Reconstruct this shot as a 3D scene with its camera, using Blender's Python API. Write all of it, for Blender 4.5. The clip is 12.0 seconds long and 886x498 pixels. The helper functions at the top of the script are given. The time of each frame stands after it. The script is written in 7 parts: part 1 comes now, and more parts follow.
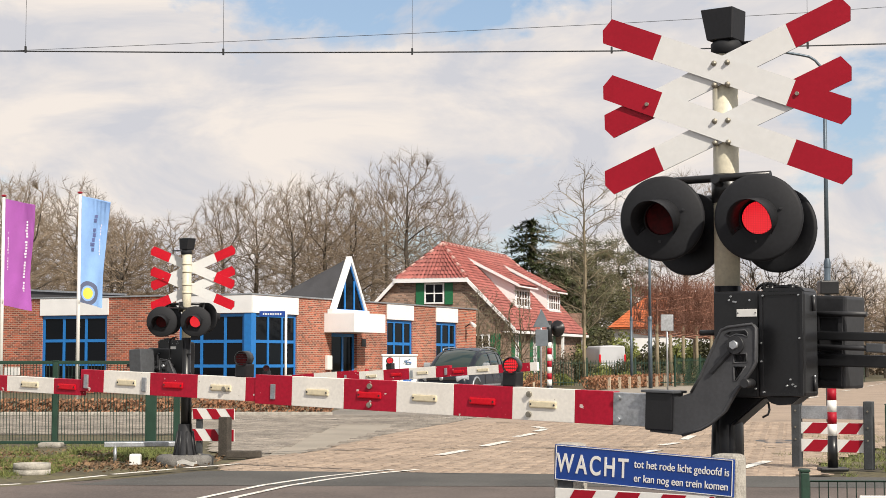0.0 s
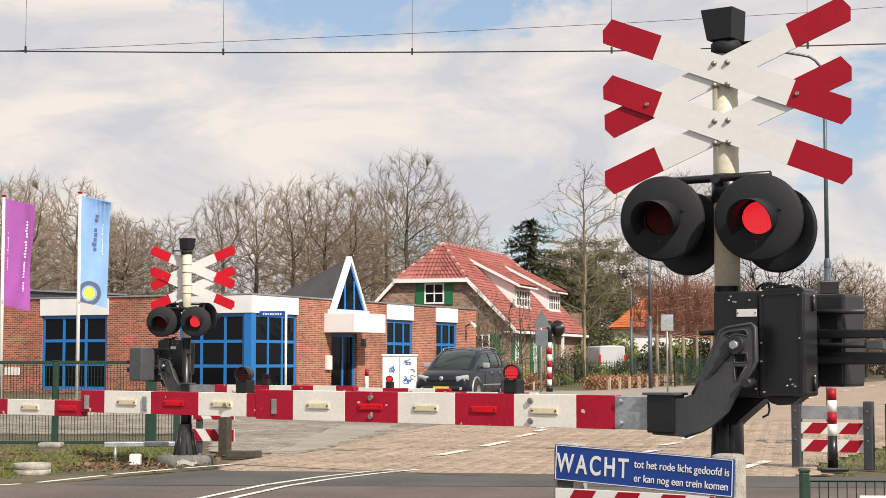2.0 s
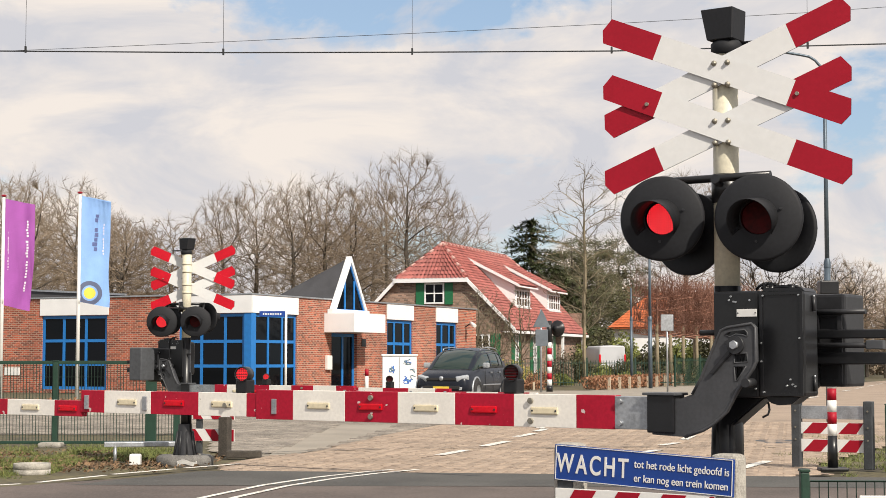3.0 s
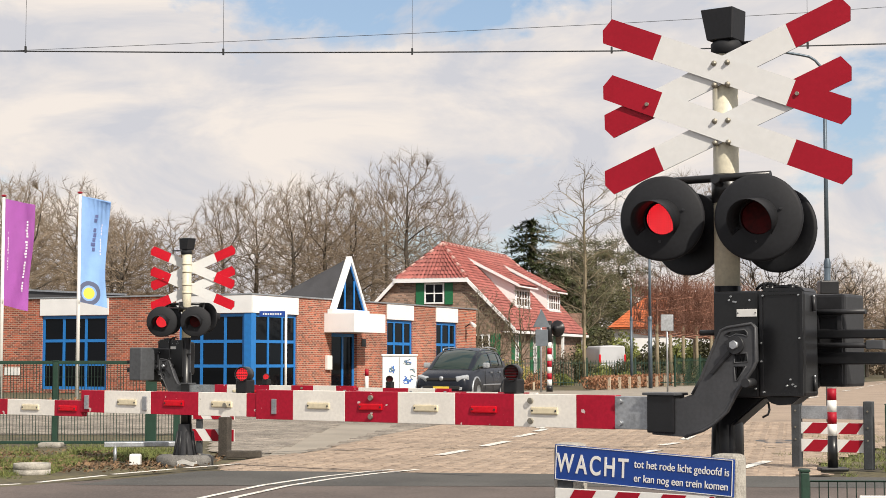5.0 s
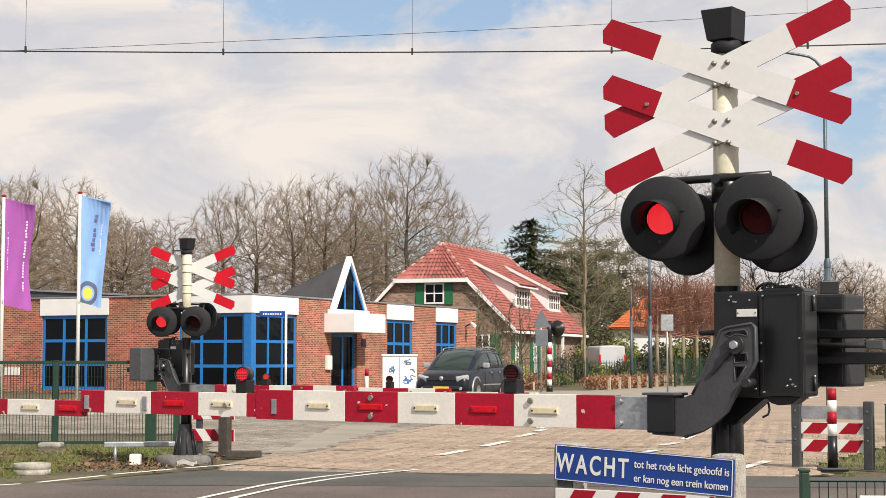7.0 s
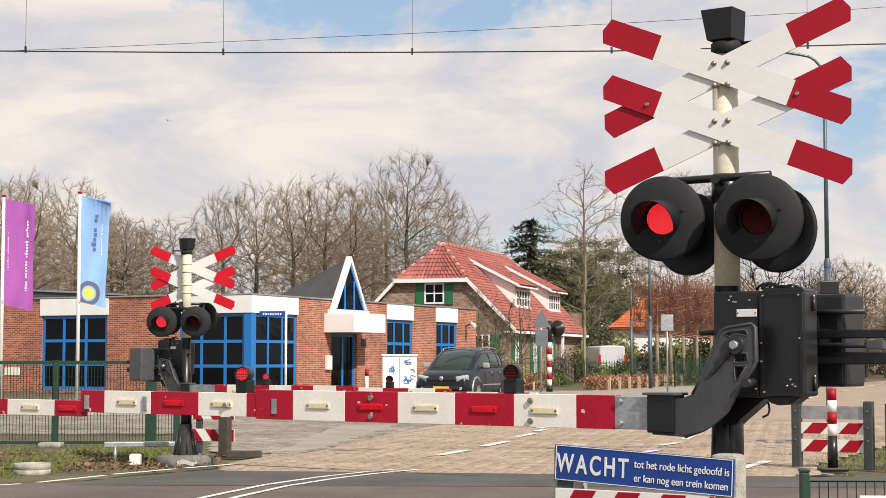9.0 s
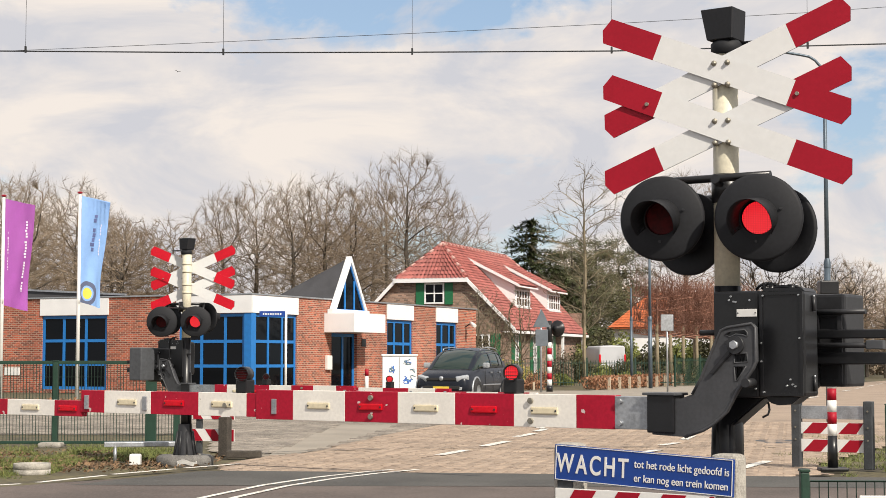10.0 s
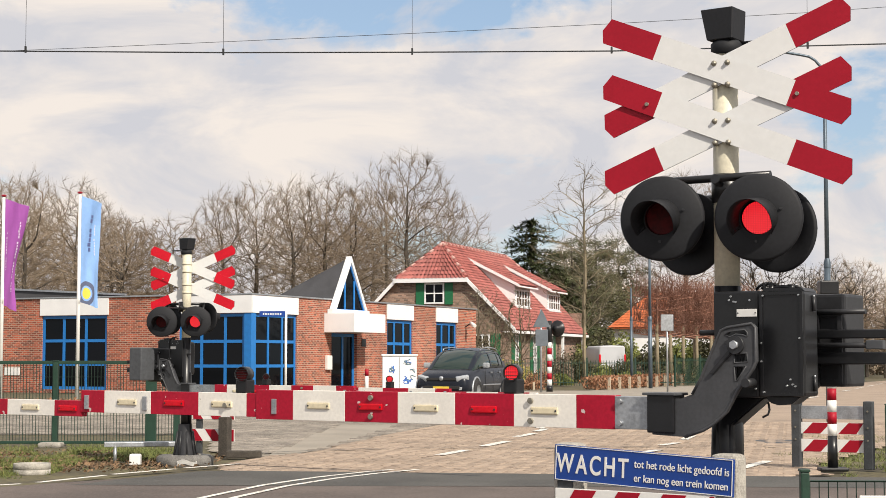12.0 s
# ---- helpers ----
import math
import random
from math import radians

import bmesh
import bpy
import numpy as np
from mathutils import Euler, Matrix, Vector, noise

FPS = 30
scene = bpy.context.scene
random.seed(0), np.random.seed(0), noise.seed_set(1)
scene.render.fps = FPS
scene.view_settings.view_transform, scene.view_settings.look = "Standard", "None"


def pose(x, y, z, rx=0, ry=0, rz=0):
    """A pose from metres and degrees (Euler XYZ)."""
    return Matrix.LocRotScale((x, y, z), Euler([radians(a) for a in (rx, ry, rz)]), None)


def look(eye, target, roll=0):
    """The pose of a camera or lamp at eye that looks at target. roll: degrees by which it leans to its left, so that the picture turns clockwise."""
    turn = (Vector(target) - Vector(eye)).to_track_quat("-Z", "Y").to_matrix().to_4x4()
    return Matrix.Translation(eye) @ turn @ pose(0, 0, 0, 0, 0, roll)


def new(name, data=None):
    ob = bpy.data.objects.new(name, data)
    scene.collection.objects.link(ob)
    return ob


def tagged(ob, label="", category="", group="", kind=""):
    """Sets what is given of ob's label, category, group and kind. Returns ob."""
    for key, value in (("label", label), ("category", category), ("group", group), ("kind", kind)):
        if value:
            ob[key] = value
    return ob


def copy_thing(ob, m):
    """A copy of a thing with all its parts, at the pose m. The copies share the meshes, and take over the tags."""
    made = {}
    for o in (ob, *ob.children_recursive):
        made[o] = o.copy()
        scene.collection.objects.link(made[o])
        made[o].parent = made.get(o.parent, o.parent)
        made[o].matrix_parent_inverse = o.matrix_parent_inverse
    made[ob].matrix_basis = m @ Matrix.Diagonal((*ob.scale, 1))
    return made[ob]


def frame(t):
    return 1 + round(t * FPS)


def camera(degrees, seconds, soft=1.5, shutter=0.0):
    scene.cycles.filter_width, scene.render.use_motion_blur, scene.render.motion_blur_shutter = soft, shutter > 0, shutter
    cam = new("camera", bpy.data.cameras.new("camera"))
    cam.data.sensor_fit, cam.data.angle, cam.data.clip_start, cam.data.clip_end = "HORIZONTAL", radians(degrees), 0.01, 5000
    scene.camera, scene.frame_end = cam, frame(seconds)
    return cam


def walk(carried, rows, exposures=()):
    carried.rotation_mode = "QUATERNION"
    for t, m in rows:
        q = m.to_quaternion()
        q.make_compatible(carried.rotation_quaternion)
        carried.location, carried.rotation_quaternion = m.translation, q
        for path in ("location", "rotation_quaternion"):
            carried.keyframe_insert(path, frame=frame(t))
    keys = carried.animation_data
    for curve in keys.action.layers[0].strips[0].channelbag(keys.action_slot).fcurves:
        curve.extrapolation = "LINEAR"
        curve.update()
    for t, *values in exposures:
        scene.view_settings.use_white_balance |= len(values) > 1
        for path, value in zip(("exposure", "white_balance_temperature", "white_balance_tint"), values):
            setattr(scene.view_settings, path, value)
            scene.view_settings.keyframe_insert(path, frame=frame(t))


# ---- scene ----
cam = camera(30.256, 12.0, soft=0.8)
EYE = (0.0, 0.0, 1.30)
AIM = (0.0, 100.0, 1.30 + 100.0 * math.tan(radians(3.9255)))
walk(cam, [(0.0, look(EYE, AIM)), (12.0, look(EYE, AIM))], exposures=[(0.0, 0.0), (12.0, 0.0)])

# ---- world and sun ----
SUN_EL, SUN_AZ = 40.0, -56.0   # height, and degrees from +x towards +y, of the place the light comes from
world = bpy.data.worlds.new("sky")
scene.world = world
world.use_nodes = True
wn, wl = world.node_tree.nodes, world.node_tree.links
wn.clear()
w_out = wn.new("ShaderNodeOutputWorld")
w_bg = wn.new("ShaderNodeBackground")
w_sky = wn.new("ShaderNodeTexSky")
w_sky.sky_type = "NISHITA"
w_sky.sun_disc = False
w_sky.sun_elevation = radians(SUN_EL)
w_sky.sun_rotation = radians(90 - SUN_AZ)
w_co = wn.new("ShaderNodeTexCoord")
w_map = wn.new("ShaderNodeMapping")
w_map.inputs["Scale"].default_value = (1.0, 1.0, 2.1)
w_map.inputs["Location"].default_value = (2.2, 0.1, 0.9)
w_n1 = wn.new("ShaderNodeTexNoise")
w_n1.inputs["Scale"].default_value = 5.2
w_n1.inputs["Detail"].default_value = 9.0
w_n1.inputs["Roughness"].default_value = 0.56
w_n1.inputs["Distortion"].default_value = 0.25
w_r1 = wn.new("ShaderNodeValToRGB")
w_r1.color_ramp.elements[0].position = 0.385
w_r1.color_ramp.elements[1].position = 0.455
w_n2 = wn.new("ShaderNodeTexNoise")
w_n2.inputs["Scale"].default_value = 8.5
w_n2.inputs["Detail"].default_value = 6.0
w_n2.inputs["Roughness"].default_value = 0.58
w_n2.inputs["Distortion"].default_value = 0.5
w_r2 = wn.new("ShaderNodeValToRGB")
w_r2.color_ramp.elements[0].position = 0.40
w_r2.color_ramp.elements[0].color = (5.5, 5.5, 5.85, 1)
w_r2.color_ramp.elements[1].position = 0.62
w_r2.color_ramp.elements[1].color = (7.8, 7.1, 6.5, 1)
w_veil = wn.new("ShaderNodeMixRGB")
w_veil.inputs[0].default_value = 0.35
w_veil.inputs[2].default_value = (4.2, 5.5, 7.3, 1)
w_mix = wn.new("ShaderNodeMixRGB")
wl.new(w_co.outputs["Generated"], w_map.inputs["Vector"])
wl.new(w_map.outputs[0], w_n1.inputs["Vector"])
wl.new(w_map.outputs[0], w_n2.inputs["Vector"])
wl.new(w_n1.outputs["Fac"], w_r1.inputs[0])
wl.new(w_n2.outputs["Fac"], w_r2.inputs[0])
wl.new(w_sky.outputs[0], w_veil.inputs[1])
wl.new(w_r1.outputs[0], w_mix.inputs[0])
wl.new(w_veil.outputs[0], w_mix.inputs[1])
wl.new(w_r2.outputs[0], w_mix.inputs[2])
wl.new(w_mix.outputs[0], w_bg.inputs["Color"])
w_bg.inputs["Strength"].default_value = 0.118
wl.new(w_bg.outputs[0], w_out.inputs["Surface"])

sun_data = bpy.data.lights.new("sun", "SUN")
sun_data.energy, sun_data.angle, sun_data.color = 5.2, radians(0.6), (1.0, 0.91, 0.79)
sun = new("sun", sun_data)
sd = Vector((math.cos(radians(SUN_AZ)) * math.cos(radians(SUN_EL)), math.sin(radians(SUN_AZ)) * math.cos(radians(SUN_EL)), math.sin(radians(SUN_EL))))
sun.matrix_world = look(sd * 50, (0, 0, 0))


# ---- materials ----
def mat(name, color, rough=0.6, metal=0.0, vary=0.15, scale=6.0, bump=0.0, fine=60.0, spec=0.5, color2=None, random_amt=0.0, island=False, coat=0.0, blotch=0.45, emit=None):
    """A painted, stony or metal surface: colour varied by a coarse and a fine noise, with fine relief."""
    m = bpy.data.materials.new(name)
    m.use_nodes = True
    n, l = m.node_tree.nodes, m.node_tree.links
    b = n["Principled BSDF"]
    b.inputs["Roughness"].default_value = rough
    b.inputs["Metallic"].default_value = metal
    b.inputs["Specular IOR Level"].default_value = spec
    b.inputs["Coat Weight"].default_value = coat
    co = n.new("ShaderNodeTexCoord")
    n1 = n.new("ShaderNodeTexNoise")
    n1.inputs["Scale"].default_value = scale
    n1.inputs["Detail"].default_value = 5.0
    n2 = n.new("ShaderNodeTexNoise")
    n2.inputs["Scale"].default_value = fine
    n2.inputs["Detail"].default_value = 3.0
    l.new(co.outputs["Object"], n1.inputs["Vector"])
    l.new(co.outputs["Object"], n2.inputs["Vector"])
    add = n.new("ShaderNodeMath")
    add.operation = "ADD"
    l.new(n1.outputs["Fac"], add.inputs[0])
    l.new(n2.outputs["Fac"], add.inputs[1])
    ramp = n.new("ShaderNodeValToRGB")
    half = n.new("ShaderNodeMath")
    half.operation = "MULTIPLY"
    half.inputs[1].default_value = 0.5
    l.new(add.outputs[0], half.inputs[0])
    l.new(half.outputs[0], ramp.inputs[0])
    c = Vector(color[:3])
    lo = c * (1 - vary)
    hi = Vector(color2[:3]) if color2 else c * (1 + vary)
    ramp.color_ramp.elements[0].position = 0.5 - 0.5 * blotch * 0.5
    ramp.color_ramp.elements[1].position = 0.5 + 0.5 * blotch * 0.5
    ramp.color_ramp.elements[0].color = (*lo, 1)
    ramp.color_ramp.elements[1].color = (min(hi[0], 1), min(hi[1], 1), min(hi[2], 1), 1)
    out = ramp.outputs[0]
    if random_amt:
        if island:
            g = n.new("ShaderNodeNewGeometry")
            src = g.outputs["Random Per Island"]
        else:
            g = n.new("ShaderNodeObjectInfo")
            src = g.outputs["Random"]
        hsv = n.new("ShaderNodeHueSaturation")
        mr = n.new("ShaderNodeMapRange")
        mr.inputs["To Min"].default_value = 1 - random_amt
        mr.inputs["To Max"].default_value = 1 + random_amt
        l.new(src, mr.inputs["Value"])
        l.new(mr.outputs[0], hsv.inputs["Value"])
        l.new(out, hsv.inputs["Color"])
        out = hsv.outputs[0]
    l.new(out, b.inputs["Base Color"])
    rr = n.new("ShaderNodeMapRange")
    rr.inputs["To Min"].default_value = max(rough - 0.1, 0.02)
    rr.inputs["To Max"].default_value = min(rough + 0.12, 1)
    l.new(n1.outputs["Fac"], rr.inputs["Value"])
    l.new(rr.outputs[0], b.inputs["Roughness"])
    if bump:
        bp = n.new("ShaderNodeBump")
        bp.inputs["Strength"].default_value = bump
        bp.inputs["Distance"].default_value = 0.02
        l.new(half.outputs[0], bp.inputs["Height"])
        l.new(bp.outputs[0], b.inputs["Normal"])
    if emit:
        b.inputs["Emission Color"].default_value = (*emit[:3], 1)
        b.inputs["Emission Strength"].default_value = emit[3]
    return m


def brick_mat(name, c1, c2, mortar, width, height, gap=0.008, bump=0.5):
    m = bpy.data.materials.new(name)
    m.use_nodes = True
    n, l = m.node_tree.nodes, m.node_tree.links
    b = n["Principled BSDF"]
    b.inputs["Roughness"].default_value = 0.85
    uv = n.new("ShaderNodeTexCoord")
    br = n.new("ShaderNodeTexBrick")
    br.inputs["Scale"].default_value = 1.0
    br.inputs["Brick Width"].default_value = width
    br.inputs["Row Height"].default_value = height
    br.inputs["Mortar Size"].default_value = gap
    br.inputs["Mortar Smooth"].default_value = 0.2
    br.inputs["Bias"].default_value = -0.12
    br.inputs["Color1"].default_value = (*c1, 1)
    br.inputs["Color2"].default_value = (*c2, 1)
    br.inputs["Mortar"].default_value = (*mortar, 1)
    l.new(uv.outputs["UV"], br.inputs["Vector"])
    ns = n.new("ShaderNodeTexNoise")
    ns.inputs["Scale"].default_value = 0.7
    ns.inputs["Detail"].default_value = 6
    l.new(uv.outputs["UV"], ns.inputs["Vector"])
    mr = n.new("ShaderNodeMapRange")
    mr.inputs["From Min"].default_value = 0.3
    mr.inputs["From Max"].default_value = 0.7
    mr.inputs["To Min"].default_value = 0.78
    mr.inputs["To Max"].default_value = 1.2
    l.new(ns.outputs["Fac"], mr.inputs["Value"])
    hsv = n.new("ShaderNodeHueSaturation")
    l.new(mr.outputs[0], hsv.inputs["Value"])
    l.new(br.outputs["Color"], hsv.inputs["Color"])
    l.new(hsv.outputs[0], b.inputs["Base Color"])
    bp = n.new("ShaderNodeBump")
    bp.invert = True
    bp.inputs["Strength"].default_value = bump
    bp.inputs["Distance"].default_value = 0.01
    l.new(br.outputs["Fac"], bp.inputs["Height"])
    l.new(bp.outputs[0], b.inputs["Normal"])
    return m


def glass_mat(name, tint=(0.004, 0.005, 0.007), rough=0.03, spec=0.14):
    m = bpy.data.materials.new(name)
    m.use_nodes = True
    b = m.node_tree.nodes["Principled BSDF"]
    b.inputs["Base Color"].default_value = (*tint, 1)
    b.inputs["Roughness"].default_value = rough
    b.inputs["Specular IOR Level"].default_value = spec
    return m


def led_mat():
    """A red signal lens with upright rows of small light points."""
    m = bpy.data.materials.new("led_red")
    m.use_nodes = True
    n, l = m.node_tree.nodes, m.node_tree.links
    b = n["Principled BSDF"]
    b.inputs["Base Color"].default_value = (0.25, 0.01, 0.01, 1)
    b.inputs["Roughness"].default_value = 0.3
    co = n.new("ShaderNodeTexCoord")
    sep = n.new("ShaderNodeSeparateXYZ")
    l.new(co.outputs["Object"], sep.inputs[0])
    facs = []
    for axis, freq in (("X", 610.0), ("Z", 800.0)):
        mu = n.new("ShaderNodeMath")
        mu.operation = "MULTIPLY"
        mu.inputs[1].default_value = freq
        l.new(sep.outputs[axis], mu.inputs[0])
        si = n.new("ShaderNodeMath")
        si.operation = "SINE"
        l.new(mu.outputs[0], si.inputs[0])
        facs.append(si)
    ad = n.new("ShaderNodeMath")
    ad.operation = "MULTIPLY_ADD"
    ad.inputs[1].default_value = 0.8
    l.new(facs[1].outputs[0], ad.inputs[0])
    l.new(facs[0].outputs[0], ad.inputs[2])
    mr = n.new("ShaderNodeMapRange")
    mr.inputs["From Min"].default_value = -1.5
    mr.inputs["From Max"].default_value = 1.5
    mr.inputs["To Min"].default_value = 0.1
    mr.inputs["To Max"].default_value = 1.5
    l.new(ad.outputs[0], mr.inputs["Value"])
    b.inputs["Emission Color"].default_value = (1.0, 0.018, 0.03, 1)
    l.new(mr.outputs[0], b.inputs["Emission Strength"])
    return m


M_WHITE = mat("white_paint", (0.77, 0.765, 0.735), 0.45, vary=0.035, scale=3, bump=0.02)
M_PLANK = mat("plank_white", (0.72, 0.725, 0.715), 0.42, vary=0.03, scale=2.5, bump=0.03, fine=30)
M_ARMWHITE = mat("arm_white", (0.85, 0.82, 0.75), 0.4, vary=0.06, scale=4, bump=0.05)
# Brighter copy of the red film: sun on the far boards put into the colour.
M_REDFAR = mat("sunlit_red_film", (0.56, 0.006, 0.02), 0.45, spec=0.3, vary=0.12, scale=4, bump=0.04)
# Lighter grey than dark_iron: the sunlight on these parts is put into the colour.
M_LITIRON = mat("lit_grey_iron", (0.08, 0.085, 0.093), 0.5, metal=0.1, vary=0.15, scale=6, bump=0.04, fine=25)
M_RED = mat("red_film", (0.33, 0.006, 0.02), 0.5, spec=0.25, vary=0.07, scale=3, bump=0.03)
M_ARMRED = mat("arm_red", (0.40, 0.008, 0.03), 0.45, spec=0.25, vary=0.14, scale=4, bump=0.05)
M_CREAM = mat("cream_enamel", (0.62, 0.58, 0.45), 0.45, vary=0.1, scale=5, bump=0.08)
M_BLACK = mat("black_enamel", (0.0095, 0.01, 0.0115), 0.34, vary=0.16, scale=5, bump=0.03)
M_DISC = mat("disc_black", (0.0125, 0.0135, 0.0165), 0.68, vary=0.15, scale=4, bump=0.03, spec=0.35)
M_IRON = mat("dark_iron", (0.024, 0.025, 0.028), 0.45, metal=0.1, vary=0.18, scale=8, bump=0.05, fine=30)
M_KNEE = mat("cast_iron_grey", (0.054, 0.056, 0.061), 0.5, metal=0.0, vary=0.14, scale=9, bump=0.04)
M_GALV = mat("galvanised_steel", (0.42, 0.44, 0.46), 0.42, metal=0.75, vary=0.2, scale=10, bump=0.1)
M_BOLT = mat("bolt_steel", (0.30, 0.28, 0.23), 0.45, metal=0.7, vary=0.25, scale=40)
M_LED = led_mat()
M_LENS_DARK = mat("unlit_lens", (0.075, 0.004, 0.005), 0.5, spec=0.15, vary=0.3, scale=30)
M_REFL_R = mat("red_reflector", (0.62, 0.004, 0.016), 0.35, vary=0.1, scale=40, spec=0.3)
M_REFL_W = mat("cream_reflector", (0.72, 0.64, 0.45), 0.3, vary=0.08, scale=40, coat=0.3)
M_CONC = mat("concrete", (0.36, 0.34, 0.3), 0.9, vary=0.35, scale=8, bump=0.5, fine=120)
M_BLUE = mat("sign_blue", (0.009, 0.05, 0.265), 0.35, vary=0.08, scale=3)
M_FENCE = mat("fence_green", (0.012, 0.042, 0.026), 0.5, vary=0.2)
M_GREYPOST = mat("post_grey", (0.045, 0.05, 0.055), 0.6, vary=0.25, bump=0.15)
M_WOOD = mat("weathered_wood", (0.055, 0.047, 0.038), 0.85, vary=0.35, scale=12, bump=0.4)
M_WINBLUE = mat("window_blue", (0.015, 0.17, 0.50), 0.45, vary=0.1)
M_FASCIA = mat("fascia_white", (0.80, 0.80, 0.80), 0.5, vary=0.05, scale=1.5)
M_GLASS = glass_mat("dark_glass")
M_CARGLASS = glass_mat("car_glass", (0.022, 0.036, 0.031), 0.05, 0.4)
M_BRICK = brick_mat("red_brick", (0.45, 0.108, 0.056), (0.08, 0.031, 0.025), (0.44, 0.30, 0.225), 0.24, 0.078, gap=0.013)
M_HBRICK = brick_mat("brown_brick", (0.36, 0.23, 0.17), (0.10, 0.07, 0.055), (0.32, 0.27, 0.22), 0.26, 0.09)
M_TILE = mat("red_roof_tile", (0.30, 0.092, 0.078), 0.65, vary=0.25, scale=1.0, bump=0.2, random_amt=0.22, island=True)
M_TILEO = mat("orange_roof_tile", (0.50, 0.13, 0.04), 0.6, vary=0.2, scale=2.0, bump=0.2, random_amt=0.2, island=True)
M_RIDGE = mat("ridge_tile", (0.5, 0.3, 0.26), 0.7, vary=0.3, scale=3, bump=0.2)
M_STAKE = mat("pale_stake", (0.42, 0.35, 0.26), 0.8, vary=0.2)
M_CONCD = mat("old_concrete", (0.15, 0.145, 0.135), 0.9, vary=0.35, scale=8, bump=0.4)
M_ROOFDARK = mat("roof_felt", (0.07, 0.07, 0.075), 0.8, vary=0.2, scale=1.5, bump=0.2)
M_GREENP = mat("green_paint", (0.01, 0.13, 0.05), 0.5, vary=0.15)
M_ASPH = mat("asphalt", (0.108, 0.087, 0.076), 0.92, vary=0.3, scale=0.8, bump=0.6, fine=45)
M_ASPHD = mat("asphalt_darker", (0.074, 0.072, 0.066), 0.92, vary=0.28, scale=1.0, bump=0.6, fine=45)
M_ASPHL = mat("asphalt_worn", (0.195, 0.176, 0.15), 0.92, vary=0.32, scale=0.5, bump=0.6, fine=18)
M_SLAB = mat("concrete_slab", (0.29, 0.258, 0.212), 0.9, vary=0.15, scale=1.0, bump=0.3, fine=70)
M_PAVE = mat("clinker", (0.318, 0.246, 0.186), 0.9, vary=0.2, scale=0.9, bump=0.35, fine=50, random_amt=0.16, island=True)
M_STREET = mat("grey_clinker", (0.215, 0.19, 0.16), 0.92, vary=0.32, scale=0.5, bump=0.35, fine=50, random_amt=0.3, island=True)
M_SAND = mat("joint_sand", (0.085, 0.07, 0.052), 0.95, vary=0.25, scale=1.5, bump=0.3)
M_MARK = mat("road_marking", (0.70, 0.68, 0.62), 0.8, vary=0.25, scale=9, bump=0.2)
M_GRASS = mat("verge_soil", (0.09, 0.072, 0.045), 0.95, vary=0.4, scale=1.2, bump=0.6, fine=14, color2=(0.13, 0.115, 0.055))
M_BLADE = mat("grass_blade", (0.10, 0.15, 0.03), 0.8, vary=0.3, random_amt=0.35, island=True, color2=(0.21, 0.22, 0.07))
M_BARK = mat("bark", (0.075, 0.062, 0.048), 0.9, vary=0.3, scale=3, bump=0.4)
M_TWIG = mat("twigs", (0.245, 0.19, 0.135), 0.9, vary=0.25, scale=2, random_amt=0.2, island=True)
M_TWIGD = mat("dark_twigs", (0.19, 0.15, 0.108), 0.9, vary=0.25, scale=2, random_amt=0.2, island=True)
M_TWIGR = mat("russet_twigs", (0.23, 0.115, 0.08), 0.9, vary=0.3, scale=2, random_amt=0.25, island=True)
M_NEEDLE = mat("conifer_needles", (0.058, 0.074, 0.024), 0.8, vary=0.4, scale=3, random_amt=0.35, island=True)
M_PINE = mat("pine_needles", (0.075, 0.074, 0.032), 0.8, vary=0.4, scale=3, random_amt=0.35, island=True)
M_BEECH = mat("beech_leaves", (0.28, 0.14, 0.075), 0.8, vary=0.35, scale=6, random_amt=0.35, island=True)
M_CARP = mat("car_paint", (0.008, 0.011, 0.019), 0.28, metal=0.0, vary=0.04, scale=1.0, fine=4.0, spec=0.4)
M_TYRE = mat("rubber", (0.02, 0.02, 0.02), 0.8, vary=0.2)
M_SIGNBACK = mat("sign_back", (0.12, 0.14, 0.16), 0.5, metal=0.3, vary=0.15)
M_HEADLAMP = mat("headlamp_glass", (0.34, 0.36, 0.38), 0.15, vary=0.2, scale=12, coat=0.6)
M_WIRE = mat("wire", (0.03, 0.032, 0.034), 0.6, metal=0.5, vary=0.2)
M_LAMPPOST = mat("lamp_post_paint", (0.09, 0.12, 0.15), 0.45, metal=0.4, vary=0.15)


def chipped(m, color, scale, edge):
    """Small flakes of another colour where the paint has gone."""
    n, l = m.node_tree.nodes, m.node_tree.links
    b = n["Principled BSDF"]
    src = b.inputs["Base Color"].links[0].from_socket
    co = n.new("ShaderNodeTexCoord")
    ns = n.new("ShaderNodeTexNoise")
    ns.inputs["Scale"].default_value = scale
    ns.inputs["Detail"].default_value = 4.0
    l.new(co.outputs["Object"], ns.inputs["Vector"])
    gt = n.new("ShaderNodeMath")
    gt.operation = "GREATER_THAN"
    gt.inputs[1].default_value = edge
    l.new(ns.outputs["Fac"], gt.inputs[0])
    mx = n.new("ShaderNodeMixRGB")
    mx.inputs[2].default_value = (*color, 1)
    l.new(gt.outputs[0], mx.inputs[0])
    l.new(src, mx.inputs[1])
    l.new(mx.outputs[0], b.inputs["Base Color"])


chipped(M_ARMRED, (0.62, 0.5, 0.48), 28.0, 0.69)
chipped(M_ARMWHITE, (0.35, 0.3, 0.26), 34.0, 0.735)
chipped(M_MARK, (0.16, 0.14, 0.12), 14.0, 0.62)


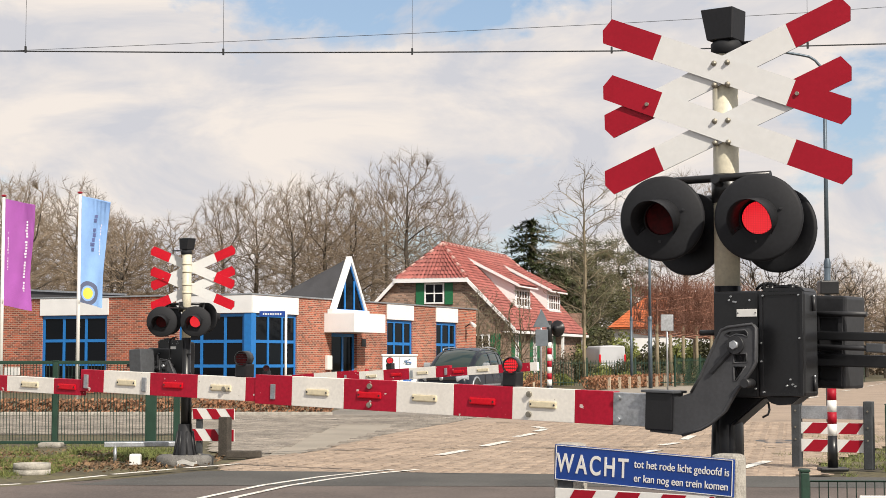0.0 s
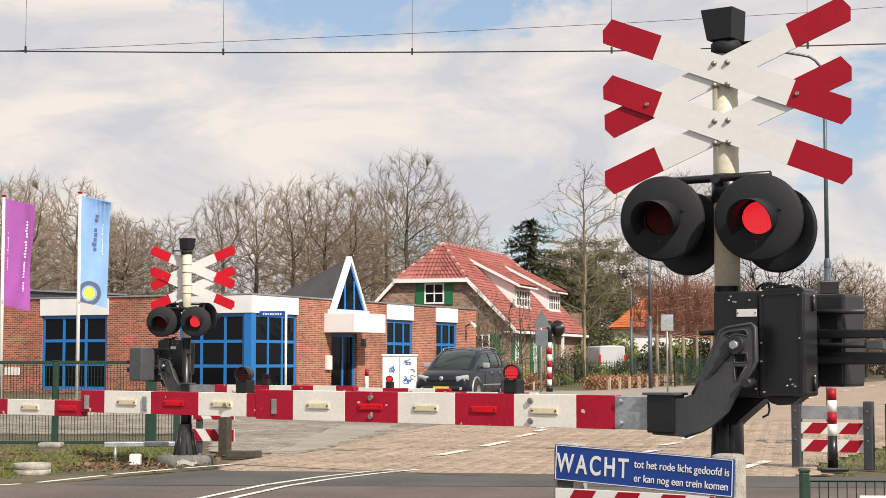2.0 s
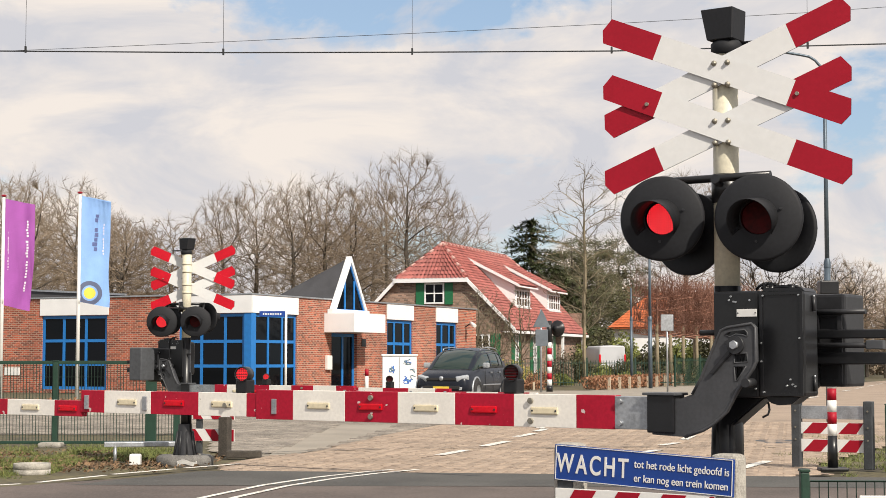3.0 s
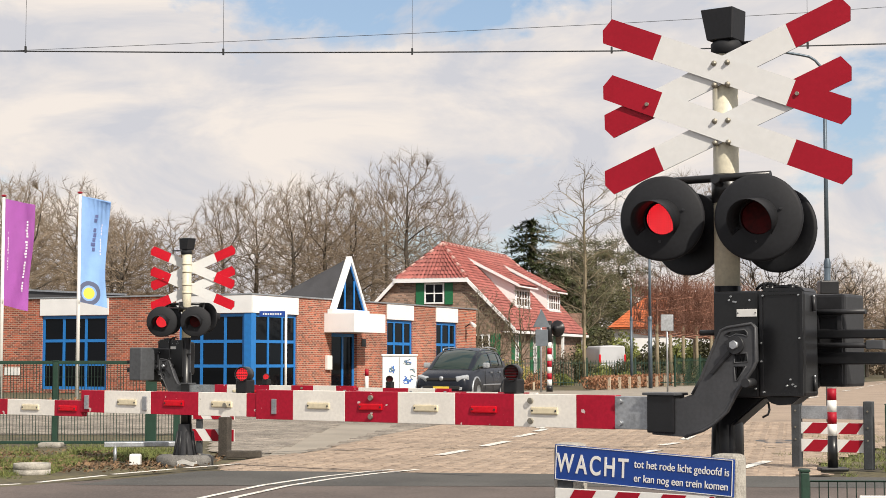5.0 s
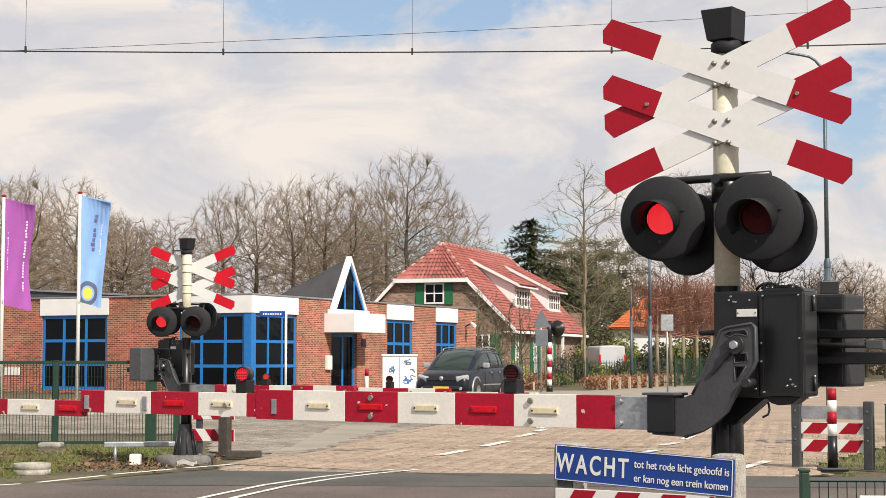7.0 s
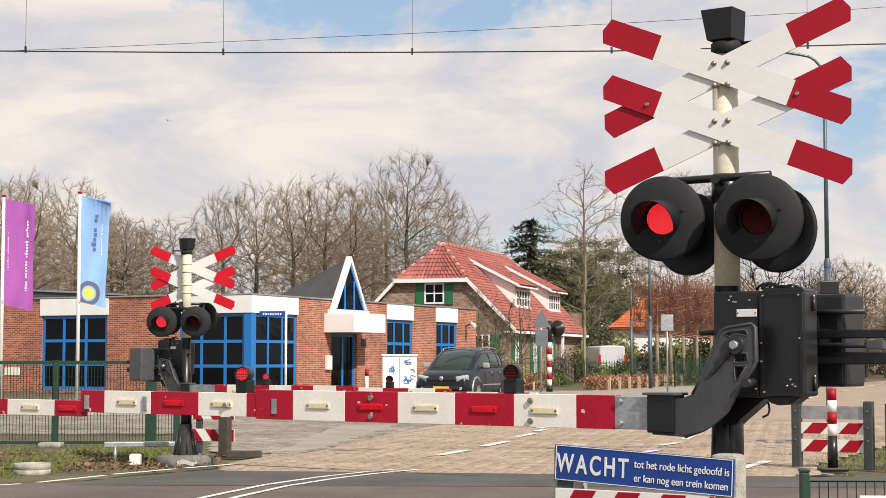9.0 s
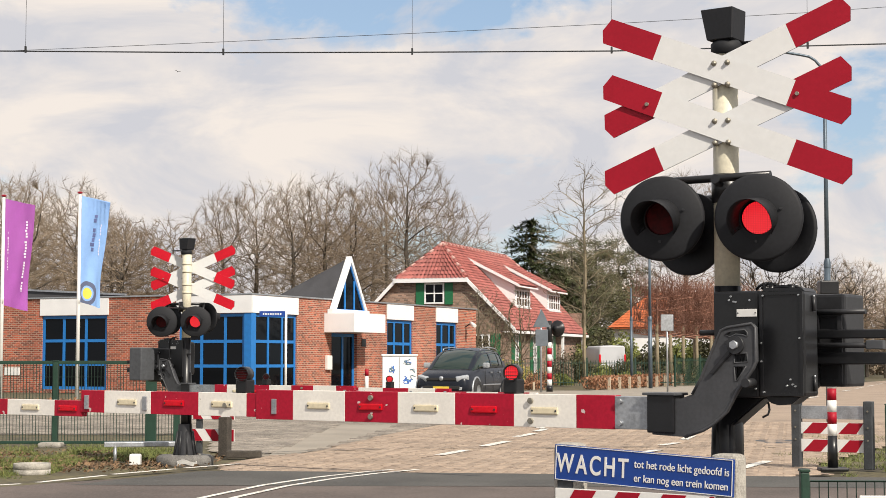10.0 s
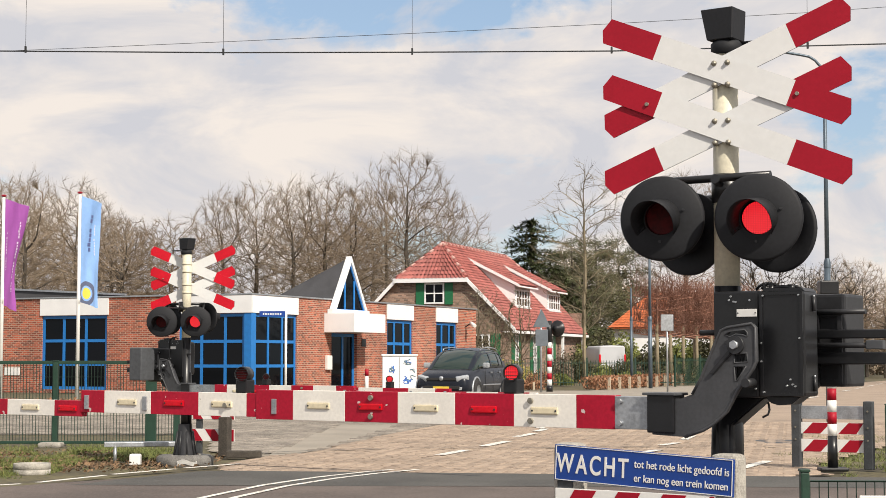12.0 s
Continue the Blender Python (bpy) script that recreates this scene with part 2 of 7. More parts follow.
# ---- mesh helpers ----
def mesh_of(bm, name, mats):
    me = bpy.data.meshes.new(name)
    bm.to_mesh(me)
    bm.free()
    for m in (mats if isinstance(mats, (list, tuple)) else [mats]):
        me.materials.append(m)
    return me


def part(name, bm, material, parent=None, label="", smooth=False):
    ob = new(name, mesh_of(bm, name, material))
    if smooth:
        for p in ob.data.polygons:
            p.use_smooth = True
    if parent:
        ob.parent = parent
    if label:
        ob["label"] = label
    return ob


def part_from(name, verts, faces, material, parent=None, label="", kind=""):
    me = bpy.data.meshes.new(name)
    me.from_pydata(verts, [], faces)
    for m in (material if isinstance(material, (list, tuple)) else [material]):
        me.materials.append(m)
    me.update()
    ob = new(name, me)
    if parent:
        ob.parent = parent
    if label:
        ob["label"] = label
    if kind:
        ob["kind"] = kind
    return ob


def thing(name, m, label, category, group="", kind=""):
    ob = new(name)
    ob.empty_display_size = 0.1
    ob.matrix_basis = m
    return tagged(ob, label, category, group, kind)


def box(x0, x1, y0, y1, z0, z1, bevel=0.0, bm=None, m=None, mi=0):
    bm = bm or bmesh.new()
    r = bmesh.ops.create_cube(bm, size=1)
    t = Matrix.Translation(((x0 + x1) / 2, (y0 + y1) / 2, (z0 + z1) / 2)) @ Matrix.Diagonal((x1 - x0, y1 - y0, z1 - z0, 1))
    bmesh.ops.transform(bm, matrix=(m @ t) if m else t, verts=r["verts"])
    fs = {f for v in r["verts"] for f in v.link_faces}
    for f in fs:
        f.material_index = mi
    if bevel:
        es = list({e for v in r["verts"] for e in v.link_edges})
        bmesh.ops.bevel(bm, geom=es, offset=bevel, segments=2, affect="EDGES", profile=0.6)
    return bm


def rod(a, b, r, r2=None, seg=12, bm=None, mi=0):
    bm = bm or bmesh.new()
    a, b = Vector(a), Vector(b)
    d = b - a
    n0 = len(bm.faces)
    q = d.to_track_quat("Z", "Y").to_matrix().to_4x4()
    bmesh.ops.create_cone(bm, cap_ends=True, segments=seg, radius1=r, radius2=r if r2 is None else r2, depth=d.length,
                          matrix=Matrix.Translation((a + b) / 2) @ q)
    bm.faces.ensure_lookup_table()
    for f in bm.faces[n0:]:
        f.material_index = mi
        f.smooth = len(f.verts) == 4
    return bm


def prism(pts, y0, y1, bevel=0.0, bm=None):
    """A plate: an outline in x, z pushed from y0 to y1."""
    bm = bm or bmesh.new()
    a = [bm.verts.new((x, y0, z)) for x, z in pts]
    b = [bm.verts.new((x, y1, z)) for x, z in pts]
    bm.faces.new(a)
    bm.faces.new(b[::-1])
    k = len(pts)
    for i in range(k):
        bm.faces.new((a[(i + 1) % k], a[i], b[i], b[(i + 1) % k]))
    bmesh.ops.recalc_face_normals(bm, faces=bm.faces)
    if bevel:
        bmesh.ops.bevel(bm, geom=list(bm.edges), offset=bevel, segments=2, affect="EDGES")
    return bm


def lathe(profile, seg=32, bm=None, axis="y"):
    """Turns (radius, along) pairs about the y axis (or z)."""
    bm = bm or bmesh.new()
    rings = []
    for r, h in profile:
        ring = []
        for i in range(seg):
            a = 2 * math.pi * i / seg
            ring.append(bm.verts.new((r * math.cos(a), h, r * math.sin(a)) if axis == "y" else (r * math.cos(a), r * math.sin(a), h)))
        rings.append(ring)
    for p, q in zip(rings, rings[1:]):
        for i in range(seg):
            f = bm.faces.new((p[i], p[(i + 1) % seg], q[(i + 1) % seg], q[i]))
            f.smooth = True
    bmesh.ops.recalc_face_normals(bm, faces=bm.faces)
    return bm


def path_tube(pts, r, seg=7, axis=(0.13, 0.97, 0.2)):
    """A round cable through a line of points."""
    bm = bmesh.new()
    pts = [Vector(p) for p in pts]
    rows = []
    for i, p in enumerate(pts):
        d = (pts[min(i + 1, len(pts) - 1)] - pts[max(i - 1, 0)]).normalized()
        x = d.cross(Vector(axis)).normalized()
        y = d.cross(x)
        rows.append([bm.verts.new(p + (x * math.cos(6.2832 * k / seg) + y * math.sin(6.2832 * k / seg)) * r) for k in range(seg)])
    for a, b in zip(rows, rows[1:]):
        for k in range(seg):
            bm.faces.new((a[k], a[(k + 1) % seg], b[(k + 1) % seg], b[k])).smooth = True
    bm.faces.new(rows[0][::-1])
    bm.faces.new(rows[-1])
    bmesh.ops.recalc_face_normals(bm, faces=bm.faces)
    return bm


def holed_plate(outline, holes, y0, y1):
    """A cast plate in x, z with openings right through it."""
    bm = bmesh.new()
    loops = [[bm.verts.new((x, y0, z)) for x, z in pts] for pts in (outline, *holes)]
    edges = [bm.edges.new((a, b)) for lp in loops for a, b in zip(lp, lp[1:] + lp[:1])]
    bmesh.ops.triangle_fill(bm, edges=edges, use_beauty=True, use_dissolve=False)
    r = bmesh.ops.extrude_face_region(bm, geom=list(bm.faces))
    bmesh.ops.translate(bm, verts=[g for g in r["geom"] if isinstance(g, bmesh.types.BMVert)], vec=(0, y1 - y0, 0))
    bmesh.ops.recalc_face_normals(bm, faces=bm.faces)
    return bm


def ring(x0, x1, z0, z1, w, y0, y1):
    """A four-sided frame in the x, z plane, as one closed mesh."""
    bm = bmesh.new()
    o = [(x0, z0), (x1, z0), (x1, z1), (x0, z1)]
    i = [(x0 + w, z0 + w), (x1 - w, z0 + w), (x1 - w, z1 - w), (x0 + w, z1 - w)]
    vo = [[bm.verts.new((x, y, z)) for x, z in o] for y in (y0, y1)]
    vi = [[bm.verts.new((x, y, z)) for x, z in i] for y in (y0, y1)]
    for a in range(4):
        b = (a + 1) % 4
        bm.faces.new((vo[0][a], vo[0][b], vi[0][b], vi[0][a]))
        bm.faces.new((vo[1][a], vi[1][a], vi[1][b], vo[1][b]))
        bm.faces.new((vo[0][a], vo[1][a], vo[1][b], vo[0][b]))
        bm.faces.new((vi[0][a], vi[0][b], vi[1][b], vi[1][a]))
    bmesh.ops.recalc_face_normals(bm, faces=bm.faces)
    return bm


def sheet(name, pts, z, material, label, category, kind="structure"):
    bm = bmesh.new()
    bm.faces.new([bm.verts.new((x, y, z)) for x, y in pts])
    bmesh.ops.recalc_face_normals(bm, faces=bm.faces)
    for f in bm.faces:
        if f.normal.z < 0:
            f.normal_flip()
    bmesh.ops.triangulate(bm, faces=bm.faces)
    return tagged(part(name, bm, material), label, category, kind=kind)


def uv_wall(bm):
    """Lays metre-sized coordinates on every face, by the way it looks."""
    uv = bm.loops.layers.uv.new("uv")
    for f in bm.faces:
        n = f.normal
        for lp in f.loops:
            c = lp.vert.co
            if abs(n.z) > 0.7:
                lp[uv].uv = (c.x, c.y)
            elif abs(n.x) > abs(n.y):
                lp[uv].uv = (c.y, c.z)
            else:
                lp[uv].uv = (c.x, c.z)
    return bm



# ---- ground ----
sheet("ground", [(-900, -60), (900, -60), (900, 2500), (-900, 2500)], -0.02, M_GRASS, "bare soil and thin grass of the verges", "ground")
sheet("crossing_deck", [(-14, -8), (-14, 12.0), (-4.6, 16.9), (-3.3, 18.5), (-2.5, 19.25), (3.4, 18.35), (9, 17.5), (14, 12), (14, -8)], 0.0135, M_ASPH, "brownish worn asphalt of the level crossing", "road")
sheet("asphalt_strip", [(-3.9, 17.2), (3.6, 16.9), (7.5, 16.5), (7.5, 17.9), (4.2, 18.42), (3.4, 18.56), (-2.6, 19.46), (-2.9, 19.3), (-3.3, 18.4)], 0.0165, M_ASPHD, "darker strip of asphalt at the deck's edge", "road")
sheet("street", [(-60, 29.5), (-4.0, 29.5), (-3.4, 24), (-2.55, 22.2), (-1.9, 23.5), (-1.0, 29), (0.7, 38), (5, 52), (6, 62), (-2, 62), (-3.0, 41.5), (-60, 40.5)], -0.004, M_ASPHL, "worn grey asphalt of the side street", "road")
sheet("brick_road", [(-2.75, 20.6), (-2.6, 19.32), (3.4, 18.42), (4.4, 18.9), (4.6, 20.6), (6.4, 24.5), (9, 30), (14, 42), (26, 72), (50, 130), (38, 130), (16, 78), (8, 58), (5, 52), (0.7, 38), (-1.0, 29), (-1.9, 23.5), (-2.55, 22.2)], 0.0, M_SAND, "sand joints under the brick road", "road")
sheet("far_brick_road", [(0.25, 35.2), (11.0, 35.0), (14, 42), (26, 72), (50, 130), (38, 130), (16, 78), (8, 58), (5, 52), (0.75, 38)], 0.006, M_PAVE, "pinkish brick road receding past the hedge", "road")
sheet("slab_path", [(-2.45, 22.5), (-2.05, 22.9), (-1.35, 29), (-0.9, 34), (-2.1, 34), (-2.35, 29)], 0.002, M_SLAB, "pale concrete slab strip beside the bricks", "path")


def marking(name, pts, width, label):
    """A painted stripe along a line of plan points."""
    bm = bmesh.new()
    rows = []
    for i, (x, y) in enumerate(pts):
        x0, y0 = pts[max(i - 1, 0)]
        x1, y1 = pts[min(i + 1, len(pts) - 1)]
        d = Vector((x1 - x0, y1 - y0)).normalized()
        rows.append([bm.verts.new((x + s * width / 2 * d.y, y - s * width / 2 * d.x, 0.021 if name in ("centre_dash", "lane_dash", "centre_stripe", "street_dash", "road_joint") else 0.022)) for s in (-1, 1)])
    for a, b in zip(rows, rows[1:]):
        bm.faces.new((a[0], a[1], b[1], b[0]))
    return tagged(part(name, bm, M_MARK), label, "road marking", "markings on the road", "structure")


marking("road_joint", [(-3.0, 22.7), (-2.4, 23.2), (-1.4, 23.95), (-0.7, 24.3), (0.3, 24.35), (1.0, 24.3), (2.4, 24.6), (4.0, 24.9), (6.2, 24.6)], 0.07, "dark joint curving across the bricks")
bpy.data.objects["road_joint"].data.materials[0] = M_ASPHD
bpy.data.objects["road_joint"].location.z = 0.008
sheet("pavement", [(5, 52), (2.2, 60), (2.6, 73.5), (6.5, 73.7), (12.2, 88.5), (17, 89), (16, 78), (8, 58)], -0.002, M_SLAB, "pale worn pavement beside the road", "pavement")
marking("centre_stripe", [(-2.6, 14.0), (-2.23, 15.74), (-1.85, 17.2), (-1.4, 18.3), (-0.95, 19.1), (-0.6, 19.6)], 0.075, "worn white double centre stripe")
marking("centre_stripe", [(-2.3, 14.0), (-1.93, 15.74), (-1.62, 17.0), (-1.2, 18.1), (-0.75, 18.95), (-0.3, 19.6)], 0.075, "worn white double centre stripe")
for a, b in (((-5.2, 16.6), (-4.42, 17.3)), ((-4.3, 17.5), (-3.81, 18.57)), ((-3.75, 18.75), (-3.2, 19.7)), ((-3.1, 19.85), (-2.55, 20.7))):
    marking("edge_dash", [a, b], 0.09, "worn white dash along the road edge")
for a, b in (((-0.05, 22.65), (0.34, 23.9)), ((0.61, 25.0), (1.04, 26.55)), ((1.25, 28.1), (1.63, 29.45)), ((1.70, 30.3), (1.93, 31.2)), ((1.95, 31.5), (1.82, 32.5))):
    marking("centre_dash", [a, b], 0.16, "white centre dash on the bricks")
for a, b in (((2.50, 19.7), (2.81, 20.25)), ((2.86, 23.4), (3.14, 23.95)), ((3.35, 25.3), (3.71, 26.05)), ((3.96, 27.1), (4.32, 28.55)), ((3.6, 19.9), (4.2, 21.3))):
    marking("lane_dash", [a, b], 0.15, "white lane dash on the bricks")
for i in range(10):
    y = 50 + i * 7.0
    marking("far_dash", [(10.2 + (y - 50) * 0.335, y), (11.3 + (y - 50) * 0.335, y + 3.0)], 0.14, "white dash along the receding road")
for x0, x1, y in ((-12.0, -9.4, 36.6), (-5.6, -4.0, 36.6), (-2.7, -2.1, 36.7), (-1.9, -1.3, 36.7), (0.0, 1.2, 37.4)):
    marking("street_dash", [(x0, y), (x1, y)], 0.12, "white dash across the side street")


# ---- crossing signals with barriers ----
EDGES = (-0.459, -0.663, -1.006, -1.346, -1.694, -2.03, -2.377, -2.633, -2.705, -3.056, -3.419, -3.79, -3.981, -4.212, -4.625, -5.03, -5.12)


def plank(parent, z, sign, y, film=None, yaw=9, x0=0.012):
    """One arm of a cross: white board with red ends and clipped corners; sign: +1 falls to the right."""
    half, h, tip, red = 0.598, 0.060, 0.024, 0.263
    bm = bmesh.new()
    tilt = pose(0, 0, 0, 0, 0, yaw) @ pose(x0, y, z, 0, sign * 22.3, 0)
    outlines = ((0, [(-half + red, -h), (half - red, -h), (half - red, h), (-half + red, h)]),
                (1, [(half - red, -h), (half, -h), (half + tip, -0.004), (half, h), (half - red, h)]),
                (1, [(-half + red, h), (-half, h), (-half - tip, -0.004), (-half, -h), (-half + red, -h)]))
    for mi, pts in outlines:
        f0 = [bm.verts.new(tilt @ Vector((u, -0.004, w))) for u, w in pts]
        b0 = [bm.verts.new(tilt @ Vector((u, 0.004, w))) for u, w in pts]
        bm.faces.new(f0).material_index = mi
        bm.faces.new(b0[::-1]).material_index = mi
        for i in range(len(pts)):
            j = (i + 1) % len(pts)
            if abs(pts[i][0]) == abs(pts[j][0]) == half - red and pts[i][0] == pts[j][0]:
                continue
            bm.faces.new((f0[j], f0[i], b0[i], b0[j])).material_index = 2
    bmesh.ops.remove_doubles(bm, verts=bm.verts, dist=1e-5)
    bmesh.ops.recalc_face_normals(bm, faces=bm.faces)
    ob = part("plank", bm, [M_PLANK, film or M_RED, M_SIGNBACK], parent, "white board with red reflective ends")
    return ob


def lens(parent, name, r, m):
    """A turning lens: glowing points on one face, dark glass on the other."""
    bm = bmesh.new()
    bmesh.ops.create_cone(bm, cap_ends=True, segments=32, radius1=r, radius2=r, depth=0.012, matrix=Matrix.Rotation(radians(90), 4, "X"))
    for f in bm.faces:
        f.material_index = 0 if f.normal.y < -0.9 else 1
    ob = part(name, bm, [M_LED, M_LENS_DARK], parent, "red signal lens")
    ob.matrix_basis = m
    return ob


def warning_lamp(parent, x, y, z, turn, lit=True):
    """A black background disc with a hooded red lens, looking along -y when turn is 0."""
    m = pose(x, y, z, 0, 0, turn)
    R, r = 0.194, 0.076
    disc = part("warning_lamp", lathe([(r, -0.012), (R - 0.012, -0.012), (R, -0.002), (R, 0.016), (R - 0.01, 0.018), (r + 0.01, 0.018), (r, -0.012)], 48), M_DISC, parent, "matt black lamp background disc")
    disc.matrix_basis = m
    part("housing", lathe([(r + 0.016, 0.006), (r + 0.016, 0.09), (r - 0.005, 0.14), (0.03, 0.155), (0.001, 0.155)], 32), M_DISC, disc)
    bm = bmesh.new()
    seg = 22
    rows = []
    for i in range(seg + 1):
        a = radians(-30 + 240 * i / seg)
        ln = 0.03 + 0.145 * max(0.0, math.sin(radians(0 + 180 * i / seg))) ** 0.8
        rows.append([bm.verts.new(((r + 0.006 + k) * math.cos(a) - sag * 0.75, yy, (r + 0.006 + k) * math.sin(a) - sag)) for k, yy, sag in ((0, -0.01, 0), (0.012, -0.012 - ln, 0.03), (0.016, -0.012 - ln, 0.03), (0.005, -0.01, 0))])
    for p, q in zip(rows, rows[1:]):
        for j in range(4):
            f = bm.faces.new((p[j], p[(j + 1) % 4], q[(j + 1) % 4], q[j]))
            f.smooth = True
    bm.faces.new(rows[0])
    bm.faces.new(rows[-1][::-1])
    bmesh.ops.recalc_face_normals(bm, faces=bm.faces)
    part("hood", bm, M_DISC, disc)
    for a in (20, 160, 265):
        part("screw", rod(((r + 0.03) * math.cos(radians(a)), -0.02, (r + 0.03) * math.sin(radians(a))), ((r + 0.03) * math.cos(radians(a)), -0.008, (r + 0.03) * math.sin(radians(a))), 0.006, seg=8), M_IRON, disc)
    ln = lens(disc, "lens", r - 0.004, pose(0, 0.012, 0))
    return disc, ln


def crossing_signal(m, label, aim_front, aim_back, back_y, arm_aim, arm_drop, lamps, mirror=False, shift=0.0):
    s = thing("crossing_signal", m, label, "level crossing signal", "signals at the crossing")
    # footing and mast
    bm = lathe([(0.001, 0.0), (0.36, 0.0), (0.36, 0.13), (0.32, 0.16), (0.001, 0.16)], 20, axis="z") if mirror else lathe([(0.001, 0.0), (0.30, 0.0), (0.30, 0.10), (0.26, 0.13), (0.001, 0.13)], 20, axis="z")
    part("footing", bm, M_CONCD, s)
    k = 0.8 if mirror else 1.0
    part("base", lathe([(0.17 * k, 0.12), (0.165 * k, 0.18), (0.15 * k, 0.24), (0.118 * k, 0.44), (0.11 * k, 0.50), (0.085, 0.55)], 24, axis="z"), M_IRON, s, "dark cast iron mast base")
    for q in range(8):
        a = radians(45 * q + 10)
        part("base_rib", rod((0.175 * k * math.cos(a), 0.175 * k * math.sin(a), 0.13), (0.12 * k * math.cos(a), 0.12 * k * math.sin(a), 0.46), 0.018, 0.012, seg=6), M_IRON, s)
    if mirror:
        bm = bmesh.new()
        arc = [radians(118 + 5 * q) for q in range(9)]
        up = [bm.verts.new((0.366 * math.cos(a), 0.366 * math.sin(a), 0.105 + 0.018 * math.sin(9 * a))) for a in arc]
        dn = [bm.verts.new((0.366 * math.cos(a), 0.366 * math.sin(a), 0.065 - 0.03 * math.sin(5 * a + 1) ** 2)) for a in arc]
        for q in range(8):
            bm.faces.new((dn[q], dn[q + 1], up[q + 1], up[q]))
        bmesh.ops.solidify(bm, geom=list(bm.faces), thickness=0.003)
        part("paint_patch", bm, M_WHITE, s, "patch of white paint")
    for k in range(6):
        a = radians(60 * k + 20)
        part("anchor_bolt", rod((0.2 * math.cos(a), 0.2 * math.sin(a), 0.12), (0.2 * math.cos(a), 0.2 * math.sin(a), 0.17), 0.014, seg=6), M_BOLT, s)
    part("lower_mast", rod((0, 0, 0.2), (0, 0, 1.64), 0.0605, seg=24), M_BLACK, s, "black lower mast sleeve")
    part("mast", rod((0, 0, 1.63), (0, 0, 2.74), 0.058, seg=28), M_CREAM, s, "cream enamelled mast")
    # crosses
    yaw, x0, low = (21, -0.05, 0.085) if mirror else (9, 0.012, 0.0)
    for z in (2.62 - low, 2.355 - low):
        plank(s, z, 1, -0.074, M_REDFAR if mirror else M_RED, yaw, x0)
        plank(s, z + 0.005, -1, -0.062, M_REDFAR if mirror else M_RED, yaw, x0)
        for zz in (-0.055, 0.045):
            part("clamp", lathe([(0.058, z + zz - 0.012), (0.0625, z + zz - 0.012), (0.0625, z + zz + 0.012), (0.058, z + zz + 0.012)], 24, axis="z"), M_CREAM, s)
            for x in (-0.028, 0.034):
                part("bolt", lathe([(0.001, -0.092), (0.008, -0.092), (0.0095, -0.084), (0.013, -0.082), (0.013, -0.055)], 8, bm=None), M_BOLT, s).matrix_basis = pose(0, 0, 0, 0, 0, yaw) @ pose(x, 0, z + zz - 0.012)
    for x, z in ((-0.35, 2.4875 - low), (0.35, 2.4875 - low)):
        part("bolt", rod((x, -0.087, z), (x, -0.05, z), 0.009, seg=8), M_BOLT, s).matrix_basis = pose(0, 0, 0, 0, 0, yaw)
    # siren on top
    bm = bmesh.new()
    lo = [bm.verts.new((x, y, 2.765)) for x, y in ((-0.058, -0.068), (0.067, -0.068), (0.067, 0.07), (-0.058, 0.07))]
    hi = [bm.verts.new((x, y, 2.909)) for x, y in ((-0.087, -0.07), (0.073, -0.07), (0.073, 0.075), (-0.087, 0.075))]
    bm.faces.new(lo[::-1])
    bm.faces.new(hi)
    for i in range(4):
        bm.faces.new((lo[i], lo[(i + 1) % 4], hi[(i + 1) % 4], hi[i]))
    bmesh.ops.bevel(bm, geom=list(bm.edges), offset=0.003, segments=1, affect="EDGES")
    part("siren", bm, M_DISC, s, "black box siren narrowing downwards")
    part("siren_neck", lathe([(0.058, 2.70), (0.07, 2.705), (0.071, 2.75), (0.055, 2.768), (0.001, 2.768)], 24, axis="z"), M_DISC, s).location = (0.008, 0, 0)
    part("siren_cable", rod((0.07, 0.02, 2.752), (0.21, 0.05, 2.757), 0.008, seg=8), M_BLACK, s)
    # lamps on their yoke
    twist = 25 if mirror else 0
    yoke_turn = pose(0.045, 0, -0.05, 0, 0, twist) if mirror else Matrix.Identity(4)
    before = set(s.children)
    part("yoke", rod((-0.24, -0.10, 2.125), (0.26, -0.10, 2.125), 0.018, seg=10), M_BLACK, s)
    part("yoke", rod((-0.24, 0.13, 2.06), (0.24, 0.13, 2.06), 0.016, seg=10), M_BLACK, s)
    part("yoke_arm", rod((0, -0.12, 2.12), (0, 0.17, 2.06), 0.022, seg=10), M_BLACK, s)
    part("yoke_clamp", lathe([(0.055, 2.02), (0.068, 2.02), (0.068, 2.15), (0.055, 2.15)], 20, axis="z"), M_BLACK, s)
    lenses = []
    for x in (-0.236, 0.236):
        d, ln = warning_lamp(s, x - 0.005, -0.17, 1.94 - x * 0.04, aim_front - twist)
        lenses.append(ln)
        part("hanger", rod((x * 0.98, -0.10, 2.13), (x * 0.98, -0.05, 1.98), 0.016, seg=8), M_BLACK, s)
    for x in (0.222, -0.222):
        d, ln = warning_lamp(s, x, back_y, 1.893, aim_back - twist)
        lenses.append(ln)
        part("hanger", rod((x * 0.98, 0.15, 2.06), (x * 0.98, 0.12, 1.93), 0.014, seg=8), M_BLACK, s)
    for o in set(s.children) - before:
        o.matrix_basis = yoke_turn @ o.matrix_basis
    # barrier machine
    before = set(s.children)
    part("casing", box(-0.012, 0.203, -0.125, 0.10, 1.14, 1.612, 0.010), M_BLACK, s, "black steel machine casing")
    cover = part("casing_cover", box(0.212, 0.418, -0.13, 0.03, 1.147, 1.607, 0.016), M_BLACK, s, "bolted black machine cover")
    part("casing_joint", box(0.200, 0.215, -0.118, 0.03, 1.15, 1.60, 0.003), M_IRON, s)
    part("cover_rim", ring(0.216, 0.414, 1.151, 1.603, 0.012, -0.136, -0.129), M_BLACK, cover)
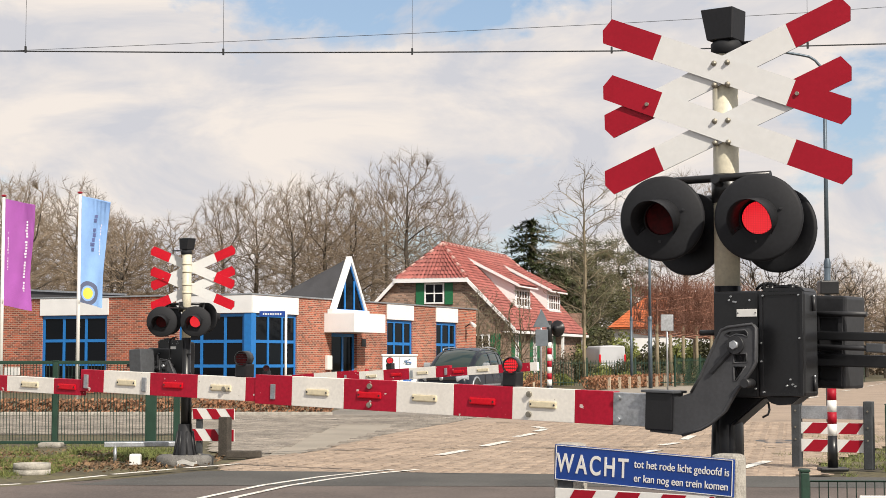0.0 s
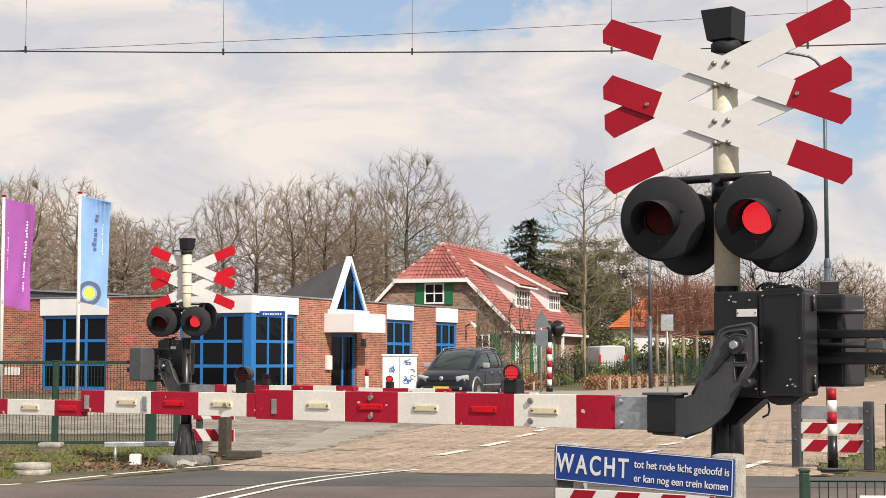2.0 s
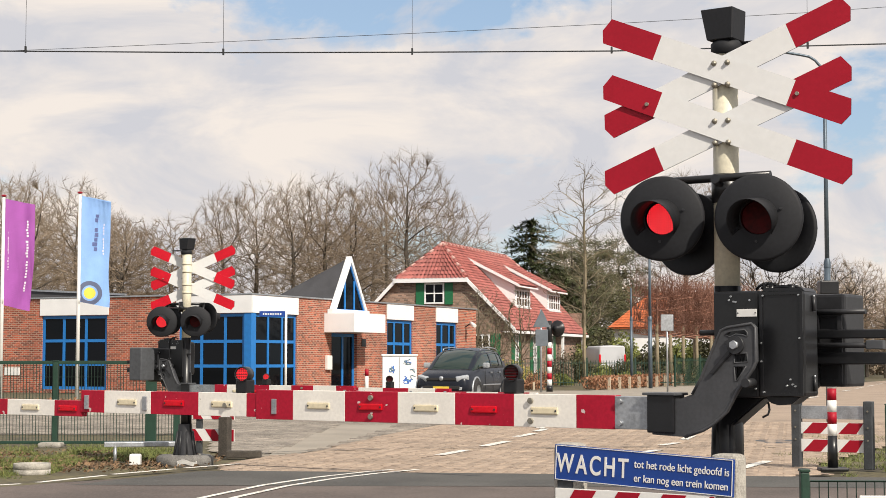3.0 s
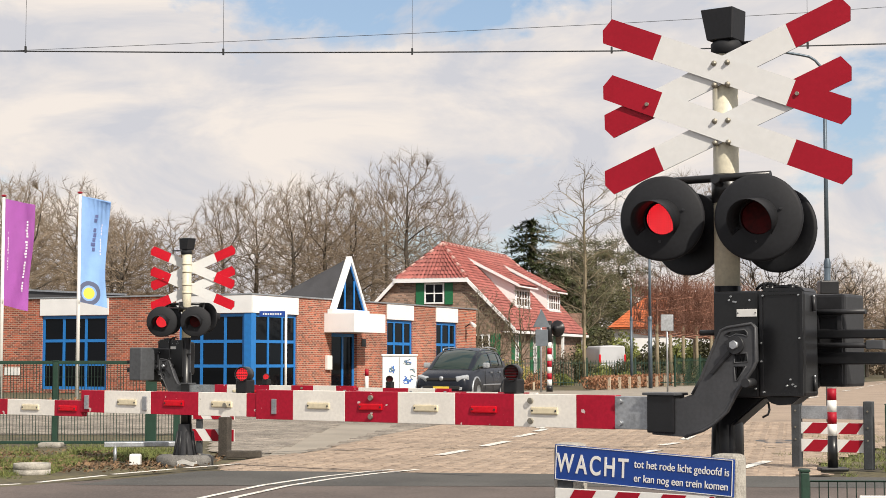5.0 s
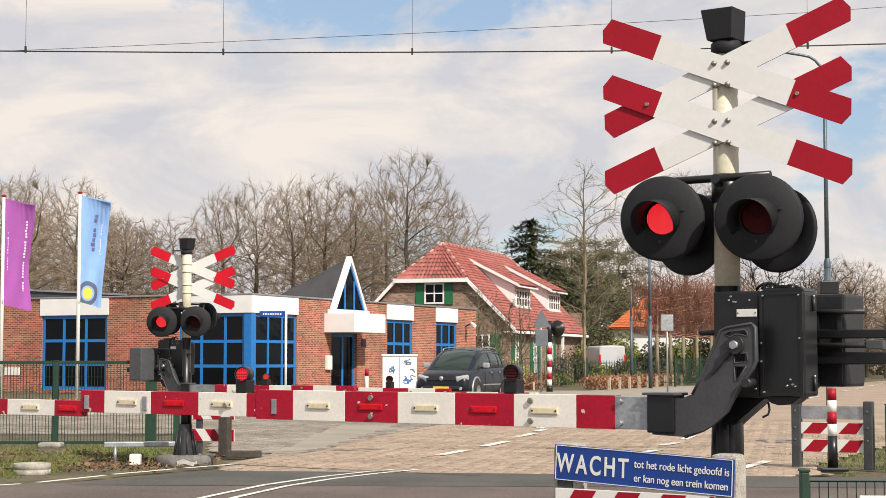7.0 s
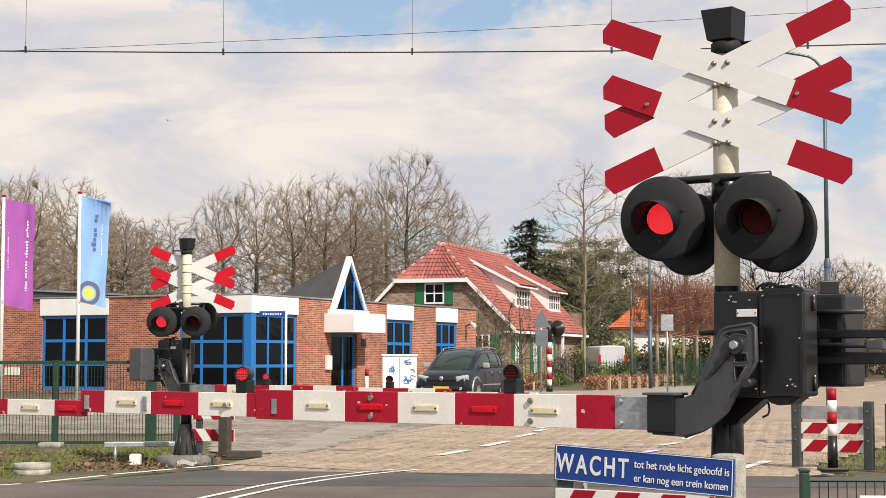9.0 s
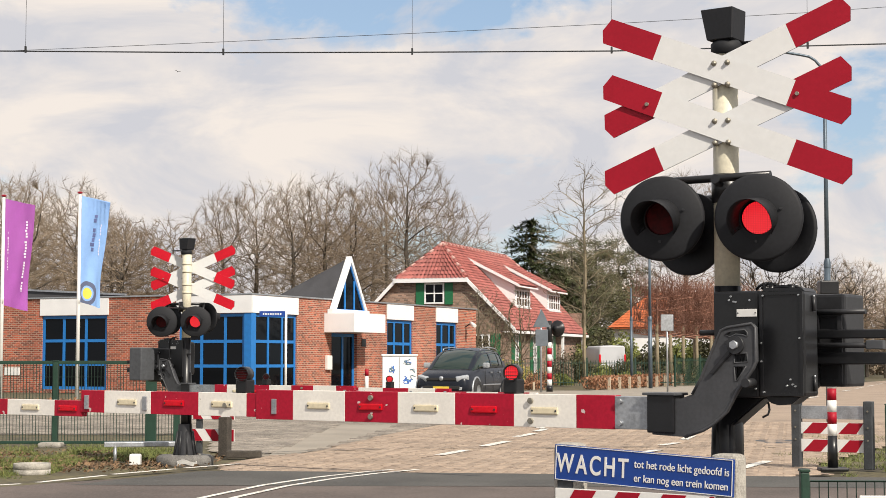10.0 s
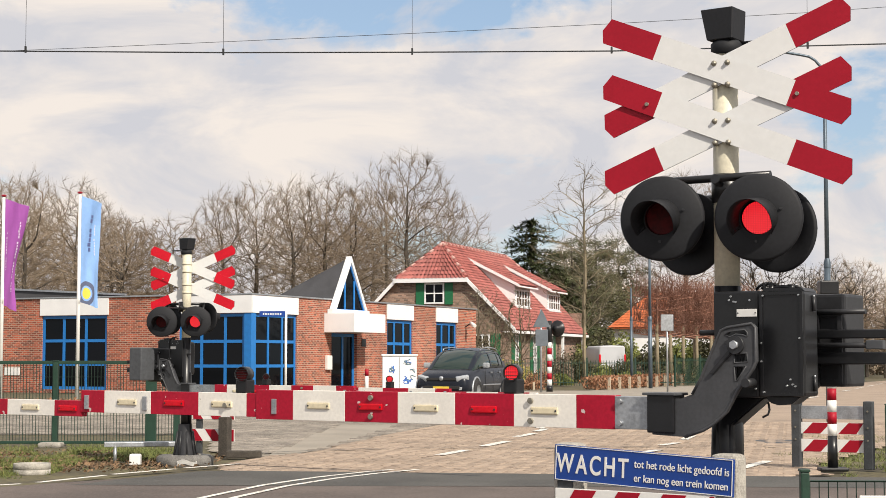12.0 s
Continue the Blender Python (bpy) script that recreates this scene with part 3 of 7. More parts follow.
    part("cover_slope", prism([(0.213, 1.605), (0.417, 1.603), (0.40, 1.621), (0.225, 1.624)], -0.11, 0.025, 0.003), M_BLACK, cover)
    part("rear_casing", box(0.05, 0.30, 0.033, 0.36, 1.17, 1.59, 0.03), M_BLACK, s)
    part("casing_foot", prism([(0.0, 1.15), (0.20, 1.14), (0.10, 1.06), (0.04, 1.01), (0.0, 1.01)], -0.06, 0.06, 0.008), M_BLACK, s)
    part("cover_foot", prism([(0.215, 1.148), (0.385, 1.148), (0.335, 1.112), (0.275, 1.108), (0.24, 1.118)], -0.09, 0.02, 0.004), M_IRON, s)
    part("sleeve", box(-0.045, 0.047, -0.055, 0.06, 0.45, 1.14, 0.012), M_BLACK, s)
    part("plate", box(0.103, 0.200, -0.131, -0.126, 1.497, 1.531, 0.0015), M_WHITE, s, "small white rating plate")
    for x in (0.110, 0.193):
        part("plate_screw", rod((x, -0.134, 1.514), (x, -0.13, 1.514), 0.003, seg=6), M_IRON, s)
    for x, z in ((0.075, 1.588), (0.088, 1.565), (0.098, 1.563), (0.066, 1.572), (0.165, 1.570), (0.195, 1.38), (0.195, 1.30), (0.19, 1.18)):
        part("screw", rod((x, -0.133, z), (x, -0.12, z), 0.0045, seg=6), M_GALV, s, "bare steel screw")
    for x, z in ((0.232, 1.588), (0.398, 1.588), (0.222, 1.38), (0.222, 1.30), (0.356, 1.222), (0.340, 1.195), (0.366, 1.200), (0.378, 1.192), (0.232, 1.166), (0.40, 1.40)):
        part("cover_bolt", rod((x, -0.143, z), (x, -0.128, z), 0.0042, seg=6), M_GALV, s, "bare steel bolt")
    for z in (1.55, 1.20):
        part("hinge", rod((0.424, -0.03, z - 0.03), (0.424, -0.03, z + 0.03), 0.008, seg=8), M_IRON, s)
        part("hinge_pin", rod((0.424, -0.03, z + 0.03), (0.424, -0.03, z + 0.04), 0.005, seg=6), M_GALV, s)
    part("side_knob", rod((-0.11, -0.06, 1.43), (-0.01, -0.05, 1.43), 0.013, seg=8), M_BLACK, s)
    part("side_knob", rod((-0.035, -0.06, 1.50), (-0.01, -0.05, 1.50), 0.018, seg=8), M_BLACK, s)
    part("stay_tube", rod((-0.085, 0.0, 0.45), (-0.068, 0.02, 1.2), 0.02, seg=10), M_BLACK, s)
    for x, y in ((0.24, -0.06), (0.29, -0.02), (0.34, -0.07), (0.20, -0.03)):
        part("cable_gland", rod((x, y, 1.605), (x, y, 1.636), 0.013, seg=8), M_BLACK, s)
    for k, (x, y, w, top) in enumerate(((0.18, -0.03, 0.06, 0.024), (0.235, -0.06, 0.11, 0.008), (0.27, -0.02, 0.09, 0.012), (0.14, 0.0, 0.12, 0.026))):
        bow = [(x + w * q, y + 0.01 * math.sin(5 * q + k), 1.622 + top * math.sin(math.pi * q) ** 0.7) for q in (0, 0.15, 0.35, 0.55, 0.75, 0.9, 1)]
        part("cable", path_tube(bow, 0.007), M_BLACK, s, "black cable loop")
    part("cable", path_tube([(0.235, -0.10, 1.12), (0.243, -0.105, 1.09), (0.238, -0.11, 1.068), (0.212, -0.11, 1.055)], 0.005), M_BLACK, s, "black cable end")
    if mirror:
        for o in set(s.children) - before:
            o.matrix_basis = Matrix.Diagonal((1, -0.6, 1, 1)) @ o.matrix_basis
        part("gearbox", box(0.2, 0.60, -0.14, 0.085, 1.08, 1.515, 0.02), M_BLACK, s, "black gear casing")
        part("gearbox_foot", prism([(0.2, 1.1), (0.4, 1.1), (0.34, 1.02), (0.2, 1.0)], -0.12, 0.07, 0.008), M_BLACK, s)
    # arm: turns about the axle across the casing
    axle = (0.147, 0.2 if mirror else -0.2, 1.372 - arm_drop)
    ox, oy, oz = axle
    zc = 1.068 - 1.372
    knee = [(-0.419, -0.240), (-0.269, -0.238), (-0.213, -0.217), (-0.171, -0.147), (-0.109, -0.010), (-0.073, 0.062), (-0.041, 0.076), (0.074, 0.092), (0.090, 0.075), (0.091, -0.072), (0.072, -0.109), (0.004, -0.200), (-0.051, -0.294), (-0.114, -0.349), (-0.160, -0.375), (-0.252, -0.407), (-0.412, -0.400)]
    slots = ([(-0.052, 0.044), (-0.035, 0.058), (0.042, 0.066), (0.054, 0.052), (0.052, 0.036), (0.030, 0.044), (0.0, 0.046), (-0.030, 0.034)],
             [(-0.010, -0.040), (0.051, -0.036), (0.053, -0.074), (-0.010, -0.079)],
             [(-0.010, -0.094), (0.046, -0.092), (0.004, -0.156), (-0.008, -0.156)])
    arm = part("barrier_arm", holed_plate(knee, slots, -0.035, -0.004), M_KNEE, s, "dark cast knee carrying the barrier arm")
    arm.matrix_basis = Matrix.Translation(axle)
    arm.scale = (1, -1 if mirror else 1, 1)
    part("knee_rib", prism([(-0.128, -0.125), (-0.030, -0.020), (-0.018, -0.036), (-0.105, -0.130)], -0.050, -0.034, 0.004), M_IRON, arm)
    part("knee_ear", prism([(-0.052, 0.016), (-0.030, 0.022), (-0.024, 0.004), (-0.046, -0.002)], -0.048, -0.034, 0.003), M_IRON, arm)
    part("knee_spine", prism([(-0.262, -0.245), (-0.205, -0.225), (-0.10, -0.03), (-0.05, -0.01), (0.02, -0.03), (-0.02, -0.19), (-0.09, -0.31), (-0.17, -0.36), (-0.262, -0.39)], -0.005, 0.045, 0.006), M_IRON, arm)
    rim = knee[2:16]
    part("knee_rim", path_tube([(x, -0.034, z) for x, z in rim], 0.007, axis=(0, 1, 0)), M_KNEE, arm)
    for slot in slots:
        part("slot_rim", path_tube([(x, -0.034, z) for x, z in slot + slot[:1]], 0.004, axis=(0, 1, 0)), M_KNEE, arm)
    part("knee_stop", rod((0.052, -0.06, -0.165), (0.052, 0.02, -0.165), 0.020, seg=12), M_IRON, arm)
    part("axle_nut", rod((0, -0.07, 0), (0, -0.03, 0), 0.019, seg=6), M_GALV, arm, "bare steel axle nut")
    part("axle_boss", rod((0, -0.05, 0), (0, -0.03, 0), 0.04, seg=16), M_IRON, arm)
    part("axle", rod((0, 0.0, 0), (0, 0.10, 0), 0.03, seg=16), M_IRON, arm)
    part("socket", box(-0.285 - ox, -0.15 - ox, -0.05, 0.06, zc - 0.088, zc + 0.083, 0.006), M_BLACK, arm)
    part("socket_lid", box(-0.30 - ox, -0.14 - ox, -0.065, 0.075, zc + 0.080, zc + 0.092, 0.003), M_LITIRON, arm)
    part("root_plate", box(-0.459 - shift - ox, -0.28 - ox, -0.031, 0.031, zc - 0.076, zc + 0.072, 0.003), M_GALV, arm, "galvanised root plate")
    for z in (-0.05, 0.05):
        part("rivet", rod((-0.43 - ox, -0.045, zc + z), (-0.43 - ox, -0.03, zc + z), 0.012, seg=8), M_GALV, arm)
    # arm boards
    red = True
    for i, (a, b) in enumerate(zip(EDGES, EDGES[1:])):
        a, b = a - shift, b - shift
        if a + shift > -2.6:
            h0, h1, th = zc - 0.078, zc + 0.076, 0.03
        elif a + shift > -3.9:
            h0, h1, th = zc - 0.068, zc + 0.058, 0.026
        else:
            h0, h1, th = (zc - 0.066, zc + 0.026, 0.022) if mirror else (zc - 0.094, zc - 0.002, 0.022)
        if i in (7, 12):
            red = True
        elif i:
            red = not red if i not in (8,) else False
        part("arm_board", box(b - ox + 0.0004, a - ox - 0.0004, -th, th, h0, h1, 0.002), M_ARMRED if red else M_ARMWHITE, arm, "red board of the arm" if red else "white board of the arm")
        mid = (a + b) / 2 - ox
        if abs(b - a) > 0.3 or i == 12:
            zm = (h0 + h1) / 2
            part("reflector", box(mid - 0.075, mid + 0.075, -th - 0.008, -th + 0.002, zm - 0.017, zm + 0.017, 0.006), M_REFL_R if red else M_REFL_W, arm, "red reflector" if red else "cream reflector")
            for dx in (-0.064, 0.064):
                part("screw", rod((mid + dx, -th - 0.010, zm), (mid + dx, -th - 0.006, zm), 0.005, seg=6), M_IRON, arm)
            part("reflector", box(mid - 0.075, mid + 0.075, th - 0.002, th + 0.011, zm - 0.017, zm + 0.017, 0.006), M_REFL_R if red else M_REFL_W, arm, "red reflector" if red else "cream reflector")
    for x in (-2.505 - shift, -3.46 - shift, -3.93 - shift):
        part("joint_strap", box(x - ox - 0.016, x - ox + 0.016, -0.036, 0.036, zc - 0.05, zc + 0.03, 0.003), M_GALV, arm)
    for x, z in ((-0.91, 0.045), (-0.91, -0.05), (-1.86, 0.045), (-1.86, -0.05), (-2.85, -0.01)):
        part("rivet", rod((x - shift - ox, -0.042, zc + z), (x - shift - ox, -0.028, zc + z), 0.014, seg=10), M_BOLT, arm)
    arm_lenses = []
    for x, zt in ((lamps[0], zc + 0.076), (lamps[1], zc + 0.058)):
        part("lamp_post", box(x - ox - 0.038, x - ox + 0.038, -0.028, 0.045, zt - 0.001, zt + 0.072, 0.008), M_BLACK, arm, "black arm lamp case")
        zl = zt + 0.100
        turn = pose(x - ox, 0, zl, 0, 0, arm_aim)
        case = part("lamp_case", lathe([(0.034, -0.026), (0.037, -0.044), (0.041, -0.040), (0.041, 0.040), (0.037, 0.044), (0.034, 0.026), (0.034, -0.026)], 28), M_BLACK, arm, "round black arm lamp")
        case.matrix_basis = turn
        part("baffle", lathe([(0.001, -0.002), (0.035, -0.002), (0.035, 0.002), (0.001, 0.002)], 16), M_BLACK, arm).matrix_basis = turn
        for sy in (-1, 1):
            for k in range(5):
                part("louvre", box(-0.031, 0.031, sy * 0.040 - 0.003, sy * 0.040 + 0.003, -0.027 + k * 0.0135 - 0.0014, -0.027 + k * 0.0135 + 0.0014), M_BLACK, arm).matrix_basis = turn
        arm_lenses.append([lens(arm, "arm_lens", 0.033, turn @ pose(0, -0.026, 0)), lens(arm, "arm_lens", 0.033, turn @ pose(0, 0.026, 0, 0, 0, 180))])
    # counterweights behind the axle
    before = set(arm.children)
    # The far block is the same iron, coloured lighter for the sun on it.
    part("counterweight", box(0.27 - ox, 0.475 - ox, 0.40, 0.64, -0.185, 0.232, 0.014), M_LITIRON if mirror else M_IRON, arm, "iron counterweight block")
    part("weight_lid", ring(0.285 - ox, 0.465 - ox, -0.17, 0.15, 0.02, 0.385, 0.401), M_LITIRON if mirror else M_IRON, arm)
    part("weight_bar", box(0.29 - ox, 0.80 - ox, 0.34, 0.37, 0.03, 0.07, 0.006), M_BLACK, arm)
    part("weight_bar", box(0.29 - ox, 0.80 - ox, 0.34, 0.37, -0.085, -0.03, 0.006), M_BLACK, arm)
    part("weight_strut", box(0.33 - ox, 0.36 - ox, 0.375, 0.395, -0.18, 0.16, 0.004), M_BLACK, arm)
    part("weight_rod", rod((0.35 - ox, 0.33, 0.0), (0.66 - ox, 0.33, 0.0), 0.012, seg=8), M_IRON, arm)
    part("weight_rod", rod((0.32 - ox, 0.38, 0.15), (0.58 - ox, 0.38, 0.15), 0.012, seg=8), M_IRON, arm)
    part("weight_bolt", rod((0.335 - ox, 0.295, 0.0), (0.335 - ox, 0.335, 0.0), 0.022, seg=10), M_IRON, arm)
    part("weight_bolt_head", rod((0.335 - ox, 0.283, 0.0), (0.335 - ox, 0.296, 0.0), 0.012, seg=6), M_GALV, arm)
    part("rod_end", box(0.60 - ox, 0.68 - ox, 0.315, 0.35, -0.018, 0.022, 0.005), M_LITIRON, arm)
    part("weight_tie", box(0.272 - ox, 0.29 - ox, 0.315, 0.34, -0.125, 0.185, 0.004), M_IRON, arm)
    for z in (-0.11, 0.17):
        part("tie_bolt", rod((0.281 - ox, 0.30, z), (0.281 - ox, 0.318, z), 0.009, seg=6), M_GALV, arm)
    part("weight_axle", rod((0.25 - ox, 0.33, -0.02), (0.33 - ox, 0.33, -0.02), 0.03, seg=12), M_IRON, arm)
    if mirror:
        for o in set(arm.children) - before:
            o.matrix_basis = Matrix.Translation((0.09, 0.4, 0)) @ Matrix.Diagonal((1, -1, 1, 1)) @ o.matrix_basis
    return s, arm, axle, lenses, arm_lenses


NEAR = crossing_signal(pose(1.293, 7.44, 0, 0, 0, -35), "level crossing signal with red-and-white crosses and closed barrier", 15, 172, 0.075, 20, 0.0, (-1.03, -2.745))
FAR = crossing_signal(pose(-3.27, 20.9, -0.04, 0, 0, 145), "matching signal and barrier across the tracks", 0, 216, 0.2, -40, 0.088, (-1.52, -3.385), True, 0.25)


# ---- office building: local x along the bright front, local y along the long side ----
OFFICE_AT = pose(-7.47, 63.9, 0, 0, 0, 64.2)
H_OFF = 3.9
office = thing("office_building", OFFICE_AT, "single-storey red brick office with blue window frames and white fascias", "office building")
FRONT_OPEN = [(0.0, 3.45, 0.15, 3.18), (6.3, 8.55, 0.05, 2.5), (11.36, 13.9, 0.35, 3.18), (16.42, 18.7, 0.35, 3.18)]
SIDE_OPEN = [(0.0, 3.4, 0.15, 3.18), (6.93, 10.27, 0.15, 3.18)]


def wall_pieces(name, length, opens, height, axis, parent, material):
    """A wall along an axis, as solid pieces round its openings, 0.3 m thick."""
    cuts = sorted({0.0, length, *[o[0] for o in opens], *[o[1] for o in opens]})
    for a, b in zip(cuts, cuts[1:]):
        o = [q for q in opens if q[0] <= a + 1e-6 and q[1] >= b - 1e-6]
        spans = [(0.0, height)] if not o else [(0.0, o[0][2]), (o[0][3], height)]
        for z0, z1 in spans:
            if z1 - z0 > 0.01:
                bm = box(a, b, 0, 0.3, z0, z1) if axis == "x" else box(0, 0.3, a, b, z0, z1)
                part(name, uv_wall(bm), material, parent, "red brick wall")


def window_unit(parent, axis, a, b, z0, z1, cols, rows, material=None, bar=0.07, inset=0.06, name="window"):
    """A glazed frame in a wall plane with a grid of bars; axis x: in the plane y = 0."""
    material = material or M_WINBLUE
    turn = Matrix.Identity(4) if axis == "x" else Matrix(((0, 1, 0, 0), (1, 0, 0, 0), (0, 0, 1, 0), (0, 0, 0, 1)))

    def put(bm):
        bmesh.ops.transform(bm, matrix=turn, verts=bm.verts)
        bmesh.ops.recalc_face_normals(bm, faces=bm.faces)
        return bm
    win = part(name, put(ring(a, b, z0, z1, bar, inset, inset + 0.08)), material, parent)
    for c in cols:
        u = a + (b - a) * c
        part("mullion", put(box(u - bar / 2, u + bar / 2, inset + 0.003, inset + 0.077, z0 + bar, z1 - bar)), material, win)
    for r in rows:
        w = z0 + (z1 - z0) * r
        part("transom", put(box(a + bar, b - bar, inset + 0.006, inset + 0.074, w - bar / 2, w + bar / 2)), material, win)
    us = [a + bar / 2] + [a + (b - a) * c for c in cols] + [b - bar / 2]
    ws = [z0 + bar / 2] + [z0 + (z1 - z0) * r for r in rows] + [z1 - bar / 2]
    for u0, u1 in zip(us, us[1:]):
        for w0, w1 in zip(ws, ws[1:]):
            part("pane", put(box(u0, u1, inset + 0.035, inset + 0.045, w0, w1)), M_GLASS, win)
    return win


wall_pieces("front_wall", 21.0, FRONT_OPEN, H_OFF, "x", office, M_BRICK)
wall_pieces("side_wall", 18.0, [(a + 0.3, b, c, d) if a == 0 else (a, b, c, d) for a, b, c, d in SIDE_OPEN], H_OFF, "y", office, M_BRICK)
bm = bmesh.new()
box(20.7, 21, 0.3, 18, 0, H_OFF, bm=bm)
box(0.3, 20.7, 17.7, 18, 0, H_OFF, bm=bm)
part("rear_wall", uv_wall(bm), M_BRICK, office)
part("flat_roof", box(0.3, 20.7, 0.3, 17.7, 3.6, 3.75), M_ROOFDARK, office)
bm = box(3.0, 12.0, 8.3, 14.4, 3.75, 4.46)
for vert in bm.verts:
    if vert.co.z > 4 and vert.co.y < 9:
        vert.co.z = 4.12
part("roof_upstand", bm, M_ROOFDARK, office, "dark sloping roof upstand")
bm = box(2.93, 3.05, 8.25, 14.45, 4.46, 4.54)
for vert in bm.verts:
    if vert.co.y < 9:
        vert.co.z -= 0.34
part("upstand_edge", bm, M_GALV, office, "pale metal edge strip")
part("inner_floor", box(0.3, 20.7, 0.3, 17.7, 0.02, 0.06), M_SLAB, office)
part("inner_partition", box(3.0, 3.1, 3.0, 17.7, 0.06, 3.6), M_SLAB, office)
part("inner_partition", box(3.1, 20.7, 3.0, 3.1, 0.06, 3.6), M_SLAB, office)
part("coping", box(-0.06, 21.06, -0.06, 0.34, H_OFF, H_OFF + 0.06, 0.01), M_GALV, office, "pale metal coping")
part("coping", box(-0.06, 0.34, 0.34, 18.0, H_OFF, H_OFF + 0.06, 0.01), M_GALV, office, "pale metal coping")
for a, b in ((-0.05, 3.5), (11.3, 13.96), (16.35, 18.77)):
    part("fascia", box(a, b, -0.05, -0.002, 3.2, H_OFF - 0.02, 0.006), M_FASCIA, office, "white fascia panel")
for a, b in ((-0.05, 3.5), (6.85, 10.35)):
    part("fascia", box(-0.052, -0.002, a, b, 3.2, H_OFF - 0.02, 0.006), M_FASCIA, office, "white fascia panel")
window_unit(office, "x", 0.32, 3.45, 0.15, 3.18, (0.33, 0.67), (0.32, 0.64), bar=0.12)
window_unit(office, "y", 0.32, 3.4, 0.15, 3.18, (0.3, 0.66), (0.32, 0.64), bar=0.12)
window_unit(office, "y", 6.93, 10.27, 0.15, 3.18, (0.33, 0.67), (0.34, 0.66), bar=0.12)
window_unit(office, "x", 11.36, 13.9, 0.35, 3.18, (0.32, 0.68), (0.3, 0.62), bar=0.13)
window_unit(office, "x", 16.42, 18.7, 0.35, 3.18, (0.32, 0.68), (0.3, 0.62), bar=0.13)
part("corner_post", box(-0.02, 0.32, -0.02, 0.32, 0.1, 3.19, 0.01), M_WINBLUE, office, "bright blue corner post")
window_unit(office, "x", 6.3, 8.55, 0.05, 2.5, (0.55,), (), bar=0.14, name="entrance_door", inset=0.15)
part("canopy", box(5.67, 8.45, -1.45, -0.003, 2.52, 3.32, 0.01), M_FASCIA, office, "white boxed canopy over the entrance")
part("letterbox", box(5.75, 6.15, -0.14, -0.003, 0.95, 1.55, 0.02), M_WHITE, office)
part("door_plate", box(8.95, 9.35, -0.03, -0.003, 1.95, 2.3, 0.01), M_IRON, office)
part("wall_camera", rod((19.6, -0.35, 3.2), (19.35, -0.7, 3.05), 0.09, seg=10), M_WHITE, office)
part("camera_arm", rod((19.65, -0.002, 3.0), (19.6, -0.4, 3.2), 0.03, seg=8), M_IRON, office)
part("vent_grille", box(-0.03, -0.003, 11.4, 12.2, 0.72, 1.05, 0.01), M_WHITE, office)
# pointed entrance roof: steep gable front, sloping back and down to the flat roof
gx0, gx1, gz0, ga = 5.95, 8.97, 3.35, 5.72
gm = (gx0 + gx1) / 2
bm = bmesh.new()
f = [bm.verts.new(p) for p in ((gx0, -0.1, gz0), (gx1, -0.1, gz0), (gm, -0.1, ga))]
k = [bm.verts.new(p) for p in ((gx0 - 0.1, 4.2, 3.7), (gx1 + 0.1, 4.2, 3.7), (gm, 3.9, 3.95))]
bm.faces.new((f[0], f[2], k[2], k[0]))
bm.faces.new((f[1], k[1], k[2], f[2]))
bm.faces.new((k[0], k[2], k[1]))
bm.faces.new((f[0], k[0], k[1], f[1]))
bmesh.ops.recalc_face_normals(bm, faces=bm.faces)
part("pointed_roof", bm, M_ROOFDARK, office, "dark felted pointed roof")


def tri_frame(x0, x1, z0, z1, w, y0, y1):
    """A triangular ring."""
    m = (x0 + x1) / 2
    s = math.hypot(m - x0, z1 - z0)
    dx, dz = w * s / (z1 - z0), w * s / (m - x0)
    bm = bmesh.new()
    o = [(x0, z0), (x1, z0), (m, z1)]
    i = [(x0 + dx + w * (m - x0) / (z1 - z0), z0 + w), (x1 - dx - w * (m - x0) / (z1 - z0), z0 + w), (m, z1 - dz)]
    vo = [[bm.verts.new((x, y, z)) for x, z in o] for y in (y0, y1)]
    vi = [[bm.verts.new((x, y, z)) for x, z in i] for y in (y0, y1)]
    for a in range(3):
        b = (a + 1) % 3
        bm.faces.new((vo[0][a], vo[0][b], vi[0][b], vi[0][a]))
        bm.faces.new((vo[1][a], vi[1][a], vi[1][b], vo[1][b]))
        bm.faces.new((vo[0][a], vo[1][a], vo[1][b], vo[0][b]))
        bm.faces.new((vi[0][a], vi[0][b], vi[1][b], vi[1][a]))
    bmesh.ops.recalc_face_normals(bm, faces=bm.faces)
    return bm, i


bm, inner = tri_frame(gx0 - 0.05, gx1 + 0.05, gz0 - 0.02, ga + 0.1, 0.14, -0.32, -0.06)
part("gable_base", box(5.85, 9.06, -0.34, -0.055, 3.325, 3.5, 0.006), M_FASCIA, office, "white base under the gable")
part("gable_frame", bm, M_FASCIA, office, "white triangular gable frame")
bm, inner2 = tri_frame(inner[0][0], inner[1][0], inner[0][1], inner[2][1], 0.06, -0.25, -0.15)
gwin = part("gable_window", bm, M_WINBLUE, office, "blue triangular window frame")
bm = prism([(x, z) for x, z in inner2], -0.2, -0.19)
part("pane", bm, M_GLASS, gwin)
for fr in (0.33, 0.67):
    x = inner2[0][0] + (inner2[1][0] - inner2[0][0]) * fr
    top = inner2[0][1] + (inner2[2][1] - inner2[0][1]) * (fr if fr < 0.5 else 1 - fr) * 2
    part("mullion", box(x - 0.05, x + 0.05, -0.235, -0.165, inner2[0][1], top - 0.02), M_WINBLUE, gwin)


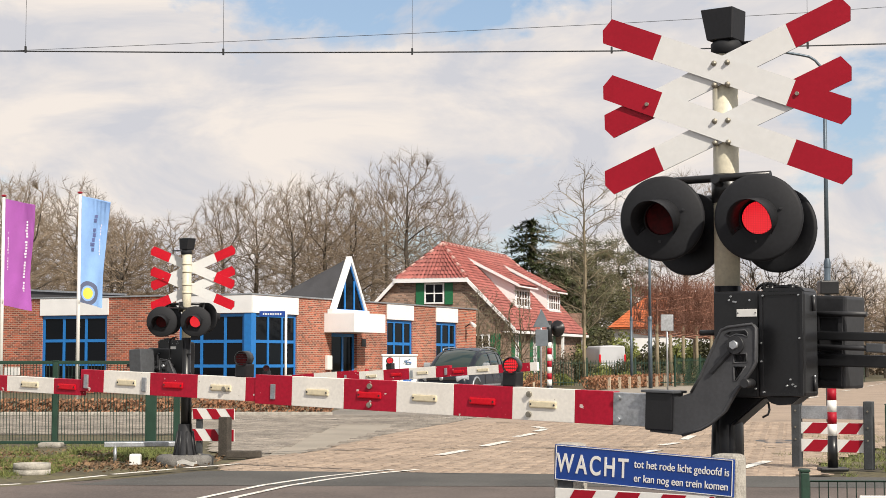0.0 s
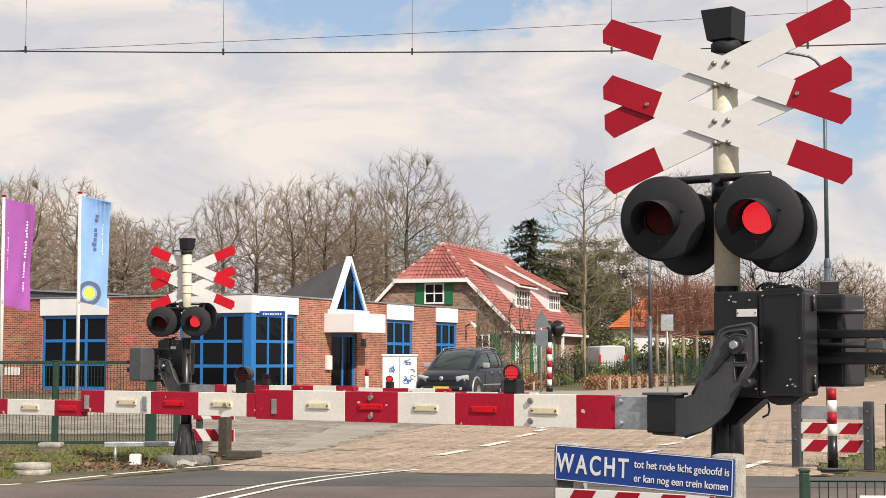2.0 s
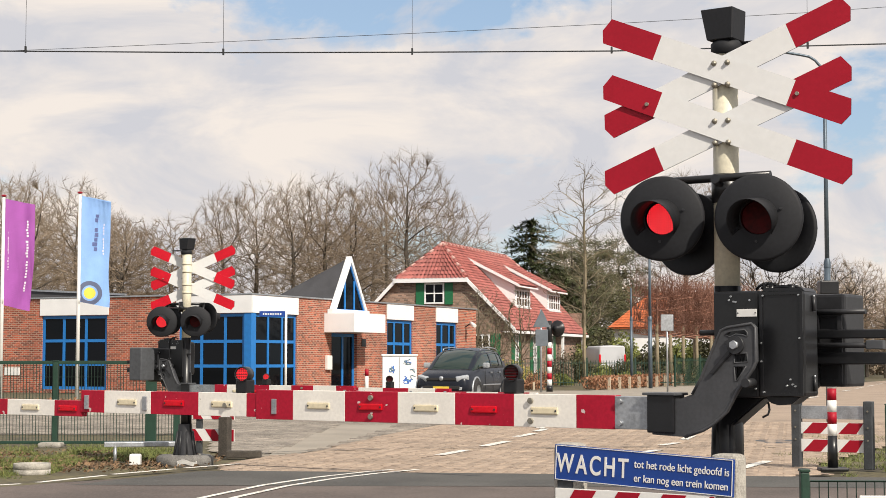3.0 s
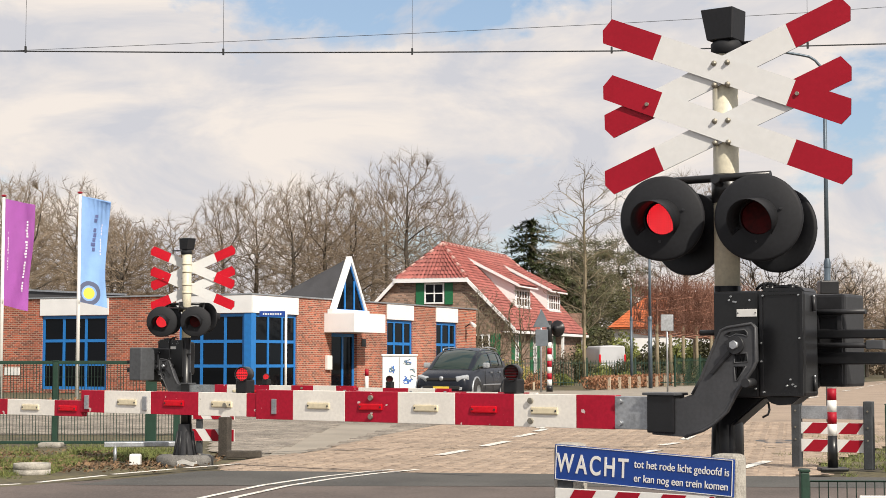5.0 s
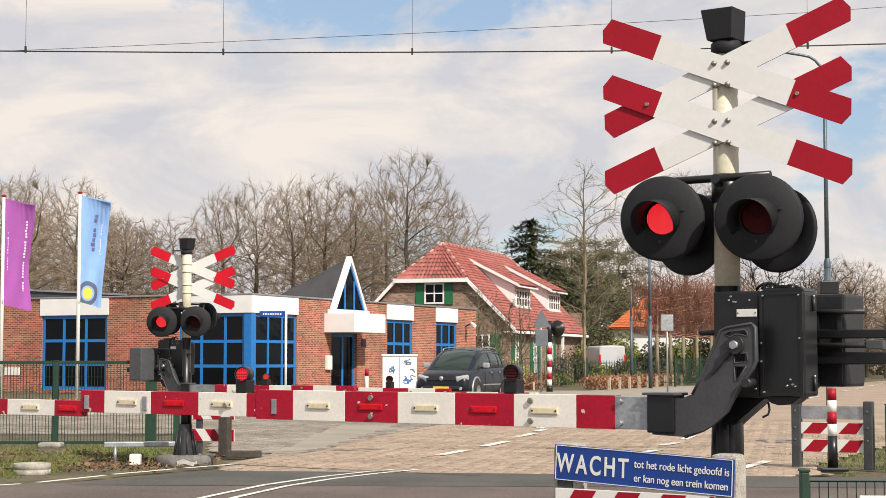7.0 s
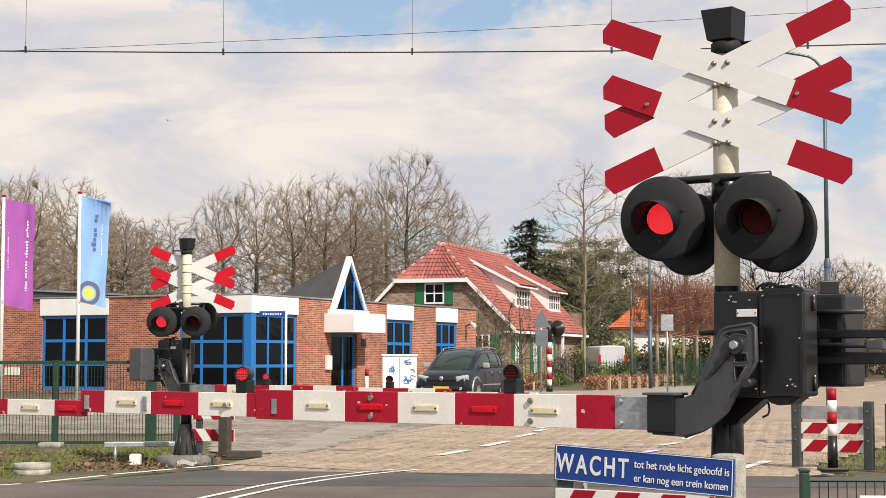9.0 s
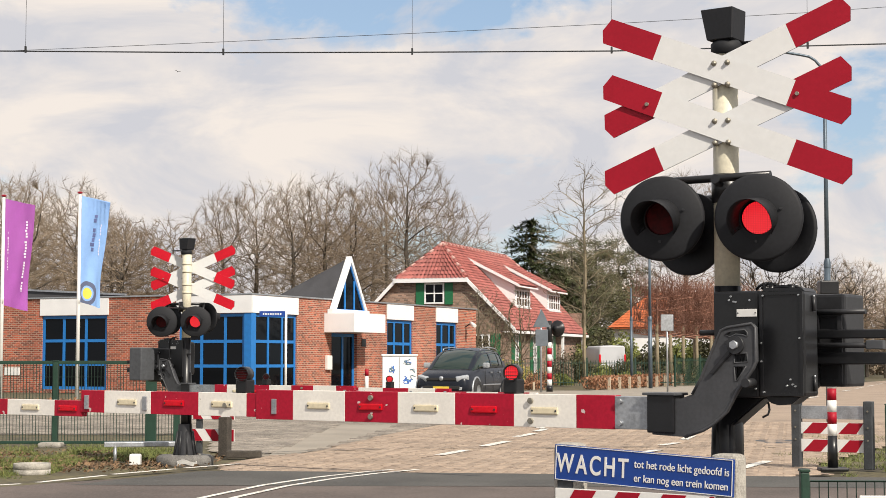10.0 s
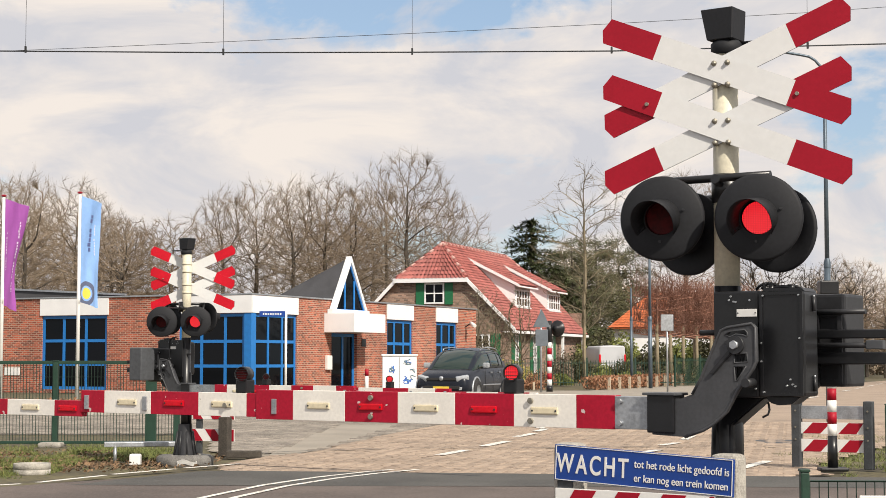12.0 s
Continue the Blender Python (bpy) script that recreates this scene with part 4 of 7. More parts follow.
# ---- red-roofed house ----
def tile_slope(p00, p10, p01, p11, cols, rows, material, parent, name="roof_tiles", lift=0.05):
    """Tiles on a four-cornered slope: rows of rounded pantiles, each its own little sheet, lower edge proud."""
    a, b, c, d = (Vector(p) for p in (p00, p10, p01, p11))
    n = (b - a).cross(c - a).normalized()
    if n.z < 0:
        n = -n
    at = lambda u, v: (a * (1 - u) + b * u) * (1 - v) + (c * (1 - u) + d * u) * v
    vs, fs = [], []
    for j in range(rows):
        for i in range(cols):
            u0, u1, v0, v1 = i / cols, (i + 1) / cols, j / rows, (j + 1.12) / rows
            k = len(vs)
            for v, up in ((v0, lift), (min(v1, 1.0), 0.008)):
                for q, h in ((0.0, 0.0), (0.3, 0.045), (0.62, 0.03), (1.0, -0.012)):
                    vs.append(at(u0 + (u1 - u0) * q, v) + n * (up + h))
            for q in range(3):
                fs.append((k + q, k + q + 1, k + 5 + q, k + 4 + q))
    return part_from(name, vs, fs, material, parent, kind="stuff")


HOUSE_AT = pose(-0.71, 98.2, 0, 0, 0, -18.4)   # local x across the gable, local y along the ridge
house = thing("house", HOUSE_AT, "brick house with red tiled half-hipped roof and white dormer", "house")
HW, EZ, RZ, HZ, HH, HB, HL = 5.17, 3.15, 8.52, 6.3, 2.2, 2.25, 18.5
bm = prism([(-HW + 0.4, 0), (HW - 0.4, 0), (HW - 0.4, EZ + 0.25), (HH, HZ - 0.1), (-HH, HZ - 0.1), (-HW + 0.4, EZ + 0.25)], 0.25, 0.55)
part("gable_wall", uv_wall(bm), M_HBRICK, house, "brown brick gable wall")
bm = box(HW - 0.7, HW - 0.4, 0.55, HL - 0.3, 0, EZ + 0.1)
box(-HW + 0.4, -HW + 0.7, 0.55, HL - 0.3, 0, EZ + 0.1, bm=bm)
box(-HW + 0.4, HW - 0.4, HL - 0.3, HL, 0, EZ + 1.5, bm=bm)
part("side_wall", uv_wall(bm), M_HBRICK, house, "brown brick wall")
rf, rb = HB, HL - 2.25
bm = bmesh.new()
pts = dict(a=(-HW, 0, EZ), b=(HW, 0, EZ), c=(HH, 0, HZ), d=(-HH, 0, HZ), e=(0, rf, RZ), a2=(-HW, HL, EZ), b2=(HW, HL, EZ), c2=(HH, HL, HZ), d2=(-HH, HL, HZ), e2=(0, rb, RZ))
v = {q: bm.verts.new(Vector(p) - Vector((0, 0, 0.08))) for q, p in pts.items()}
for q in ("b b2 c2 e2 e c", "a d e e2 d2 a2", "d c e", "c2 d2 e2"):
    bm.faces.new([v[i] for i in q.split()])
bmesh.ops.recalc_face_normals(bm, faces=bm.faces)
part("roof", bm, M_TILE, house, "red tiled roof")


def tri_tiles(l, r, apex, rows, pitch, parent):
    l, r, apex = Vector(l), Vector(r), Vector(apex)
    vs, fs = [], []
    n = (r - l).cross(apex - l).normalized()
    if n.z < 0:
        n = -n
    for j in range(rows):
        v0, v1 = j / rows, min((j + 1.1) / rows, 1)
        w0 = (r - l).length * (1 - v0)
        cnt = max(1, round(w0 / pitch))
        for i in range(cnt):
            k = len(vs)
            for vv, up in ((v0, 0.06), (v1, 0.01)):
                for q, h in ((0.0, 0.0), (0.3, 0.06), (0.62, 0.04), (1.0, -0.015)):
                    u = (i + q) / cnt
                    vs.append(l.lerp(apex, vv).lerp(r.lerp(apex, vv), u) + n * (up + h))
            for q in range(3):
                fs.append((k + q, k + q + 1, k + 5 + q, k + 4 + q))
    return part_from("hip_tiles", vs, fs, M_TILE, parent, kind="stuff")


tri_tiles((-HH - 0.1, -0.15, HZ - 0.1), (HH + 0.1, -0.15, HZ - 0.1), (0, rf, RZ), 9, 0.26, house)
tile_slope((HW, 0, EZ), (HW, HL, EZ), (HH, 0, HZ), (HH, HL, HZ), 84, 17, M_TILE, house)
tile_slope((HH, 0, HZ), (HH, HL, HZ), (0, rf, RZ), (0, rb, RZ), 78, 12, M_TILE, house)
tile_slope((-HW, 0, EZ), (-HW, HL, EZ), (-HH, 0, HZ), (-HH, HL, HZ), 40, 8, M_TILE, house)
for (p, q) in (((HH, 0, HZ), (0, rf, RZ)), ((-HH, 0, HZ), (0, rf, RZ)), ((0, rf, RZ), (0, rb, RZ)), ((HH, HL, HZ), (0, rb, RZ))):
    p, q = Vector(p), Vector(q)
    cnt = max(3, int((q - p).length / 0.36))
    for i in range(cnt):
        part("ridge_tile", rod(p.lerp(q, i / cnt) + Vector((0, 0, 0.03)), p.lerp(q, (i + 1.05) / cnt) + Vector((0, 0, 0.0)), 0.14, 0.11, seg=8), M_RIDGE if i % 2 else M_TILE, house)
for sx in (1, -1):
    part("bargeboard", prism([(sx * (HW + 0.1), EZ - 0.15), (sx * (HW + 0.1), EZ + 0.1), (sx * (HH + 0.05), HZ + 0.0), (sx * (HH + 0.05), HZ - 0.28)], -0.12, -0.04), M_FASCIA, house, "white bargeboard")
part("hip_fascia", box(-HH - 0.15, HH + 0.15, -0.2, -0.06, HZ - 0.28, HZ - 0.02), M_FASCIA, house, "white fascia under the hip")
part("gutter", box(HW - 0.05, HW + 0.12, -0.1, HL, EZ - 0.2, EZ - 0.03, 0.02), M_FASCIA, house, "white gutter")
part("soffit", box(HW - 0.7, HW - 0.03, 0.0, HL, EZ - 0.14, EZ - 0.06), M_FASCIA, house)
# two shed dormers on the long slope
def house_window(x0, x1, z0, z1, m, parent=None, cols=(0.5,), rows=(0.5,)):
    """A white sash in the local plane y = 0, moved by m."""
    w = 0.09
    win = part("window", ring(x0, x1, z0, z1, w, -0.06, 0.04), M_FASCIA, parent or house, "white sash window")
    for c in cols:
        u = x0 + (x1 - x0) * c
        part("glazing_bar", box(u - 0.035, u + 0.035, -0.055, 0.035, z0 + w, z1 - w), M_FASCIA, win)
    for c in rows:
        u = z0 + (z1 - z0) * c
        part("glazing_bar", box(x0 + w, x1 - w, -0.05, 0.03, u - 0.035, u + 0.035), M_FASCIA, win)
    win.matrix_basis = m
    part("pane", box(x0 + w / 2, x1 - w / 2, -0.01, 0.0, z0 + w / 2, z1 - w / 2), M_GLASS, win)
    return win


def shutter(x0, x1, z0, z1, m):
    s = part("shutter", box(x0, x1, -0.06, -0.005, z0, z1, 0.01), M_GREENP, house, "green shutter")
    s.matrix_basis = m


G0 = pose(0, 0.25, 0)
house_window(-0.5, 0.75, 4.75, 6.0, G0)
shutter(-1.05, -0.53, 4.7, 6.0, G0)
shutter(0.78, 1.3, 4.7, 6.0, G0)
house_window(2.2, 3.6, 1.4, 2.9, G0, cols=(0.33, 0.67))
shutter(3.65, 4.25, 1.35, 2.95, G0)
SIDE = pose(HW - 0.4, 0, 0, 0, 0, 90)
for y0, y1 in ((1.4, 2.2), (5.5, 6.4), (9.5, 10.4)):
    house_window(y0, y1, 0.6, 2.9, SIDE, cols=(0.5,), rows=(0.4, 0.7))
    shutter(y0 - 0.65, y0 - 0.04, 0.5, 2.95, SIDE)
    shutter(y1 + 0.04, y1 + 0.65, 0.5, 2.95, SIDE)


def dormer(y0, y1, zt):
    """A white boarded shed dormer, its tiled roof running back up to the ridge."""
    dx, zb = 3.75, 4.62
    d = part("dormer", prism([(dx, zb - 0.15), (dx, zt), (0.75, 7.66), (0.6, 7.5)], y0, y1), M_FASCIA, house, "white boarded dormer")
    bm = bmesh.new()
    q = [bm.verts.new(p) for p in ((dx + 0.35, y0 - 0.25, zt - 0.07), (dx + 0.35, y1 + 0.35, zt - 0.07), (0.55, y1 + 0.35, 7.8), (0.55, y0 - 0.25, 7.8))]
    r = bmesh.ops.extrude_face_region(bm, geom=[bm.faces.new(q)])
    bmesh.ops.translate(bm, verts=[g for g in r["geom"] if isinstance(g, bmesh.types.BMVert)], vec=(0, 0, 0.1))
    bmesh.ops.recalc_face_normals(bm, faces=bm.faces)
    part("dormer_roof", bm, [M_TILE], d, "red tiled dormer roof")
    tile_slope((dx + 0.4, y0 - 0.25, zt + 0.02), (dx + 0.4, y1 + 0.35, zt + 0.02), (0.55, y0 - 0.25, 7.9), (0.55, y1 + 0.35, 7.9), 17, 10, M_TILE, d)
    part("dormer_verge", prism([(dx + 0.38, zt - 0.12), (dx + 0.38, zt + 0.06), (0.55, 7.92), (0.55, 7.72)], y0 - 0.31, y0 - 0.26), M_FASCIA, d, "white verge board")
    part("dormer_gutter", box(dx + 0.33, dx + 0.45, y0 - 0.3, y1 + 0.38, zt - 0.13, zt - 0.03, 0.02), M_FASCIA, d, "white gutter")
    for k in range(1, 9):
        zz = zb + (zt - zb) * k / 9
        part("board_gap", box(dx + 0.001, dx + 0.006, y0, y1, zz - 0.008, zz + 0.008), M_SIGNBACK, d)
    house_window(y0 + 0.25, y1 - 0.25, zb + 0.12, zt - 0.22, pose(dx + 0.003, 0, 0, 0, 0, 90), cols=(0.2, 0.4, 0.6, 0.8))
    part("window_sill", box(dx, dx + 0.14, y0 + 0.2, y1 - 0.2, zb + 0.02, zb + 0.10, 0.01), M_FASCIA, d)


dormer(5.1, 8.75, 6.02)
dormer(13.0, 16.5, 6.02)
for y in (11.5, 17.2):
    part("porch_column", box(HW - 0.1, HW + 0.08, y, y + 0.18, 0, EZ - 0.1, 0.02), M_FASCIA, house, "white porch column")


# ---- far house with an orange roof ----
far_house = thing("house", pose(16.3, 128, 0, 0, 0, -12), "white bungalow with bright orange tiled hipped roof", "house")
part("wall", box(-3.0, 14, 0.6, 9, 0, 3.95), M_FASCIA, far_house, "white rendered wall")
FR = [(-3.5, 0, 3.9), (14.5, 0, 3.9), (-0.5, 4.5, 6.8), (12, 4.5, 6.8)]
bm = bmesh.new()
q = [bm.verts.new(p) for p in ((-3.5, 0, 3.85), (14.5, 0, 3.85), (14.5, 9.5, 3.85), (-3.5, 9.5, 3.85), (-0.5, 4.5, 6.7), (11.5, 4.5, 6.7))]
for i in ((0, 1, 5, 4), (1, 2, 5), (2, 3, 4, 5), (3, 0, 4), (0, 3, 2, 1)):
    bm.faces.new([q[k] for k in i])
bmesh.ops.recalc_face_normals(bm, faces=bm.faces)
part("roof", bm, M_TILEO, far_house, "orange tiled roof")
tile_slope(FR[0], FR[1], FR[2], FR[3], 60, 14, M_TILEO, far_house, lift=0.08)


# ---- flags ----
def flag_mat(name, base, style):
    m = mat(name, base, 0.75, vary=0.1, scale=2, bump=0.1)
    if style:
        n, l = m.node_tree.nodes, m.node_tree.links
        b = n["Principled BSDF"]
        src = b.inputs["Base Color"].links[0].from_socket
        co = n.new("ShaderNodeTexCoord")
        for r0, r1, color in ((0.0, 0.17, (0.75, 0.6, 0.08)), (0.23, 0.36, (0.10, 0.12, 0.2))):
            vm = n.new("ShaderNodeVectorMath")
            vm.operation = "SUBTRACT"
            vm.inputs[1].default_value = (0.27, 0, -2.86)
            l.new(co.outputs["Object"], vm.inputs[0])
            fl = n.new("ShaderNodeVectorMath")
            fl.operation = "MULTIPLY"
            fl.inputs[1].default_value = (1, 0, 1)
            l.new(vm.outputs[0], fl.inputs[0])
            ln = n.new("ShaderNodeVectorMath")
            ln.operation = "LENGTH"
            l.new(fl.outputs[0], ln.inputs[0])
            cp = n.new("ShaderNodeMath")
            cp.operation = "COMPARE"
            cp.inputs[1].default_value = (r0 + r1) / 2
            cp.inputs[2].default_value = (r1 - r0) / 2
            l.new(ln.outputs["Value"], cp.inputs[0])
            mx = n.new("ShaderNodeMixRGB")
            mx.inputs[2].default_value = (*color, 1)
            l.new(cp.outputs[0], mx.inputs[0])
            l.new(src, mx.inputs[1])
            src = mx.outputs[0]
        l.new(src, b.inputs["Base Color"])
    return m


M_FLAGB = flag_mat("blue_flag_cloth", (0.24, 0.42, 0.76), True)
M_FLAGP = flag_mat("purple_flag_cloth", (0.34, 0.085, 0.37), False)
M_FLAGT = mat("flag_print", (0.10, 0.13, 0.30), 0.7)
M_FLAGW = mat("flag_print_white", (0.75, 0.70, 0.78), 0.7)
FLAG_BANDS = []
BANDS, FLAG_W, FLAG_H = 110, 0.85, 3.12


def flag_pole(x, y, top, label, cloth, ink, phase):
    pole = thing("flagpole", pose(x, y, 0), label, "flagpole", "flagpoles before the office")
    part("pole", rod((0, 0, 0), (0, 0, top), 0.06, 0.042, seg=14), M_WHITE, pole, "white pole")
    part("cap", lathe([(0.001, top + 0.07), (0.07, top + 0.06), (0.08, top + 0.02), (0.03, top)], 14, axis="z"), M_RED, pole, "red cap")
    part("tie", rod((0.03, -0.05, 3.0), (0.05, -0.05, 3.2), 0.02, seg=6), M_WHITE, pole)
    bh = FLAG_H / BANDS
    for i in range(BANDS):
        z1, z0 = -i * bh, -(i + 1) * bh
        drop = 0.16
        bm = bmesh.new()
        cols = 12
        rows = []
        for j in range(cols + 1):
            u = j / cols
            rows.append([bm.verts.new((u * FLAG_W, 0.05 * math.sin(u * 7.5 - 2.1 * z + phase) * u + 0.022 * math.sin(u * 13 + 1.3 * z) * u + dy, z - drop * u)) for z, dy in ((z1 + 0.004, 0.0), (z0 - 0.004, 0.0), (z0 - 0.004, 0.002), (z1 + 0.004, 0.002))])
        for p, q in zip(rows, rows[1:]):
            for k in (0, 2):
                bm.faces.new((p[k], p[(k + 1) % 4], q[(k + 1) % 4], q[k])).smooth = True
        bmesh.ops.recalc_face_normals(bm, faces=bm.faces)
        band = part("cloth_band", bm, cloth, pole)
        f = i / BANDS
        blue = cloth is M_FLAGB
        # upright lines of plain bars where the lettering stands: (u from, u to, top, foot, bands a letter)
        lines = ((0.40, 0.60, 0.14, 0.50, 4), (0.76, 0.81, 0.20, 0.52, 2)) if blue else ((0.70, 0.80, 0.16, 0.82, 2), (0.10, 0.14, 0.30, 0.66, 2))
        for a, b, top_f, foot_f, letter in lines:
            if not top_f < f < foot_f or i % (letter + 1) == letter or (letter < 5 and (i // (letter + 1)) % 7 == 5):
                continue
            n = int(i / (letter + 1)) % 4
            u0, u1 = a + (b - a) * (0.0 if n == 1 else 0.3), b - (b - a) * (0.0 if n == 3 else 0.12)
            u = (u0 + u1) / 2
            z = (z0 + z1) / 2
            yy = 0.05 * math.sin(u * 7.5 - 2.1 * z + phase) * u + 0.022 * math.sin(u * 13 + 1.3 * z) * u
            part("print_bar", box(u0 * FLAG_W, u1 * FLAG_W, yy - 0.010, yy - 0.004, z - drop * u - bh * 0.48, z - drop * u + bh * 0.48), ink if a < 0.7 or not blue else M_FLAGW, band)
        FLAG_BANDS.append((band, Matrix.Translation((0.05, 0, top - 0.06)), i, phase))
    return pole


flag_pole(-10.68, 48.0, 6.22, "white flagpole with light blue cloth banner", M_FLAGB, M_FLAGT, 1.0)
flag_pole(-12.92, 48.0, 6.13, "white flagpole with purple cloth banner", M_FLAGP, M_FLAGW, 3.1)


# how far each banner stands open at its top, middle and foot: (time, blue x 3, purple x 3)
OPEN = [(0.0, .95, .64, .62, .96, .80, .78), (0.5, .98, .58, .20, .97, .72, .58), (1.0, .95, .58, .42, .97, .62, .52), (1.5, .99, .70, .50, .98, .70, .42),
        (2.0, .99, .80, .88, .95, .78, .66), (2.5, .98, .66, .76, .99, .92, .90), (3.0, .99, .88, .97, .98, .92, .72), (5.0, .98, .70, .82, .96, .80, .60),
        (5.5, .99, .74, .84, .98, .76, .76), (6.0, .99, .62, .70, .95, .80, .78), (6.5, .97, .84, .88, .96, .76, .74), (7.0, .99, .66, .60, .98, .72, .76),
        (9.0, .99, .74, .84, .98, .90, .82), (10.0, .93, .60, .50, .92, .74, .60), (11.0, .52, .30, .20, .84, .58, .34), (12.0, .56, .38, .46, .60, .22, .10)]


def wave(band, base, i, phase):
    """The banner's band turns about its pole as the wind opens and folds the cloth."""
    rows = []
    s = i / (BANDS - 1)
    col = 1 if phase < 2 else 4
    for k in range(49):
        t = k * 0.25
        n = max(j for j in range(len(OPEN)) if OPEN[j][0] <= t)
        a, b = OPEN[n], OPEN[min(n + 1, len(OPEN) - 1)]
        q = 0 if a is b else (t - a[0]) / (b[0] - a[0])
        q = q * q * (3 - 2 * q)
        top, mid, foot = (a[col + c] * (1 - q) + b[col + c] * q for c in range(3))
        wide = top * (1 - s) * (1 - 2 * s) + mid * 4 * s * (1 - s) + foot * s * (2 * s - 1)
        wide += 0.05 * s * math.sin(2.6 * t - 7 * s + phase)
        rows.append((t, base @ pose(0, 0, 0, 0, 0, math.degrees(math.acos(min(max(wide, 0.06), 0.999))))))
    walk(band, rows)


# ---- overhead line ----
def wire(name, pts, r, label):
    return tagged(part(name, path_tube(pts, r), M_WIRE), label, "overhead wire", "overhead line")


wire("contact_wire", [(-40, 20, 5.02), (-5.47, 20, 5.12), (-2.71, 20, 5.10), (-0.38, 20, 5.105), (2.08, 20, 5.12), (5.47, 20, 5.21), (40, 20, 5.6)], 0.0085, "dark copper contact wire of the railway")
wire("auxiliary_wire", [(-40, 20, 5.0), (-5.4, 20, 5.12), (-4.2, 20, 5.17), (-2.71, 20, 5.235), (-0.38, 20, 5.34), (2.08, 20, 5.46), (4.5, 20, 5.6), (5.6, 20, 5.68), (40, 20, 9.5)], 0.0032, "thin auxiliary wire of the railway")
wire("messenger_wire", [(-40, 20, 6.6), (40, 20, 6.6)], 0.009, "dark messenger wire of the railway")
for x, zb, zt in ((-5.15, 5.13, 6.6), (-2.71, 5.10, 6.6), (-0.38, 5.105, 6.6), (2.08, 5.12, 6.6), (4.5, 5.18, 6.6)):
    dr = wire("dropper", [(x, 20, zb), (x, 20, zt)], 0.0026, "thin dropper wire with clamp on the contact wire")
    part("clamp", box(x - 0.012, x + 0.012, 19.985, 20.015, zb - 0.03, zb + 0.05, 0.004), M_WIRE, dr)


# ---- trees ----
def tube_mesh(name, segs, materials, sides=(7, 5, 3)):
    vs, fs = [], []
    for a, b, r0, r1, level in segs:
        d = (b - a).normalized()
        x = d.orthogonal().normalized()
        y = d.cross(x)
        n = sides[min(level, 2)]
        k = len(vs)
        for c, r in ((a, r0), (b, r1)):
            for i in range(n):
                t = 2 * math.pi * i / n
                vs.append(c + (x * math.cos(t) + y * math.sin(t)) * r)
        for i in range(n):
            j = (i + 1) % n
            fs.append((k + i, k + j, k + n + j, k + n + i))
    me = bpy.data.meshes.new(name)
    me.from_pydata(vs, [], fs)
    for m in materials:
        me.materials.append(m)
    me.update()
    return me


